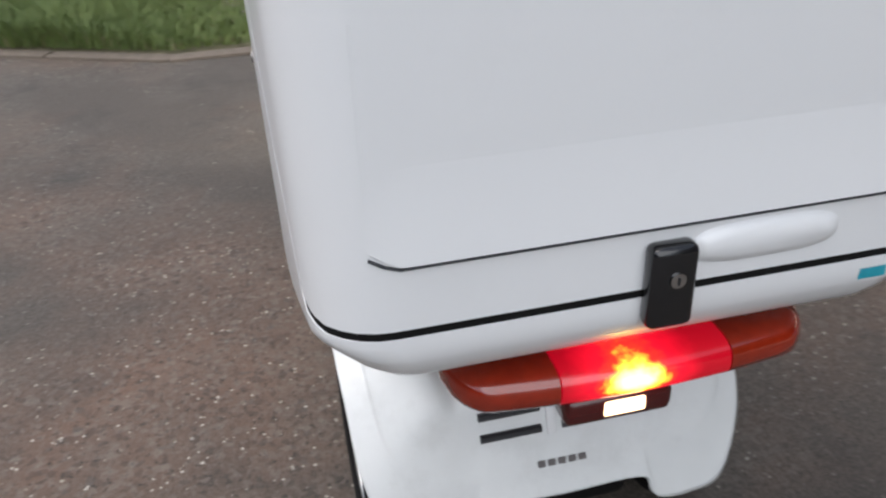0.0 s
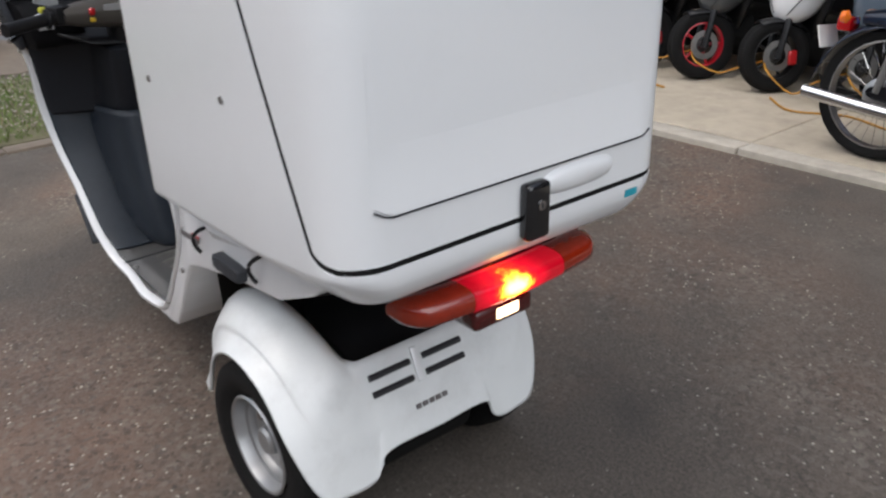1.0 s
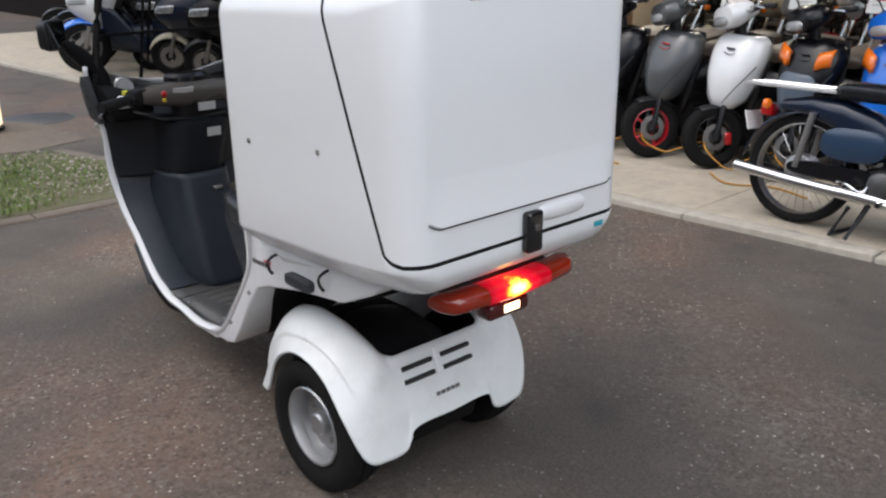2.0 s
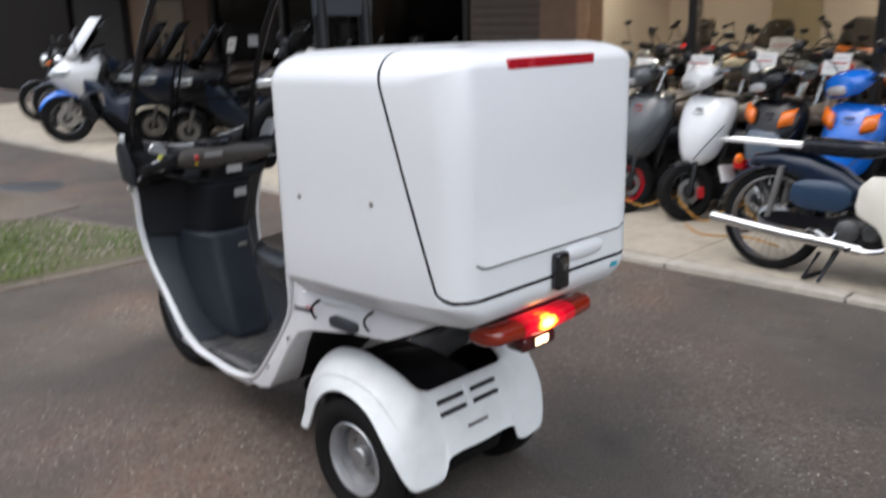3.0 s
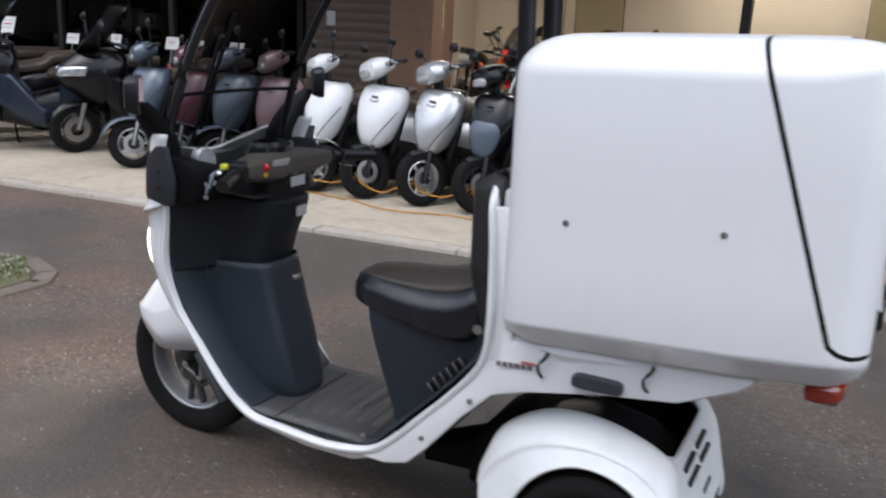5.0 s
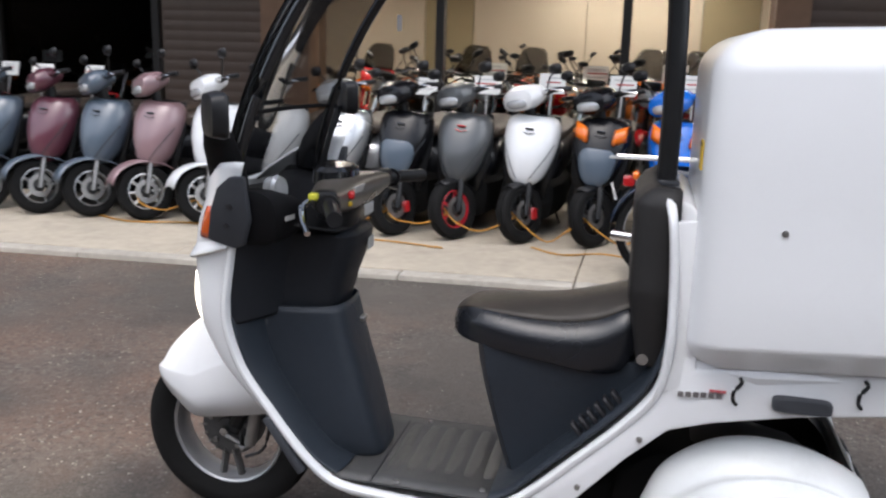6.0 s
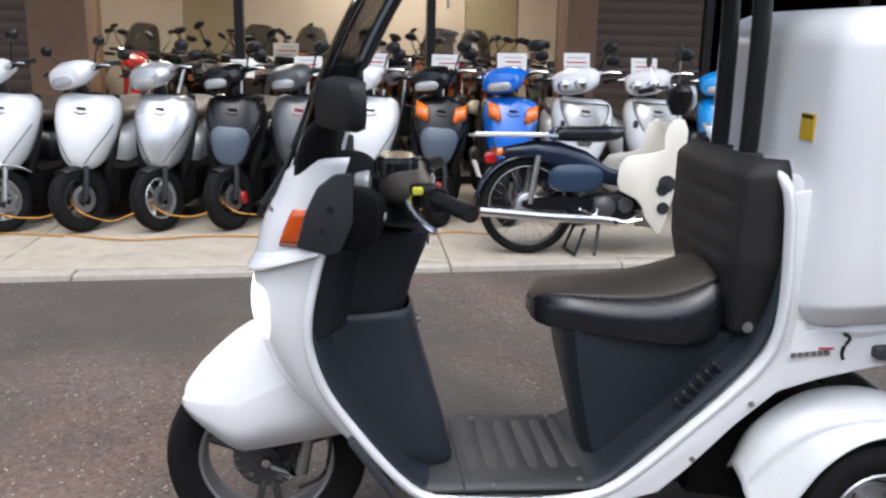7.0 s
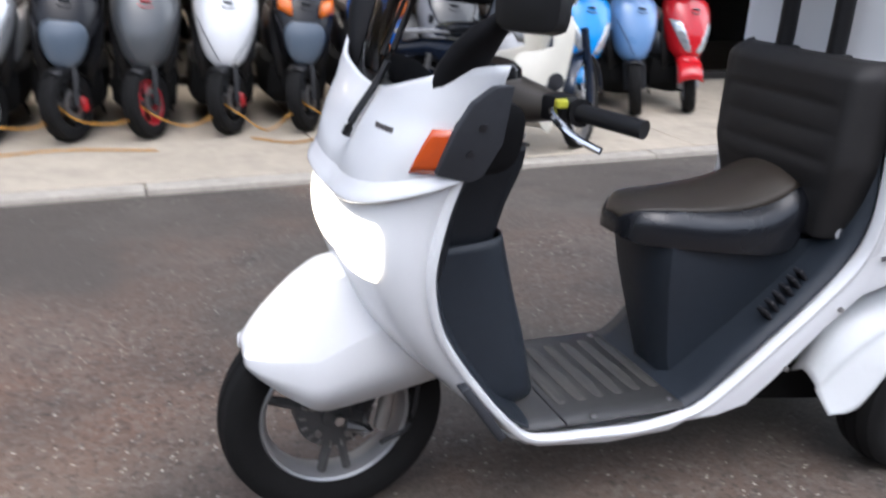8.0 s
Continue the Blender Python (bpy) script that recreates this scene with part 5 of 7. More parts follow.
for s in (-1, 1):
    part("fork_leg", tube([(-0.60, YF + s * 0.075, 0.50), (-0.655, YF + s * 0.075, 0.36), (-0.700, YF + s * 0.072, 0.28)], 0.020, 8), BLACK, trike, "black fork leg")
    part("fork_link", tube([(-0.700, YF + s * 0.066, 0.285), (-0.680, YF + s * 0.066, 0.225), (-0.729, YF + s * 0.062, 0.238)], 0.014, 8), ENGINE, trike)
    part("damper", tube([(-0.655, YF + s * 0.078, 0.23), (-0.625, YF + s * 0.078, 0.40)], 0.016, 10), STEEL, trike)
part("brake_cable", tube(catmull([(-0.66, -0.075, 0.20), (-0.60, -0.085, 0.24), (-0.58, -0.08, 0.34), (-0.57, -0.05, 0.44)], 14), 0.005, 6), BLACK, trike)
FEN = [(-0.937, 0.036, 0.428, 0.404), (-0.932, 0.062, 0.444, 0.398), (-0.900, 0.088, 0.486, 0.374), (-0.845, 0.108, 0.540, 0.336), (-0.800, 0.118, 0.576, 0.312), (-0.755, 0.122, 0.598, 0.314), (-0.66, 0.124, 0.610, 0.330), (-0.54, 0.118, 0.59, 0.350)]
rows = []
for x, w, zt, zb in catmull(FEN, 28):
    zc = zb + (zt - zb) * (0.42 + 0.25 * max(0.0, min(1.0, (x + 0.80) / 0.25)))
    half = [(-w * 0.95, zb), (-w, (zb + zc) / 2), (-w, zc), (-w * 0.985, zc + 0.006), (-w * 0.56, zt - 0.018), (-w * 0.46, zt - 0.009), (-w * 0.24, zt - 0.002), (0, zt)]
    full = half + [(-y, z) for y, z in reversed(half[:-1])]
    rows.append([(x, y + YF, z) for y, z in full])
part("front_fender", loft(rows), WHITE, trike, "white angular front fender", 24, solid=0.006)
# near-black filling inside the fender's hollow
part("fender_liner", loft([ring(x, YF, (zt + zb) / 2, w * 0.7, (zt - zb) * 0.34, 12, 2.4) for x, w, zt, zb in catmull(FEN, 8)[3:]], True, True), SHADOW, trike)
part("splash_strip", rbox(-0.486, -0.200, 0.322, 0.165, 0.044, 0.020, 0.006, 2, Matrix.Rotation(radians(55), 4, "Y")), DARK2, trike, "dark grey plastic strip under the rim")

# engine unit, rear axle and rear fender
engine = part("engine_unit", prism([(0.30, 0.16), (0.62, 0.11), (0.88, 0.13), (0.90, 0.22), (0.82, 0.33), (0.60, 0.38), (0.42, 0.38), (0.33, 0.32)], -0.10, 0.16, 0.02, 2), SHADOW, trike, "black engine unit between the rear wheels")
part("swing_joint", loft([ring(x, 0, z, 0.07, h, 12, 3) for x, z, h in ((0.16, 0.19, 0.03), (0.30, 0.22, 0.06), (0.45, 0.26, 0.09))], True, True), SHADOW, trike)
# black sheet stands in for the shade under the white body
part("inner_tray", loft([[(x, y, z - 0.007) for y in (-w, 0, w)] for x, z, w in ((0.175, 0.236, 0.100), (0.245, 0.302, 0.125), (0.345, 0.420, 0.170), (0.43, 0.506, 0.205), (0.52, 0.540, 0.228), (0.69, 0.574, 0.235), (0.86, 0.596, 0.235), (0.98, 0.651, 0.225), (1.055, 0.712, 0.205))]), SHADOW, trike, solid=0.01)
part("engine_cover", loft([ring(x, YC, z, w, h, 14, 3) for x, z, w, h in ((0.46, 0.32, 0.10, 0.05), (0.60, 0.35, 0.12, 0.06), (0.74, 0.33, 0.125, 0.05), (0.84, 0.27, 0.12, 0.04))], True, True), BLACK, engine)
FK = [  # inner edge, crest, shoulder, outer lip, along the left arm and round to the middle of the rear
    ((0.385, -0.182, 0.262), (0.380, -0.225, 0.285), (0.390, -0.270, 0.255), (0.410, -0.305, 0.195)),
    ((0.430, -0.182, 0.362), (0.428, -0.228, 0.392), (0.440, -0.285, 0.335), (0.475, -0.325, 0.215)),
    ((0.520, -0.184, 0.434), (0.518, -0.230, 0.462), (0.528, -0.300, 0.405), (0.545, -0.342, 0.330)),
    ((0.610, -0.186, 0.458), (0.610, -0.232, 0.486), (0.618, -0.308, 0.432), (0.625, -0.350, 0.396)),
    ((0.700, -0.186, 0.452), (0.702, -0.232, 0.480), (0.708, -0.312, 0.437), (0.712, -0.353, 0.412)),
    ((0.772, -0.184, 0.432), (0.785, -0.228, 0.452), (0.795, -0.310, 0.412), (0.800, -0.351, 0.376)),
    ((0.822, -0.178, 0.408), (0.850, -0.215, 0.408), (0.868, -0.295, 0.342), (0.872, -0.342, 0.278)),
    ((0.842, -0.166, 0.402), (0.872, -0.185, 0.360), (0.900, -0.245, 0.278), (0.914, -0.302, 0.168)),
    ((0.849, -0.152, 0.400), (0.876, -0.165, 0.346), (0.906, -0.195, 0.262), (0.926, -0.235, 0.152)),
    ((0.850, -0.130, 0.400), (0.877, -0.140, 0.342), (0.907, -0.155, 0.265), (0.926, -0.172, 0.158)),
    ((0.850, -0.110, 0.400), (0.877, -0.115, 0.342), (0.907, -0.125, 0.270), (0.925, -0.140, 0.212)),
    ((0.850, 0.0, 0.400), (0.877, 0.0, 0.342), (0.907, 0.0, 0.272), (0.925, 0.0, 0.213)),
]
half = [np.array(k, float).reshape(-1) for k in FK]
hs = catmull(half, 60)
whole = hs + [np.array([q * (-1 if i % 3 == 1 else 1) for i, q in enumerate(h)]) for h in reversed(hs[:-1])]
rows = []
for h in whole:
    a, b, c, d = h[0:3], h[3:6], h[6:9], h[9:12]
    side = min(1.0, max(0.0, (0.93 - c[0]) / 0.10))
    e = c + (d - c) * 0.12
    c2 = c + (b - c) * 0.10
    e = e + np.array((0.0, 0.005 if c[1] < 0 else -0.005, -0.006)) * side
    top = catmull([a, b, c2, e], 10)
    rows.append([(p[0], p[1] * 0.968 + YC, p[2]) for p in list(top) + [e + (d - e) * t for t in (0.12, 0.5, 0.9, 1.0)]])
rfender = part("rear_fender", loft(rows), WHITE_DULL, trike, "white rear cover with arches over both wheels", 55, solid=0.007)


for s in (-1, 1):
    for x, z in ((0.868, 0.362), (0.882, 0.329)):
        part("vent_slot", tube([(x + 0.003, 0.012 + s * 0.018, z + 0.001), (x + 0.003, 0.012 + s * 0.120, z + 0.001)], 0.0070, 8), INK, rfender)
part("vent_rib", rbox(0.874, 0.012, 0.352, 0.075, 0.016, 0.008, 0.003, 2, Matrix.Rotation(radians(66), 4, "Y")), WHITE, rfender)
for i in range(5):
    part("mark_bar", rbox(0.9095, -0.012 + i * 0.0175, 0.274, 0.003, 0.0125, 0.010, 0, 1, Matrix.Rotation(radians(-22), 4, "Y")), bpy.data.materials["grey_print"], rfender)
for s in (-1, 1):
    c = (0.702, YC + s * 0.268, 0.192)
    rw = part("rear_wheel", lathe(tyre_profile(0.194, 0.062, 0.112), c, "y", 44), RUBBER, trike, "small fat rear wheel with silver steel rim")
    part("rim", lathe([(0.114, s * 0.050), (0.110, s * 0.054), (0.105, s * 0.052), (0.101, s * 0.040), (0.099, s * 0.026), (0.093, s * 0.022), (0.091, s * 0.010), (0.088, s * 0.004), (0.076, s * 0.002), (0.074, s * 0.012), (0.068, s * 0.015), (0.050, s * 0.010), (0.034, s * 0.012), (0.032, s * 0.030), (0.026, s * 0.036), (0.0, s * 0.036)], c, "y", 40, False), SILVER, rw, "silver dished steel rim")
    # black disc stands in for the dark inside of the rim
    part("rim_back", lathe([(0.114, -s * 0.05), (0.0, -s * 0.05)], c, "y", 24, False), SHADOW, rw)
    for k in range(4):
        a = radians(k * 90 + 45)
        part("wheel_nut", lathe([(0.0, s * 0.024), (0.008, s * 0.022), (0.009, s * 0.012)], (c[0] + 0.055 * math.cos(a), c[1], c[2] + 0.055 * math.sin(a)), "y", 6, False), STEEL, rw)
part("axle", tube([(0.702, -0.22, 0.192), (0.702, 0.28, 0.192)], 0.02, 8), SHADOW, trike)

# tail lamp bar
def lens_rows(y0, y1, n, e0, e1):
    rows = []
    for i in range(n + 1):
        t = i / n
        y = y0 + (y1 - y0) * t
        k = 1.0
        if e0:
            k = min(k, math.sqrt(max(0.0, 1 - max(0.0, 1 - (y - y0) / e0) ** 2)))
        if e1:
            k = min(k, math.sqrt(max(0.0, 1 - max(0.0, 1 - (y1 - y) / e1) ** 2)))
        k = max(k, 0.12)
        rows.append(ring(1.150 - 0.028 * (1 - k) - 0.10 * y * y * 4, y + 0.008, 0.657 + 0.003 * (1 - k), 0.038 * k, 0.0245 * (0.3 + 0.7 * k), 18, 2.8, "xz"))
    return rows


tail = part("tail_lamp", loft(lens_rows(-0.102, 0.106, 10, 0, 0), True, True), TAIL_GLOW, trike, "lit red tail lamp between amber lenses")
part("amber_lens", loft(lens_rows(-0.225, -0.104, 16, 0.045, 0), True, True), AMBER_DARK, tail, "dark amber indicator lens")
part("amber_lens", loft(lens_rows(0.108, 0.232, 16, 0, 0.045), True, True), AMBER_DARK, tail, "dark amber indicator lens")
part("lamp_stay", rbox(1.06, 0.0, 0.672, 0.11, 0.34, 0.018, 0.006, 2), BLACK, tail)
plate = part("plate_lamp", rbox(1.135, -0.014, 0.608, 0.066, 0.138, 0.042, 0.012, 3), surf("dark_red_plastic", (0.06, 0.006, 0.006), 0.25, coat=0.4), trike, "dark red number plate lamp box")
part("plate_lens", rbox(1.168, -0.009, 0.610, 0.006, 0.052, 0.020, 0.002, 1), PLATE_GLOW, plate, "lit white plate lamp lens")


# ---- bikes in front of and inside the shop ----
def paint(name, col, rough=0.25, coat=0.5):
    return surf(name, col, rough, var=0.05, scale=12, coat=coat)


P_WHITE = paint("pearl_white_paint", (0.64, 0.65, 0.66))
P_SILVER = surf("silver_paint", (0.52, 0.53, 0.54), 0.28, 0.55, var=0.05, scale=15, coat=0.4)
P_GREY = paint("grey_paint", (0.060, 0.064, 0.068), 0.35)
P_BLACK = surf("black_bike_paint", (0.006, 0.006, 0.0075), 0.26, var=0.05, scale=12, coat=0.08, spec=0.3)
P_BLUE = paint("blue_paint", (0.010, 0.13, 0.56), 0.22)
P_LBLUE = paint("bright_blue_paint", (0.012, 0.26, 0.66), 0.22)
P_SLATE = paint("slate_blue_paint", (0.13, 0.25, 0.46), 0.28)
P_NAVY = paint("navy_paint", (0.006, 0.014, 0.034), 0.28, 0.25)
P_RED = paint("red_bike_paint", (0.50, 0.012, 0.018), 0.22)
P_MAUVE = paint("mauve_paint", (0.23, 0.145, 0.155), 0.3)
P_PLUM = paint("plum_paint", (0.10, 0.03, 0.045), 0.3)
P_ORANGE = paint("orange_paint", (0.60, 0.16, 0.02), 0.3)
P_CREAM = paint("cream_paint", (0.62, 0.56, 0.42), 0.35)
P_STEEL = paint("steel_blue_paint", (0.075, 0.098, 0.128), 0.3)
P_SHIELD = paint("cream_shield_paint", (0.66, 0.63, 0.54), 0.35)
ORANGE_LENS = surf("orange_lens", (0.75, 0.16, 0.01), 0.12, var=0.1, scale=50, coat=0.6)
P_SMOKE = surf("smoky_silver_paint", (0.22, 0.22, 0.215), 0.22, 0.5, var=0.3, scale=9, coat=0.5)
NOSELENS = surf("lamp_glass", (0.55, 0.58, 0.60), 0.08, 0.6, var=0.45, scale=26, coat=0.9)
ALLOY = surf("bright_alloy", (0.62, 0.62, 0.61), 0.30, 0.7, var=0.06, scale=30)
REDRIM = paint("red_rim_paint", (0.52, 0.015, 0.03), 0.3)
BROWNSEAT = surf("brown_vinyl", (0.055, 0.040, 0.030), 0.45, var=0.15, scale=50, bump=0.2, bscale=500)


def wheel(parent, c, r, half, rim, rim_mat, spokes=5, turn=None, wire=False, drum=None):
    """A wheel whose axle lies along x, with tyre, rim, hub and spokes."""
    fix = turn or (lambda b: b)
    w = part("wheel", fix(lathe(tyre_profile(r, half, rim), c, "x", 30)), RUBBER, parent, "black tyre on its wheel")
    t = 0.005 if wire else 0.012
    part("rim", fix(lathe([(rim + 0.003, -half * 0.7), (rim - 0.006, -half * 0.75), (rim - t, -half * 0.35), (rim - t, half * 0.35), (rim - 0.006, half * 0.75), (rim + 0.003, half * 0.7)], c, "x", 30)), rim_mat, w)
    part("hub", fix(lathe([(0.0, -half * 0.8), (0.028, -half * 0.8), (0.034, -half * 0.4), (drum or 0.045, -half * 0.35), (drum or 0.045, half * 0.35), (0.030, half * 0.5), (0.026, half * 0.85), (0.0, half * 0.85)], c, "x", 20, False)), STEEL if wire else ENGINE, w)
    sp = bmesh.new()
    n = 28 if wire else spokes
    for k in range(n):
        a = 2 * math.pi * k / n
        b = a + (0.35 if k % 2 else -0.35) * (1 if wire else 0)
        o = (0.4 if k % 2 else -0.4) * half if wire else 0
        tube([(c[0] + o, c[1] + 0.034 * math.cos(b), c[2] + 0.034 * math.sin(b)), (c[0], c[1] + rim * 0.96 * math.cos(a), c[2] + rim * 0.96 * math.sin(a))], 0.0016 if wire else 0.010, 4 if wire else 6, sp)
    part("spokes", fix(sp), CHROME if wire else rim_mat, w)
    return w


def turner(angle, at, axis=(0, 0, 1)):
    return lambda b: spin(b, radians(angle), Vector(axis).normalized(), at)


def price_card(x, y, z, w, h, tilt):
    t = thing("price_card", "white price card standing on a bike seat", "card", "price cards", at=pose(x, y, z, tilt, 0, random.Random(int(x * 91 + y * 7)).uniform(-14, 14)))
    part("card", rbox(0, 0, h / 2, w, 0.004, h, 0.0, 1), PAPER, t)
    k = random.Random(int(x * 53 + 5))
    for i in range(3):
        part("text_bar", rbox(k.uniform(-0.02, 0.02), -0.0035, h * (0.78 - 0.22 * i), w * k.uniform(0.5, 0.8), 0.002, h * 0.07), LABEL if i != 1 else REDP, t)
    part("stick", rbox(0, 0.004, -0.10, 0.012, 0.004, 0.24), STEEL, t)


def scooter(x, y, body, label, steer=-30, rz=-4, lean=4, fender=None, rim_mat=SILVER, caliper=None, blinkers=False, accent=None, seat_mat=BROWNSEAT, mirrors=True, face=None, wide=1.0, tail=None, style="plain", spokes=5):
    s = thing("motor_scooter", label, "scooter", "scooters along the shop front", at=pose(x, y, 0.034, 0, lean, rz))
    piv = (0, 0.10, 0.5)
    vr = random.Random(int(x * 100) + int(y * 10))
    mz, mw = vr.uniform(-0.04, 0.03), vr.uniform(0.75, 1.0)
    st = turner(steer, piv, (0, 0.40, 0.917))
    # steered parts
    fw = wheel(s, (0, 0.0, 0.205), 0.205, 0.045, 0.130, rim_mat, spokes, st)
    if caliper:
        part("caliper", st(rbox(0.052, 0.085, 0.19, 0.03, 0.05, 0.08, 0.008, 1)), caliper, fw, "red brake caliper")
    part("brake_disc", st(lathe([(0.05, 0.044), (0.085, 0.044), (0.085, 0.048), (0.05, 0.048)], (0, 0, 0.205), "x", 24)), STEEL, fw)
    for k in (-1, 1):
        part("fork_leg", st(tube([(k * 0.062, -0.005, 0.19), (k * 0.062, 0.04, 0.36), (k * 0.05, 0.07, 0.48)], 0.019, 8)), BLACK if not fender else STEEL, s)
    fm = fender or BLACK
    arch = []
    for k in range(11):
        a = radians(20 + 150 * k / 10)
        hw = 0.088 if fender else 0.056
        r = 0.228 + (0.012 if fender else 0)
        cy, cz = -math.cos(a) * r * (1.12 if fender else 1.0), 0.205 + math.sin(a) * r * (1.1 if fender else 1.0)
        arch.append([(u * hw, cy, cz - 0.028 * abs(u) ** 2.5) for u in (-1, -0.7, -0.3, 0, 0.3, 0.7, 1)])
    part("front_fender", st(loft(arch[0:9] if fender else arch[3:9])), fm, s, solid=0.006)
    # handlebar cowl with lamp
    hc = [ring(0, yy, zz, w * wide, h, 18, 2.6, "xz") for yy, zz, w, h in ((0.052, 0.968, 0.074, 0.038), (0.070, 0.982, 0.124, 0.070), (0.13, 1.000, 0.152, 0.084), (0.20, 1.018, 0.142, 0.070), (0.265, 1.026, 0.10, 0.040))]
    cowl = part("handlebar_cowl", st(loft(hc, True, True)), body, s)
    part("headlight", st(loft([ring(0, yy, 0.960, w * wide, h, 18, 2.8, "xz") for yy, w, h in ((0.075, 0.094, 0.036), (0.050, 0.084, 0.031), (0.040, 0.060, 0.020))], True, True)), CLEARLENS, cowl, "clear headlight lens")
    part("neck", st(tube([(0, 0.20, 0.84), (0, 0.185, 0.98)], 0.040, 10)), BLACK, cowl)
    for k in (-1, 1):
        part("cowl_ear", st(loft([ring(k * xx, yy, zz, a, b, 10, 3, "yz") for xx, yy, zz, a, b in ((0.07, 0.15, 1.005, 0.050, 0.040), (0.125, 0.165, 1.020, 0.036, 0.026), (0.175, 0.185, 1.034, 0.022, 0.014))], True, True)), body, cowl)
        part("grip", st(tube([(k * 0.14, 0.19, 1.02), (k * 0.24, 0.205, 1.035), (k * 0.335, 0.235, 1.03)], 0.016, 8)), BLACK, cowl)
        part("lever", st(tube([(k * 0.15, 0.165, 1.03), (k * 0.24, 0.150, 1.035), (k * 0.31, 0.175, 1.02)], 0.006, 6)), CHROME, cowl)
        if mirrors:
            part("mirror", st(loft([ring(k * 0.245, 0.185 + o, 1.190 + mz, w * mw, h * mw, 14, 2.6, "xz") for o, w, h in ((-0.028, 0.030, 0.022), (-0.012, 0.055, 0.036), (0.0, 0.060, 0.040))], True, True)), BLACK, cowl, "black round mirror")
            part("mirror_stem", st(tube([(k * 0.15, 0.20, 1.04), (k * 0.19, 0.195, 1.12), (k * 0.245, 0.18, 1.175 + mz)], 0.006, 6)), BLACK, cowl)
    # front apron
    keys = [(0.372, 0.022, 0.050, 0.10), (0.40, 0.066, 0.022, 0.13), (0.46, 0.112, 0.000, 0.155), (0.54, 0.146, -0.004, 0.18), (0.64, 0.176, 0.014, 0.20), (0.74, 0.192, 0.052, 0.225), (0.81, 0.188, 0.090, 0.245), (0.855, 0.168, 0.120, 0.258), (0.882, 0.118, 0.145, 0.265)]
    rows, power = [], 2.5
    for z, w, yf, ye in catmull(keys, 18):
        rows.append([(q[1], q[0], z) for q in bow(ye, yf, w * wide, z, 20, power)])
    apron_p = part("front_apron", loft(rows), body, s, solid=0.008)
    if accent and style == "plain":
        a_rows = []
        for z, w, yf, ye in catmull([k for k in keys if 0.39 < k[0] < 0.80], 24):
            if abs(z - 0.56) < 0.135:
                k = 8 + 36 * math.sqrt(1 - ((z - 0.56) / 0.135) ** 2)
                a_rows.append([(q[1], q[0], z) for q in bow(ye, yf, w * wide, z, 10, 2.5, -k, k, 0.005)])
        part("apron_panel", loft(a_rows), accent, apron_p, solid=0.004)
    sect = catmull(keys, 24)
    if style == "plain":
        for k in (-1, 1):
            strip = []
            for z, w, yf, ye in sect:
                if 0.45 < z < 0.72:
                    mid = 14 + 50 * (z - 0.45) / 0.27
                    strip.append([(q[1], q[0], z) for q in bow(ye, yf, w * wide, z, 3, power, k * mid - 1.6, k * mid + 1.6, 0.003)])
            part("apron_line", loft(strip), DARK2, apron_p, solid=0.002)
    if style == "vee":
        panel, low = [], []
        for z, w, yf, ye in sect:
            if 0.56 < z < 0.86:
                h = 6 + 44 * (z - 0.56) / 0.26
                panel.append([(q[1], q[0], z) for q in bow(ye, yf, w * wide, z, 12, power, -h, h, 0.006)])
            if z < 0.50:
                low.append([(q[1], q[0], z) for q in bow(ye, yf, w * wide, z, 12, power, -60, 60, 0.005)])
        part("nose_panel", loft(panel), P_SMOKE, apron_p, "smoky silver nose panel", solid=0.004)
        part("lower_panel", loft(low), accent or P_BLACK, apron_p, solid=0.004)
        for k in (-1, 1):
            part("air_inlet", loft([ring(k * 0.135 * wide, 0.052 + o, 0.70, a, c, 12, 2.4, "xz") for o, a, c in ((0.03, 0.016, 0.030), (-0.002, 0.014, 0.026))], True, True), DARK2, apron_p)
            part("cowl_lamp", st(loft([ring(k * 0.060, yy, 0.978, a, c, 14, 2.2, "xz") for yy, a, c in ((0.07, 0.046, 0.040), (0.044, 0.042, 0.034), (0.034, 0.026, 0.020))], True, True)), CHROME, cowl, "silver headlight bowl")
    if style == "nose":
        for k in (-1, 1):
            lens = []
            for z, w, yf, ye in sect:
                if 0.47 < z < 0.74:
                    t = (z - 0.47) / 0.27
                    a0, a1 = 3 + 34 * t, 16 + 56 * t ** 0.7
                    lens.append([(q[1], q[0], z) for q in bow(ye, yf, w * wide, z, 8, power, min(k * a0, k * a1), max(k * a0, k * a1), 0.007)])
            part("nose_lamp", loft(lens), NOSELENS, apron_p, "large clear nose headlight", solid=0.006)
    part("front_badge", rbox(0, 0.070, 0.80, 0.060, 0.014, 0.012, 0.004, 1), face or DARK2, apron_p)
    part("apron_vent", tube([(-0.040, 0.062, 0.775), (0, 0.054, 0.764), (0.040, 0.062, 0.775)], 0.0032, 6), face or DARK2, apron_p)
    if blinkers:
        for k in (-1, 1):
            part("indicator", loft([[(k * (0.095 + 0.075 * u), 0.030 + 0.05 * u + o, z + 0.03 * u) for u in (0, 0.33, 0.66, 1.0)] for z, o in ((0.72, 0.0), (0.75, -0.004), (0.79, 0.006), (0.82, 0.03))]), ORANGE_LENS, apron_p, "orange front indicator", solid=0.03)
    # inner shield, floor, seat and tail
    part("inner_shield", loft([[(u * w * 0.95, yy + 0.03 * (1 - abs(u)), z) for u in np.linspace(-1, 1, 7)] for z, w, yy in ((0.30, 0.14, 0.18), (0.5, 0.19, 0.19), (0.7, 0.21, 0.22), (0.88, 0.18, 0.27))]), BLACK, s, solid=0.02)
    part("floor_board", rbox(0, 0.42, 0.275, 0.30, 0.44, 0.06, 0.02, 2), BLACK, s)
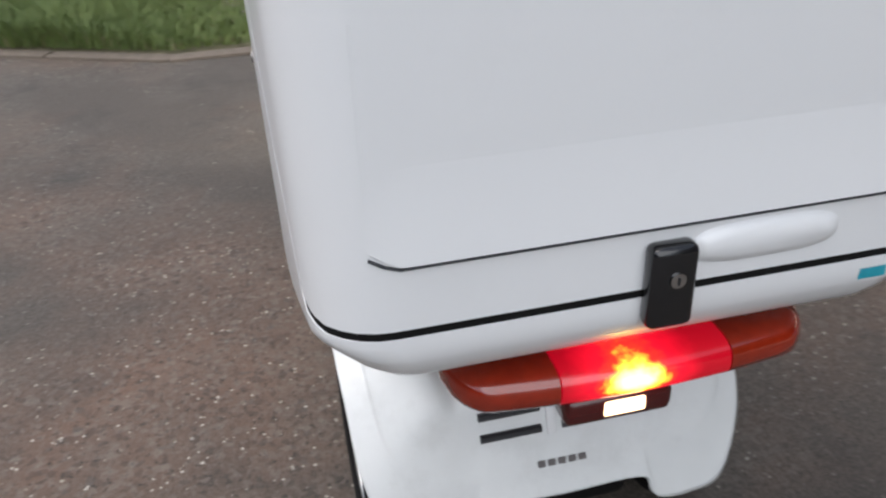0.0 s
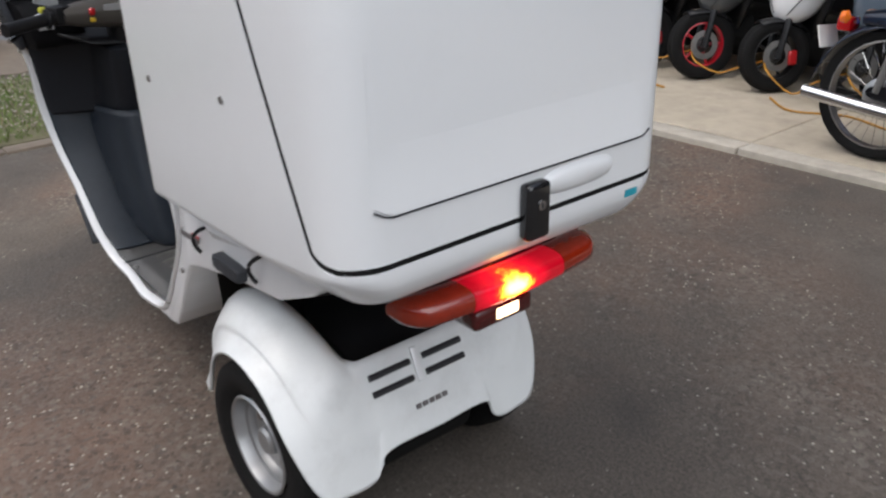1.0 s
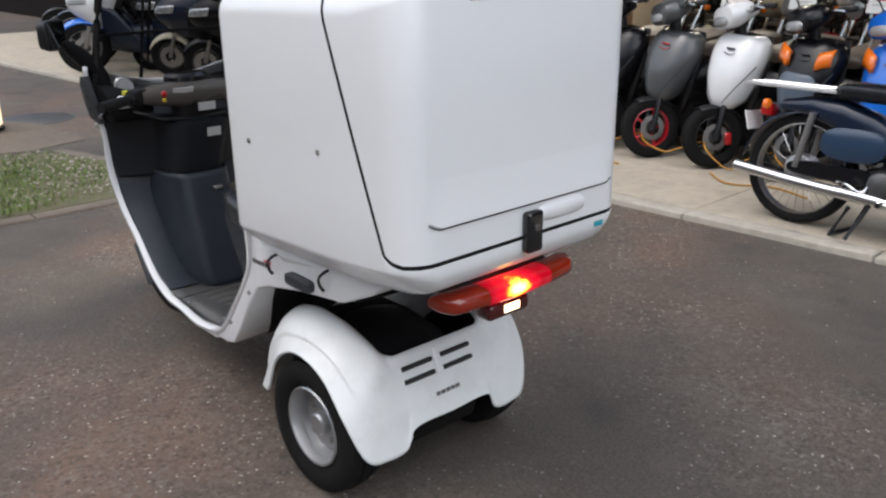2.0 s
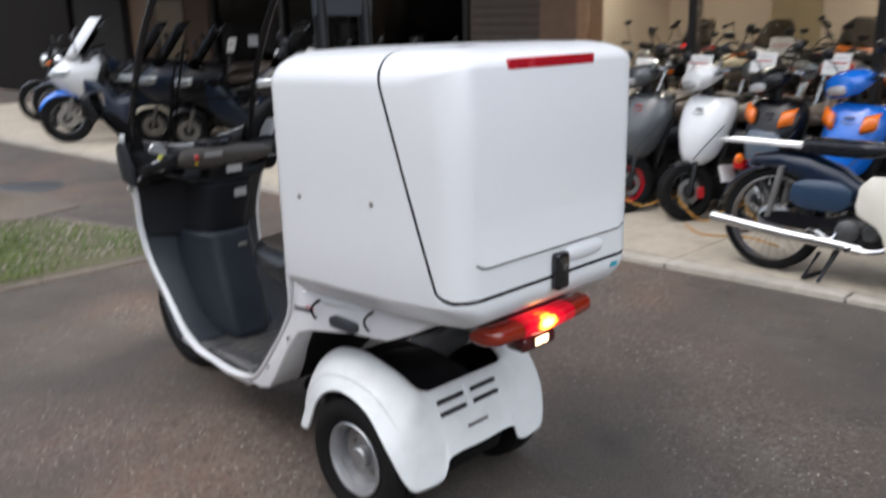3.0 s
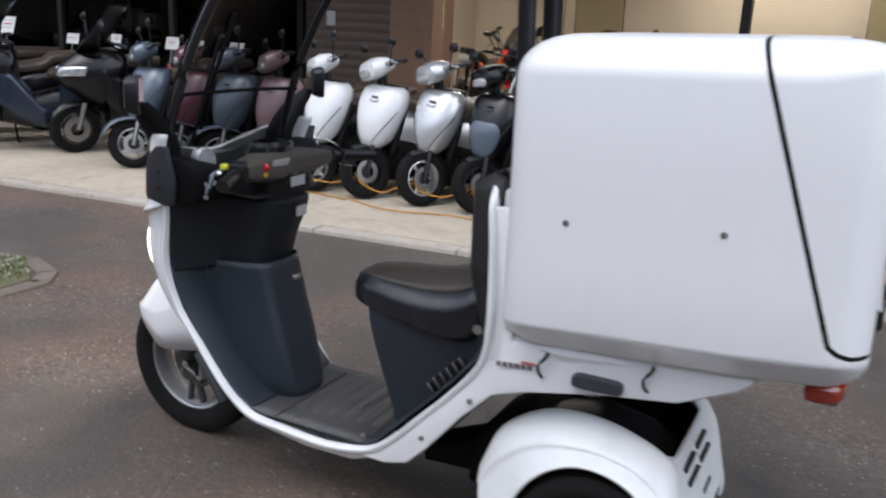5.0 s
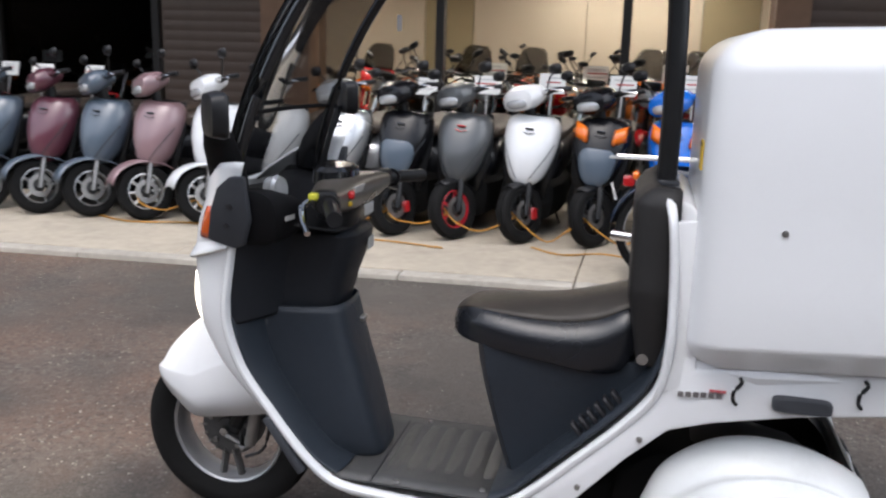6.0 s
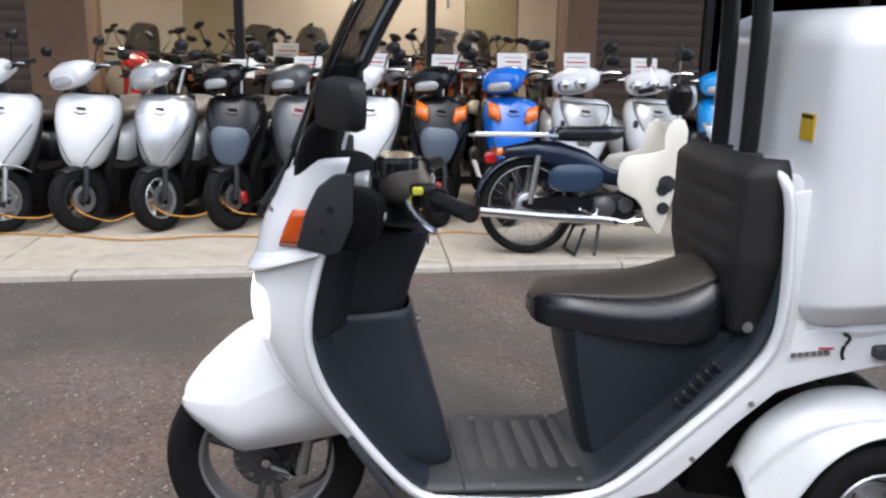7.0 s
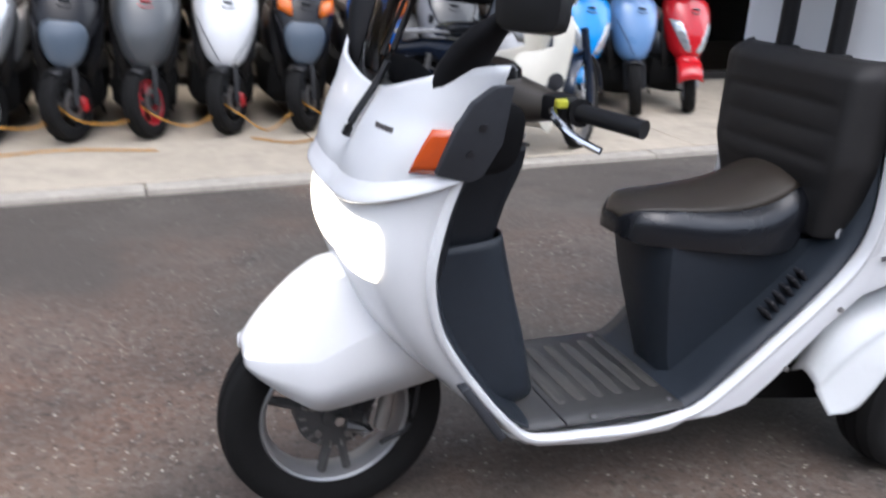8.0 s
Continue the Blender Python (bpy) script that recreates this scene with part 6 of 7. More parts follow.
    rb = [(0.58, 0.30, 0.10, 0.10), (0.62, 0.42, 0.13, 0.16), (0.80, 0.52, 0.155, 0.17), (1.05, 0.56, 0.155, 0.14), (1.30, 0.62, 0.13, 0.11), (1.50, 0.68, 0.07, 0.05)]
    part("rear_body", loft([ring(0, yy, zz, w, h, 16, 3, "xz") for yy, zz, w, h in catmull(rb, 10)], True, True), tail or P_BLACK, s)
    # black block stands in for the shade between the parked bikes
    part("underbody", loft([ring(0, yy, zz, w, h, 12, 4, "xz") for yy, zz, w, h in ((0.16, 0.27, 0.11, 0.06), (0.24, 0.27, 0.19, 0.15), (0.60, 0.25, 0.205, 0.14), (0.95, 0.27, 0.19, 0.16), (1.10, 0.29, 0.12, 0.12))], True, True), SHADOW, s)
    sk = [(0.60, 0.700, 0.075, 0.030), (0.64, 0.715, 0.120, 0.045), (0.85, 0.725, 0.140, 0.050), (1.05, 0.745, 0.145, 0.052), (1.28, 0.765, 0.120, 0.045), (1.36, 0.765, 0.07, 0.025)]
    part("seat", loft([ring(0, yy, zz, w, h, 16, 3, "xz") for yy, zz, w, h in catmull(sk, 10)], True, True), seat_mat, s, "vinyl seat")
    wheel(s, (0, 1.22, 0.205), 0.205, 0.048, 0.130, rim_mat, 5)
    part("engine", loft([ring(0.02, yy, zz, 0.11, h, 12, 3, "xz") for yy, zz, h in ((0.72, 0.27, 0.06), (0.9, 0.27, 0.10), (1.15, 0.24, 0.09), (1.28, 0.24, 0.05))], True, True), ENGINE, s)
    part("silencer", tube([(-0.12, 0.95, 0.22), (-0.135, 1.15, 0.25), (-0.135, 1.45, 0.30)], 0.048, 10), BLACK, s)
    part("side_stand", tube([(0.08, 0.75, 0.25), (0.17, 0.78, 0.0 + 0.01)], 0.010, 6), BLACK, s)
    part("tail_light", rbox(0, 1.49, 0.68, 0.10, 0.05, 0.05, 0.012, 2), REDLENS, s)
    # the upper works of these small scooters sit low over the wheel
    for ob in s.children_recursive:
        for v in ob.data.vertices:
            v.co.z -= 0.032 * min(1.0, max(0.0, (v.co.z - 0.36) / 0.12))
    return s


def motorcycle(x, y, body, label, steer=-18, rz=0, lean=5, r=0.30, faired=False, second=None, screen=None, front=None, name="motorcycle", group="motorcycles by the shop", flash=None):
    m = thing(name, label, "motorcycle", group, at=pose(x, y, 0.034, 0, lean, rz))
    piv = (0, 0.22, 0.6)
    vr = random.Random(int(x * 100) + int(y * 10))
    mz, mx, mw, mt = vr.uniform(-0.09, 0.07), vr.uniform(-0.05, 0.05), vr.uniform(0.55, 1.0), vr.uniform(-40, 40)
    st = turner(steer, piv)
    fw = wheel(m, (0, 0, r), r, 0.055, r * 0.70, STEEL, 5, st)
    part("brake_disc", st(lathe([(0.07, 0.06), (0.14, 0.06), (0.14, 0.065), (0.07, 0.065)], (0, 0, r), "x", 24)), STEEL, fw)
    for k in (-1, 1):
        part("fork_leg", st(tube([(k * 0.09, 0.0, r), (k * 0.09, 0.12, 0.60), (k * 0.09, 0.24, 0.94)], 0.024, 8)), CHROME if "inside" in group else BLACK, m)
        part("mirror", st(spin(loft([ring(k * (0.33 + mx), 0.27 + o, 1.235 + mz, w * mw, h * mw, 14, 2.8, "xz") for o, w, h in ((-0.03, 0.035, 0.020), (-0.01, 0.062, 0.032), (0.0, 0.066, 0.035))], True, True), radians(mt), "Y", (k * (0.33 + mx), 0.27, 1.235 + mz))), BLACK, m, "black mirror")
        part("mirror_stem", st(tube([(k * 0.20, 0.28, 1.02), (k * 0.27, 0.27, 1.12), (k * (0.33 + mx), 0.265, 1.22 + mz)], 0.007, 6)), BLACK, m)
        part("grip", st(tube([(k * 0.22, 0.29, 1.015), (k * 0.36, 0.34, 1.01)], 0.017, 8)), BLACK, m)
        part("indicator", st(loft([ring(k * 0.20, 0.17 + o, 0.86, w, w, 10, 2, "xz") for o, w in ((-0.03, 0.014), (-0.015, 0.028), (0.02, 0.024))], True, True)), ORANGE_LENS, m, "orange indicator")
    part("handlebar", st(tube(catmull([(-0.36, 0.34, 1.01), (-0.20, 0.28, 1.02), (-0.08, 0.25, 0.96), (0.08, 0.25, 0.96), (0.20, 0.28, 1.02), (0.36, 0.34, 1.01)], 16), 0.011, 6)), CHROME, m)
    arch = []
    for k in range(9):
        a = radians(40 + 110 * k / 8)
        arch.append([(u * 0.065, -math.cos(a) * (r + 0.022), r + math.sin(a) * (r + 0.022) - 0.025 * abs(u) ** 2) for u in (-1, -0.6, 0, 0.6, 1)])
    part("front_fender", st(loft(arch)), front or body, m, solid=0.006)
    if faired:
        fr = [(0.00, 0.87, 0.05, 0.03), (0.05, 0.90, 0.13, 0.075), (0.14, 0.93, 0.185, 0.105), (0.26, 0.94, 0.215, 0.115), (0.38, 0.90, 0.215, 0.105), (0.50, 0.86, 0.18, 0.07)]
        lf = [(0.16, 0.66, 0.10, 0.10), (0.24, 0.64, 0.19, 0.20), (0.40, 0.58, 0.215, 0.24), (0.62, 0.50, 0.21, 0.22), (0.80, 0.44, 0.17, 0.14)]
        part("lower_fairing", loft([ring(0, yy, zz, w, h, 18, 3.4, "xz") for yy, zz, w, h in catmull(lf, 10)], True, True), body, m)
        part("fairing", loft([ring(0, yy, zz, w, h, 20, 3.6, "xz") for yy, zz, w, h in catmull(fr, 12)], True, True), second or body, m, "front fairing")
        for k in (-1, 1):
            part("side_panel", loft([[(k * (0.205 + 0.016 * math.sin(math.pi * t)), yy + 0.30 * t, zz - 0.10 * t) for t in np.linspace(0, 1, 6)] for yy, zz in ((0.16, 0.86), (0.20, 0.80), (0.27, 0.72), (0.38, 0.63))]), flash or P_WHITE if second == P_WHITE else flash or P_BLACK, m, solid=0.012)
            part("lamp_glass", loft([[(k * (0.03 + 0.13 * t), 0.035 + 0.11 * t ** 2, zz + 0.045 * t) for t in np.linspace(0, 1, 6)] for zz in (0.90, 0.93, 0.955)]), NOSELENS, m, solid=0.008)
        part("headlight", loft([ring(0, yy, 0.86, w, h, 16, 2.6, "xz") for yy, w, h in ((0.10, 0.15, 0.070), (0.045, 0.12, 0.055), (0.03, 0.08, 0.03))], True, True), CLEARLENS, m)
        part("screen", loft([[(u * w, yy + 0.10 * abs(u) ** 2, z) for u in np.linspace(-1, 1, 9)] for z, w, yy in ((1.03, 0.20, 0.10), (1.15, 0.19, 0.16), (1.28, 0.15, 0.24), (1.33, 0.09, 0.29))]), screen or SMOKE, m, solid=0.004)
    else:
        part("headlight", st(lathe([(0.0, -0.06), (0.06, -0.055), (0.085, -0.035), (0.09, 0.0), (0.075, 0.06), (0.03, 0.10)], (0, 0.13, 0.885), "y", 24, False)), CHROME, m, "round chrome headlight")
        part("headlight_lens", st(lathe([(0.0, -0.066), (0.05, -0.062), (0.078, -0.045)], (0, 0.128, 0.885), "y", 24, False)), CLEARLENS, m)
        part("meters", st(rbox(0, 0.20, 1.00, 0.19, 0.06, 0.08, 0.02, 2)), BLACK, m)
    tk = [(0.34, 0.86, 0.07, 0.05), (0.40, 0.87, 0.13, 0.10), (0.55, 0.87, 0.155, 0.125), (0.75, 0.83, 0.13, 0.11), (0.86, 0.79, 0.09, 0.07)]
    part("tank", loft([ring(0, yy, zz, w, h, 16, 2.6, "xz") for yy, zz, w, h in catmull(tk, 10)], True, True), body, m, "fuel tank")
    sk = [(0.82, 0.775, 0.09, 0.035), (0.95, 0.775, 0.135, 0.045), (1.20, 0.795, 0.14, 0.05), (1.42, 0.83, 0.11, 0.045), (1.58, 0.86, 0.05, 0.02)]
    part("seat", loft([ring(0, yy, zz, w, h, 16, 3, "xz") for yy, zz, w, h in catmull(sk, 10)], True, True), VINYL, m)
    part("tail", loft([ring(0, yy, zz, w, h, 14, 3, "xz") for yy, zz, w, h in ((0.95, 0.70, 0.10, 0.05), (1.3, 0.74, 0.11, 0.055), (1.66, 0.83, 0.05, 0.03))], True, True), body, m)
    eng = rbox(0, 0.62, 0.46, 0.34, 0.36, 0.30, 0.05, 3)
    eng_ob = part("engine", eng, ENGINE, m)
    for k in range(4):
        part("fin", rbox(0, 0.52, 0.50 + 0.035 * k, 0.40, 0.22, 0.010), ENGINE, eng_ob)
    part("frame", tube(catmull([(0, 0.28, 0.86), (0, 0.36, 0.5), (0, 0.5, 0.26), (0, 0.9, 0.28), (0, 1.1, 0.6), (0, 1.4, 0.72)], 16), 0.03, 8), BLACK, m)
    wheel(m, (0, 1.38, r), r, 0.07, r * 0.68, STEEL, 5)
    part("silencer", tube([(-0.14, 0.55, 0.24), (-0.17, 1.0, 0.24), (-0.19, 1.55, 0.36)], 0.050, 12), CHROME, m)
    part("side_stand", tube([(0.10, 0.72, 0.26), (0.22, 0.74, -0.01)], 0.011, 6), BLACK, m)
    return m


def maxi_scooter(x, y, body, label, nose, fender=None, glass=None, flank=None, r=0.23, rz=-30, steer=0, lean=5):
    """A long step-through tourer: pointed nose with twin lamps, tall screen, stepped seat."""
    m = thing("maxi_scooter", label, "scooter", "large scooters by the show room", at=pose(x, y, 0.034, 0, lean, rz))
    st = turner(steer, (0, 0.2, 0.6))
    fw = wheel(m, (0, 0, r), r, 0.058, r * 0.64, ENGINE, 5, st)
    part("brake_disc", st(lathe([(0.06, 0.060), (0.12, 0.060), (0.12, 0.065), (0.06, 0.065)], (0, 0, r), "x", 24)), STEEL, fw)
    for k in (-1, 1):
        part("fork_leg", st(tube([(k * 0.085, 0.0, r), (k * 0.085, 0.07, r + 0.24)], 0.022, 8)), STEEL, m)
    arch = [[(u * 0.075, -math.cos(a) * (r + 0.03), r + math.sin(a) * (r + 0.03) - 0.05 * abs(u) ** 2.2) for u in (-1, -0.7, -0.3, 0, 0.3, 0.7, 1)] for a in np.radians(np.linspace(28, 150, 12))]
    part("front_fender", st(loft(arch)), fender or body, m, solid=0.007)
    zo = r - 0.23
    rows = []
    for z, w, yf, ye in catmull([(0.44, 0.07, 0.14, 0.24), (0.52, 0.15, 0.03, 0.30), (0.62, 0.200, -0.09, 0.36), (0.72, 0.225, -0.14, 0.40), (0.80, 0.225, -0.10, 0.43), (0.88, 0.195, 0.00, 0.45), (0.95, 0.13, 0.10, 0.42)], 16):
        rows.append([(q[1], q[0], z + zo) for q in bow(ye, yf, w, z, 20, 1.75)])
    front = part("nose_fairing", loft(rows), nose, m, "pointed nose fairing", 30, solid=0.01)
    for k in (-1, 1):
        lens = []
        for z, w, yf, ye in catmull([(0.70, 0.222, -0.135, 0.395), (0.74, 0.226, -0.13, 0.41), (0.785, 0.226, -0.11, 0.425)], 4):
            lens.append([(q[1], q[0], z + zo + 0.03 * j / 8) for j, q in enumerate(bow(ye, yf, w, z, 8, 1.75, *((8, 52) if k > 0 else (-8, -52)), 0.008))] if k > 0 else
                        [(q[1], q[0], z + zo + 0.03 * (8 - j) / 8) for j, q in enumerate(bow(ye, yf, w, z, 8, 1.75, -52, -8, 0.008))])
        part("headlight", loft(lens), NOSELENS, front, "clear slanted headlight", solid=0.006)
        part("mirror", spin(loft([ring(k * 0.36, 0.20 + o, 1.20 + zo, w, h, 14, 2.8, "xz") for o, w, h in ((-0.03, 0.04, 0.022), (-0.01, 0.075, 0.04), (0.0, 0.080, 0.044))], True, True), radians(14 * k), "Y", (k * 0.36, 0.2, 1.2 + zo)), BLACK, m, "black mirror")
        part("mirror_stem", tube([(k * 0.20, 0.20, 1.0 + zo), (k * 0.27, 0.19, 1.12 + zo), (k * 0.33, 0.20, 1.18 + zo)], 0.009, 6), BLACK, m)
        part("grip", tube([(k * 0.20, 0.36, 1.02 + zo), (k * 0.35, 0.42, 1.01 + zo)], 0.018, 8), BLACK, m)
        part("lever", tube([(k * 0.20, 0.32, 1.02 + zo), (k * 0.33, 0.36, 1.00 + zo)], 0.007, 6), CHROME, m)
        flank_rows = [[(k * (w + 0.012 * math.sin(math.pi * t)), yy, z0 + (z1 - z0) * t) for t in np.linspace(0, 1, 6)] for yy, w, z0, z1 in ((0.24, 0.205, 0.50, 0.80), (0.40, 0.225, 0.34, 0.74), (0.62, 0.225, 0.24, 0.44), (0.86, 0.225, 0.22, 0.36))]
        part("flank", loft(flank_rows), flank or body, m, "side fairing", solid=0.02)
        part("tail_panel", loft([[(k * (w + 0.014 * math.sin(math.pi * t)), yy, z0 + (z1 - z0) * t) for t in np.linspace(0, 1, 6)] for yy, w, z0, z1 in ((0.78, 0.19, 0.40, 0.62), (1.05, 0.205, 0.42, 0.68), (1.40, 0.19, 0.54, 0.74), (1.78, 0.10, 0.70, 0.80))]), flank or body, m, "tail fairing", solid=0.02)
    part("screen", loft([[(u * w, yy + 0.13 * abs(u) ** 2, z + zo) for u in np.linspace(-1, 1, 9)] for z, w, yy in ((0.92, 0.18, 0.04), (1.05, 0.195, 0.13), (1.20, 0.18, 0.24), (1.33, 0.13, 0.33), (1.38, 0.07, 0.37))]), glass or SMOKE, m, "tall curved screen", solid=0.006)
    part("inner_panel", loft([ring(0, yy, z + zo, w, h, 14, 3, "xz") for yy, z, w, h in ((0.24, 0.86, 0.17, 0.10), (0.38, 0.80, 0.19, 0.16), (0.46, 0.74, 0.17, 0.16))], True, True), BLACK, m)
    part("handlebar", tube(catmull([(-0.34, 0.41, 1.01 + zo), (-0.16, 0.34, 1.02 + zo), (0.16, 0.34, 1.02 + zo), (0.34, 0.41, 1.01 + zo)], 10), 0.014, 6), BLACK, m)
    part("floor_tunnel", loft([ring(0, yy, zz, w, h, 14, 3.4, "xz") for yy, zz, w, h in ((0.30, 0.44, 0.16, 0.18), (0.50, 0.36, 0.20, 0.14), (0.80, 0.40, 0.18, 0.18), (1.10, 0.50, 0.18, 0.16), (1.50, 0.62, 0.13, 0.09))], True, True), body, m)
    sk = [(0.70, 0.690, 0.08, 0.035), (0.78, 0.715, 0.14, 0.050), (1.00, 0.725, 0.165, 0.055), (1.16, 0.755, 0.165, 0.060), (1.24, 0.815, 0.155, 0.060), (1.50, 0.830, 0.15, 0.055), (1.70, 0.845, 0.09, 0.035)]
    part("seat", loft([ring(0, yy, zz, w, h, 18, 3, "xz") for yy, zz, w, h in catmull(sk, 16)], True, True), BROWNSEAT, m, "long stepped vinyl seat")
    part("tail_light", rbox(0, 1.80, 0.77, 0.16, 0.06, 0.05, 0.015, 2), REDLENS, m)
    wheel(m, (0, 1.50, r), r, 0.065, r * 0.62, ENGINE, 5)
    part("engine", loft([ring(0.03, yy, 0.30, 0.13, h, 14, 3, "xz") for yy, h in ((0.95, 0.07), (1.10, 0.12), (1.40, 0.10), (1.55, 0.06))], True, True), ENGINE, m)
    part("silencer", tube([(-0.16, 1.05, 0.24), (-0.19, 1.30, 0.28), (-0.20, 1.72, 0.40)], 0.060, 14), STEEL, m)
    part("side_stand", tube([(0.12, 0.85, 0.26), (0.23, 0.88, 0.0)], 0.011, 6), BLACK, m)
    return m


def row_y(x):
    """The row of front wheels runs along the kerb."""
    return 3.60 + 0.07 * (x + 1.0)


scooter(-4.50, row_y(-4.50), P_STEEL, "steel-blue motor scooter with black wheels, parked in the row", fender=P_STEEL, steer=-34)
scooter(-4.04, row_y(-4.04), P_PLUM, "dark plum motor scooter parked in the row", fender=P_STEEL, steer=-34)
scooter(-3.62, row_y(-3.62), P_STEEL, "slate-grey motor scooter parked in the row", fender=P_STEEL, steer=-34)
scooter(-3.20, row_y(-3.20), P_MAUVE, "dusty mauve motor scooter with a painted fender", fender=P_MAUVE, steer=-36, rim_mat=ALLOY, spokes=8)
scooter(-2.75, row_y(-2.75), P_WHITE, "white motor scooter with a white fender and alloy wheels", fender=P_WHITE, steer=-36, rim_mat=ALLOY, spokes=8)
scooter(-2.28, row_y(-2.28), P_WHITE, "white motor scooter with black fender, chained to its neighbour", steer=-32, rim_mat=BLACK, tail=P_WHITE, wide=1.06)
scooter(-1.81, row_y(-1.81), P_SILVER, "silver-white motor scooter with alloy front wheel", steer=-30, tail=P_SILVER, rim_mat=ALLOY, spokes=6)
scooter(-1.37, row_y(-1.37), P_BLACK, "black motor scooter with a pale blue-grey apron panel", accent=P_STEEL, caliper=REDP, rim_mat=BLACK)
scooter(-0.95, row_y(-0.95), P_GREY, "dark grey motor scooter with a red front rim", rim_mat=REDRIM, face=REDP)
scooter(-0.49, row_y(-0.49), P_WHITE, "white motor scooter with black wheels and a red brake caliper", caliper=REDP, rim_mat=BLACK)
scooter(-0.02, row_y(-0.02), P_BLACK, "black motor scooter with orange indicators and a grey apron panel", blinkers=True, accent=P_STEEL, rim_mat=BLACK)
scooter(0.47, row_y(0.47), P_BLUE, "blue motor scooter with orange indicators", blinkers=True, rim_mat=BLACK)
scooter(0.98, row_y(0.98), P_WHITE, "large white motor scooter with silver lamp and mirrors", wide=1.12, accent=P_WHITE, style="vee", tail=P_WHITE)
scooter(1.50, row_y(1.50), P_WHITE, "white motor scooter with dark trim", wide=1.08, accent=P_BLACK, style="vee", tail=P_WHITE)
scooter(2.06, row_y(2.06), P_LBLUE, "bright blue motor scooter with large clear nose lamps", style="nose", wide=1.1, fender=P_LBLUE)
scooter(2.50, row_y(2.50), P_SLATE, "slate-blue motor scooter with a pointed nose", fender=None)
scooter(3.00, row_y(3.00), P_RED, "red motor scooter with a silver nose lamp", fender=P_RED, style="nose")

maxi_scooter(-8.04, 2.47, P_NAVY, "white and blue touring motorcycle with a pale tall screen", nose=P_WHITE, fender=P_BLUE, glass=P_WHITE, r=0.30, rz=-26, steer=8)
maxi_scooter(-7.66, 3.12, P_BLACK, "black maxi scooter with a dark nose", nose=P_BLACK, rz=-30, steer=4)
maxi_scooter(-6.96, 3.03, P_BLACK, "black maxi scooter with smoked screen and a cream front fender", nose=P_NAVY, fender=P_CREAM, rz=-34, steer=-6)
maxi_scooter(-6.25, 3.08, P_BLACK, "long black maxi scooter with navy side panels", nose=P_BLACK, flank=P_NAVY, rz=-36, steer=4)
maxi_scooter(-5.50, 3.62, P_BLACK, "black maxi scooter standing in the dark", nose=P_BLACK, rz=-30, steer=10)
maxi_scooter(-8.95, 2.95, P_BLACK, "black touring motorcycle with a dark fairing", nose=P_GREY, r=0.29, rz=-26, steer=6)
motorcycle(-9.75, 3.00, P_NAVY, "dark blue motorcycle parked in the shade", rz=-24, steer=-12)
motorcycle(-10.50, 3.10, P_BLACK, "black motorcycle at the end of the row", rz=-24, steer=4)

inside_paints = [P_BLACK, P_CREAM, P_BLACK, P_RED, P_ORANGE, P_RED, P_BLACK, P_WHITE, P_NAVY, P_GREY]
for i in range(8):
    motorcycle(-2.25 + i * 0.50, 5.85 + 0.08 * (i % 2), inside_paints[i % 10], "used motorcycle in the shop window row", steer=-14 + 5 * (i % 4), rz=-6 + 3 * (i % 3), group="motorcycles inside the shop")
for i in range(8):
    motorcycle(-3.6 + i * 0.62, 7.75 + 0.1 * (i % 3), inside_paints[(i * 3 + 2) % 10], "used motorcycle deep inside the shop", steer=10 - 6 * (i % 4), rz=5 - 4 * (i % 3), faired=i % 3 == 1, group="motorcycles inside the shop")
crowd_paints = [P_CREAM, P_ORANGE, P_WHITE, P_RED, P_SILVER, P_BLACK, P_ORANGE, P_CREAM, P_NAVY]
for i in range(9):
    motorcycle(-2.55 + i * 0.46, 6.72 + 0.10 * (i % 3), crowd_paints[i], "used motorcycle in the crowded second row of the shop", steer=16 - 9 * (i % 4), rz=4 - 3 * (i % 4), faired=i % 4 == 2, group="motorcycles inside the shop")
for i, xx in enumerate((-8.6, -7.4, -6.6, -5.2, -4.6)):
    motorcycle(xx, 5.95, P_BLACK if i % 2 else P_GREY, "black motorcycle in the dark show room", rz=5, group="motorcycles inside the shop")

for cx, cy, cz, w, h in ((-1.34, 4.41, 0.96, 0.18, 0.13), (-0.87, 4.45, 0.98, 0.20, 0.14), (-0.39, 4.50, 1.00, 0.20, 0.15), (0.13, 4.50, 1.00, 0.20, 0.15), (0.63, 4.45, 1.02, 0.22, 0.15),
                         (1.13, 4.48, 1.02, 0.20, 0.16), (1.66, 4.50, 1.00, 0.20, 0.15), (-1.20, 6.60, 1.02, 0.24, 0.17), (-0.20, 6.60, 1.02, 0.24, 0.17), (0.55, 6.65, 1.04, 0.24, 0.18),
                         (-7.55, 4.05, 1.02, 0.20, 0.13), (-6.95, 4.10, 1.05, 0.24, 0.17), (-6.30, 4.35, 0.98, 0.17, 0.10), (-5.70, 4.35, 1.00, 0.18, 0.10), (-5.15, 4.55, 0.98, 0.18, 0.12), (-4.54, 4.19, 0.98, 0.20, 0.12), (-4.09, 4.23, 0.98, 0.19, 0.12), (-6.20, 6.50, 1.05, 0.22, 0.13), (-5.00, 6.60, 1.12, 0.18, 0.13)):
    price_card(cx, cy, cz, w, h, -14)


# ---- the step-through motorbike standing along the kerb ----
underbone = thing("step_through_motorbike", "dark blue step-through motorbike with cream leg shield, parked on the apron", "motorbike", at=pose(0.48, 2.90, 0.034, 0, 0, 0.0) @ pose(0, 0, 0, -6, 0, 0))
W = 1.13


def along(b):
    """Turns a mesh that faces -y so that it faces +x."""
    return spin(b, radians(90), "Z", (0, 0, 0))


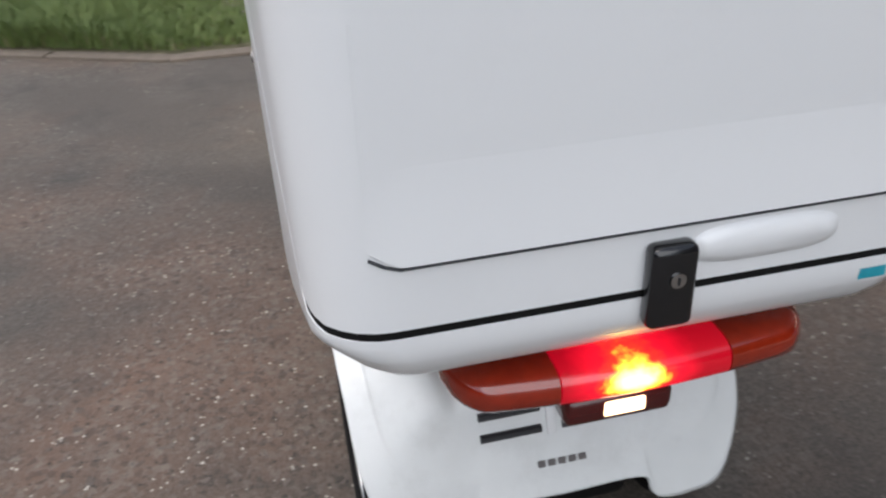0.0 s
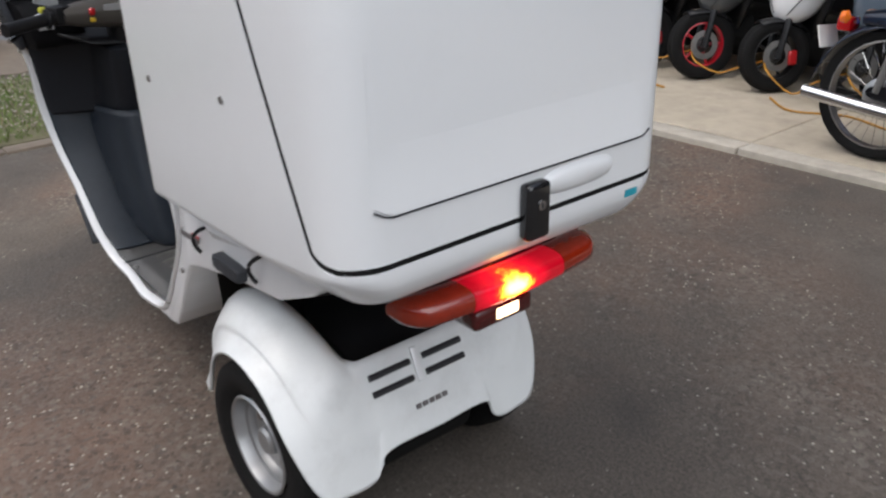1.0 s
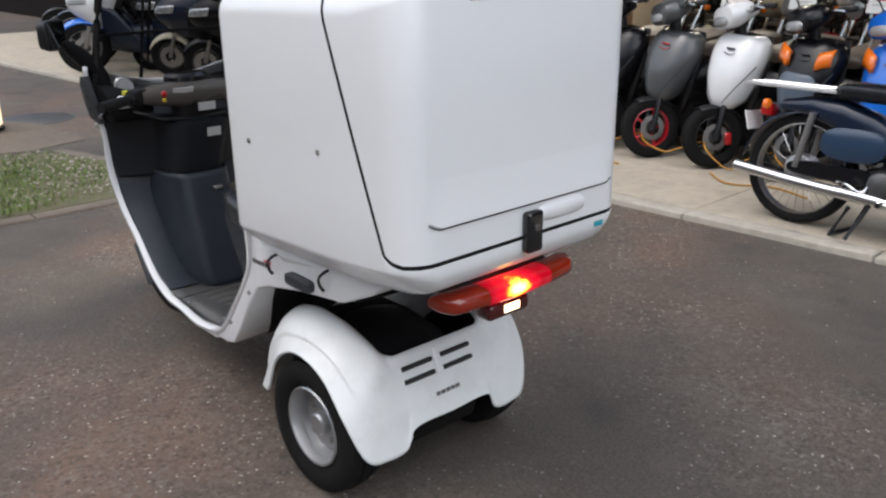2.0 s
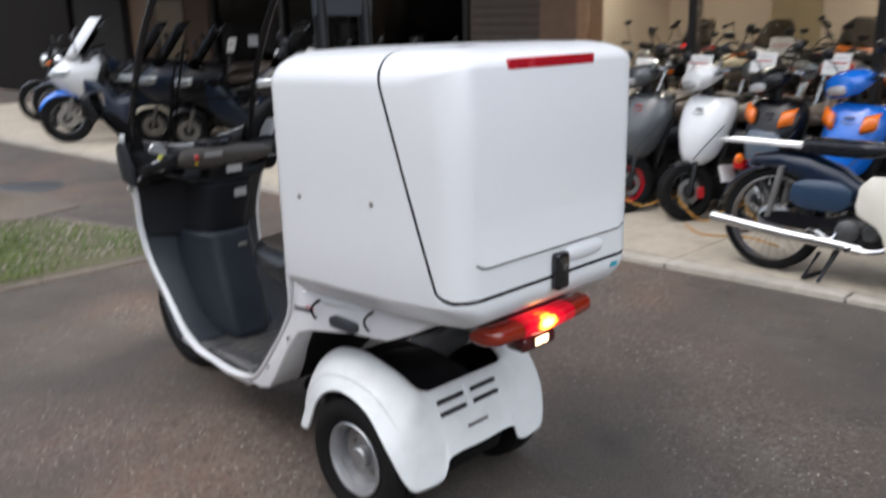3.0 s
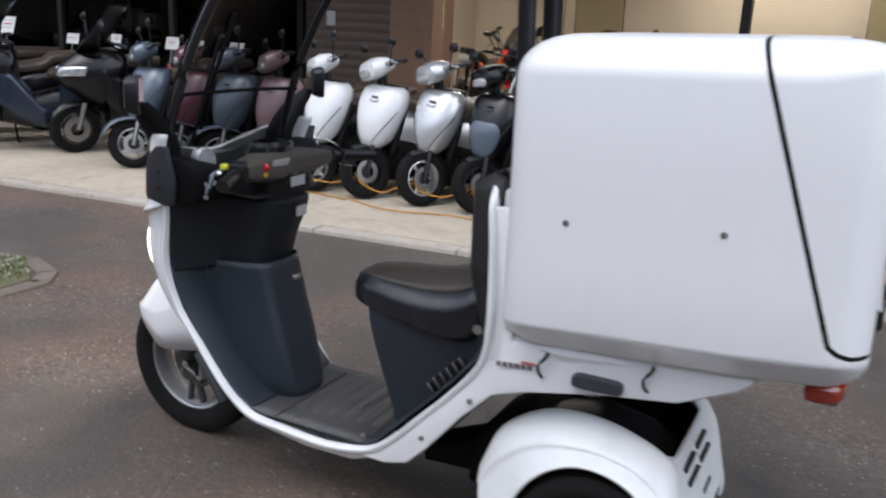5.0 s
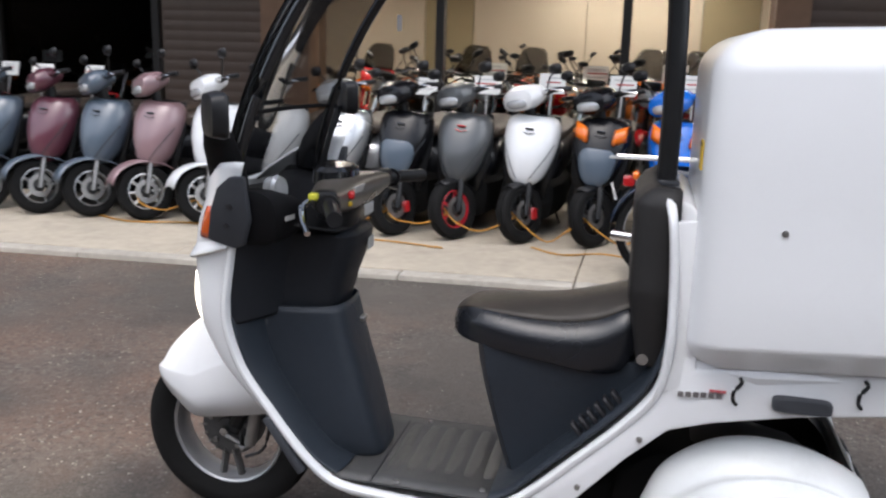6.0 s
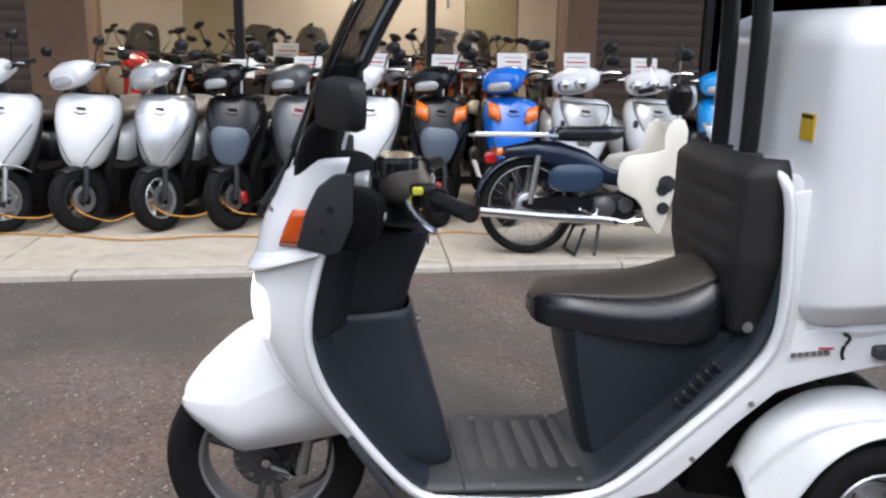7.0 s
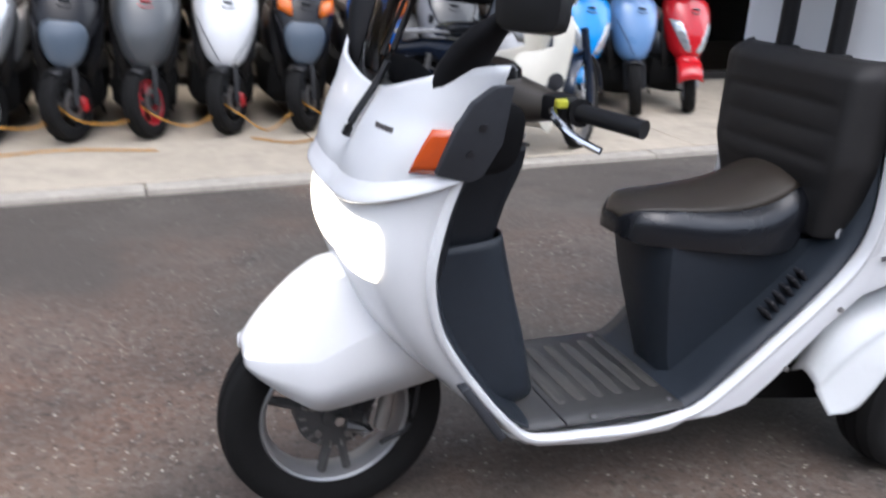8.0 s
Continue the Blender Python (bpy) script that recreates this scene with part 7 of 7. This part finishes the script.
wheel(underbone, (0, 0, 0.285), 0.285, 0.036, 0.236, STEEL, turn=along, wire=True, drum=0.075)
steer_c = (W - 0.12, 0, 0.6)


def underbone_front(b):
    bmesh.ops.translate(b, verts=b.verts, vec=(0, -W, 0))
    spin(b, radians(90), "Z", (0, 0, 0))
    return spin(b, radians(42), "Z", steer_c)


wheel(underbone, (0, 0, 0.285), 0.285, 0.034, 0.236, STEEL, turn=underbone_front, wire=True, drum=0.07)


def fender_arc(cx, r, w, a0, a1, n=14):
    return loft([[(cx + r * math.cos(radians(a)), u * w, 0.285 + r * math.sin(radians(a)) - 0.03 * abs(u) ** 2) for u in (-1, -0.7, -0.3, 0, 0.3, 0.7, 1)] for a in np.linspace(a0, a1, n)])


part("rear_fender", fender_arc(0, 0.318, 0.060, 22, 172), P_NAVY, underbone, "dark blue rear fender", solid=0.005)
part("front_fender", spin(fender_arc(W, 0.312, 0.052, 10, 165), radians(42), "Z", steer_c), P_NAVY, underbone, solid=0.005)
part("frame_body", loft([ring(x, 0, z, w, h, 16, 3) for x, z, w, h in ((-0.14, 0.60, 0.06, 0.03), (0.02, 0.61, 0.080, 0.055), (0.18, 0.58, 0.085, 0.080), (0.34, 0.53, 0.070, 0.080), (0.48, 0.46, 0.050, 0.05), (0.66, 0.43, 0.042, 0.042), (0.82, 0.55, 0.04, 0.05), (0.90, 0.74, 0.04, 0.06))], True, True), P_NAVY, underbone, "dark blue pressed frame")
P_COVER = paint("side_cover_paint", (0.020, 0.042, 0.080), 0.25)
for sgn in (-1, 1):
    part("side_cover", loft([ring(0.27, sgn * (0.085 + o), 0.45, w, h, 18, 2.8, "xz") for o, w, h in ((-0.02, 0.165, 0.085), (0.012, 0.16, 0.08), (0.022, 0.12, 0.055))], True, True), P_COVER, underbone, "blue side cover")
    part("shock", tube([(0.0, sgn * 0.085, 0.30), (0.045, sgn * 0.085, 0.58)], 0.017, 10), STEEL, underbone)
    part("fork_leg", spin(tube([(W, sgn * 0.06, 0.285), (W - 0.06, sgn * 0.06, 0.50), (W - 0.14, sgn * 0.05, 0.72)], 0.026, 8), radians(42), "Z", steer_c), P_NAVY, underbone)
    side = [(0.485, 0.43), (0.50, 0.385), (0.60, 0.335), (0.635, 0.29), (0.655, 0.23), (0.725, 0.135), (0.750, 0.135), (0.80, 0.29), (0.845, 0.46), (0.885, 0.63), (0.892, 0.73), (0.870, 0.79), (0.832, 0.80), (0.778, 0.77), (0.750, 0.70), (0.755, 0.62), (0.67, 0.60), (0.545, 0.585), (0.495, 0.53)]
    part("leg_shield", prism(side, sgn * 0.178, sgn * 0.192, 0.006, 2), P_SHIELD, underbone, "cream plastic leg shield with two holes")
    part("shield_front", loft([[(x0 - 0.012 + 0.05 * t, sgn * 0.186 * (1 - t ** 1.5), z) for t in np.linspace(0, 1, 6)] for x0, z in ((0.755, 0.14), (0.80, 0.29), (0.845, 0.46), (0.885, 0.63), (0.892, 0.73), (0.870, 0.79))]), P_SHIELD, underbone, solid=0.006)
    for x, z, rr in ((0.775, 0.425, 0.050), (0.750, 0.392, 0.036), (0.758, 0.285, 0.036)):
        part("shield_hole", lathe([(0.0, 0.0), (rr, 0.0), (rr, 0.012), (0.0, 0.012)], (x, sgn * 0.1945 - 0.006, z), "y", 18, False), INK, underbone)
    part("grip", tube([(0.82, sgn * 0.20, 0.985), (0.765, sgn * 0.33, 0.97)], 0.017, 8), BLACK, underbone)
    part("mirror", loft([ring(0.80, sgn * 0.26 + 0, 1.16, w, w, 14, 2) for w in (0.02, 0.045)] + [ring(0.792, sgn * 0.26, 1.16, 0.045, 0.045, 14, 2)], True, True), BLACK, underbone)
    part("mirror_stem", tube([(0.82, sgn * 0.20, 0.99), (0.81, sgn * 0.23, 1.08), (0.802, sgn * 0.26, 1.14)], 0.006, 6), CHROME, underbone)
    part("rear_indicator", lathe([(0.0, -0.03), (0.024, -0.022), (0.028, 0.0), (0.0, 0.02)], (-0.18, sgn * 0.12, 0.60), "x", 14, False), ORANGE_LENS, underbone)
part("head_unit", loft([ring(0.90, 0, z, a, b, 16, 2.6, "xy") for z, a, b in ((0.82, 0.04, 0.05), (0.90, 0.075, 0.08), (0.955, 0.075, 0.09), (0.98, 0.05, 0.07))], True, True), P_BLACK, underbone)
part("headlight", lathe([(0.0, 0.02), (0.06, 0.012), (0.075, 0.0), (0.06, -0.02)], (0.975, 0, 0.925), "x", 20, False), CLEARLENS, underbone)
part("handlebar", tube(catmull([(0.80, -0.24, 0.98), (0.87, -0.10, 0.99), (0.87, 0.10, 0.99), (0.80, 0.24, 0.98)], 10), 0.012, 6), CHROME, underbone)
part("seat", loft([ring(x, 0, z, w, h, 18, 3.2) for x, z, w, h in catmull([(0.14, 0.700, 0.10, 0.030), (0.18, 0.708, 0.125, 0.042), (0.32, 0.705, 0.13, 0.048), (0.48, 0.708, 0.11, 0.045), (0.56, 0.720, 0.07, 0.030)], 12)], True, True), VINYL, underbone, "black vinyl seat")
rack = part("rack", rbox(-0.09, 0, 0.694, 0.50, 0.22, 0.016, 0.004, 1), surf("grey_rack_paint", (0.48, 0.48, 0.47), 0.4, 0.3), underbone, "pale grey luggage rack")
for k in range(4):
    part("rack_bar", tube([(-0.30, -0.09 + 0.06 * k, 0.707), (0.10, -0.09 + 0.06 * k, 0.707)], 0.006, 6), CHROME, rack)
part("tail_light", rbox(-0.225, 0, 0.565, 0.07, 0.10, 0.07, 0.018, 2), REDLENS, underbone, "red tail light")
part("number_plate", rbox(-0.305, 0, 0.50, 0.006, 0.17, 0.10, 0, 1, Matrix.Rotation(radians(-18), 4, "Y")), PAPER, underbone)
part("silencer", tube(catmull([(0.52, -0.10, 0.20), (0.36, -0.125, 0.215), (0.10, -0.13, 0.228), (-0.30, -0.13, 0.262)], 14), 0.030, 14), CHROME, underbone, "long chrome silencer")
part("exhaust_pipe", tube(catmull([(0.60, -0.06, 0.34), (0.64, -0.09, 0.24), (0.58, -0.10, 0.20), (0.50, -0.105, 0.202)], 10), 0.016, 8), CHROME, underbone)
eng = loft([ring(x, 0, 0.285, w, h, 16, 3) for x, w, h in ((0.34, 0.08, 0.06), (0.42, 0.115, 0.085), (0.58, 0.115, 0.085), (0.66, 0.08, 0.065))], True, True)
eng_ob = part("engine", eng, BLACK, underbone, "black engine block")
for k in range(6):
    part("fin", rbox(0.62 + 0.016 * k, 0, 0.34, 0.006, 0.15, 0.15), ENGINE, eng_ob)
part("kick_start", tube(catmull([(0.40, -0.115, 0.30), (0.37, -0.14, 0.24), (0.30, -0.16, 0.27), (0.27, -0.20, 0.28)], 10), 0.008, 6), CHROME, underbone, "chrome kick starter")
part("gear_pedal", tube([(0.46, -0.16, 0.21), (0.56, -0.17, 0.20), (0.64, -0.19, 0.22)], 0.008, 6), CHROME, underbone)
for ex, ez, er in ((0.44, 0.285, 0.060), (0.56, 0.295, 0.045)):
    part("engine_cap", lathe([(0.0, -0.018), (er * 0.8, -0.016), (er, -0.006), (er, 0.010)], (ex, -0.118, ez), "y", 22, False), ENGINE, eng_ob)
part("cylinder_head", rbox(0.60, -0.02, 0.32, 0.10, 0.17, 0.12, 0.02, 2), BLACK, eng_ob)
part("wheel_drum", lathe([(0.0, -0.05), (0.06, -0.05), (0.075, -0.042), (0.078, 0.04), (0.0, 0.045)], (0, 0, 0.285), "y", 28, False), SILVER, underbone, "silver rear brake drum")
part("chain_case", loft([ring(0.19, -0.07, 0.30, 0.24, 0.045, 18, 2.6, "xz"), ring(0.19, -0.092, 0.30, 0.235, 0.04, 18, 2.6, "xz")], True, True), P_BLACK, underbone)
part("footrest", tube([(0.48, -0.21, 0.205), (0.48, 0.21, 0.205)], 0.012, 8), BLACK, underbone)
part("side_stand", tube([(0.42, -0.08, 0.22), (0.36, -0.20, 0.012)], 0.010, 6), BLACK, underbone)
part("centre_stand", tube([(0.32, -0.12, 0.16), (0.26, -0.14, 0.01), (0.26, 0.14, 0.01), (0.32, 0.12, 0.16)], 0.012, 6), BLACK, underbone)

# ---- yellow security ropes through the front wheels ----
xs = [-3.20, -2.75, -2.28, -1.81, -1.37, -0.95, -0.49, -0.02, 0.47]
rrng = random.Random(4)
for a, b in zip(xs, xs[1:]):
    sag = rrng.uniform(0.06, 0.15)
    ly = row_y((a + b) / 2)
    pts = catmull([(a - 0.03, ly - 0.02, 0.24), (a + 0.08, ly - 0.16, 0.18), ((a + b) / 2, ly - 0.14, 0.22 - sag), (b - 0.10, ly - 0.16, 0.17), (b + 0.02, ly - 0.01, 0.22)], 14)
    tagged(mesh_object("security_rope", tube(pts, 0.0055, 6), ROPE), "yellow plastic-covered chain hanging between scooter wheels", "chain", "wheel chains")
for a, b, yy in ((-3.6, -2.3, 3.34), (-2.3, -0.9, 3.26), (-0.35, 0.35, 3.36)):
    pts = catmull([(a, yy + 0.1, 0.046), (a + (b - a) * 0.3, yy - 0.05, 0.046), (a + (b - a) * 0.65, yy + 0.06, 0.046), (b, yy - 0.02, 0.046)], 20)
    tagged(mesh_object("security_rope", tube(pts, 0.0055, 6), ROPE), "slack yellow chain lying on the concrete apron", "chain", "wheel chains")
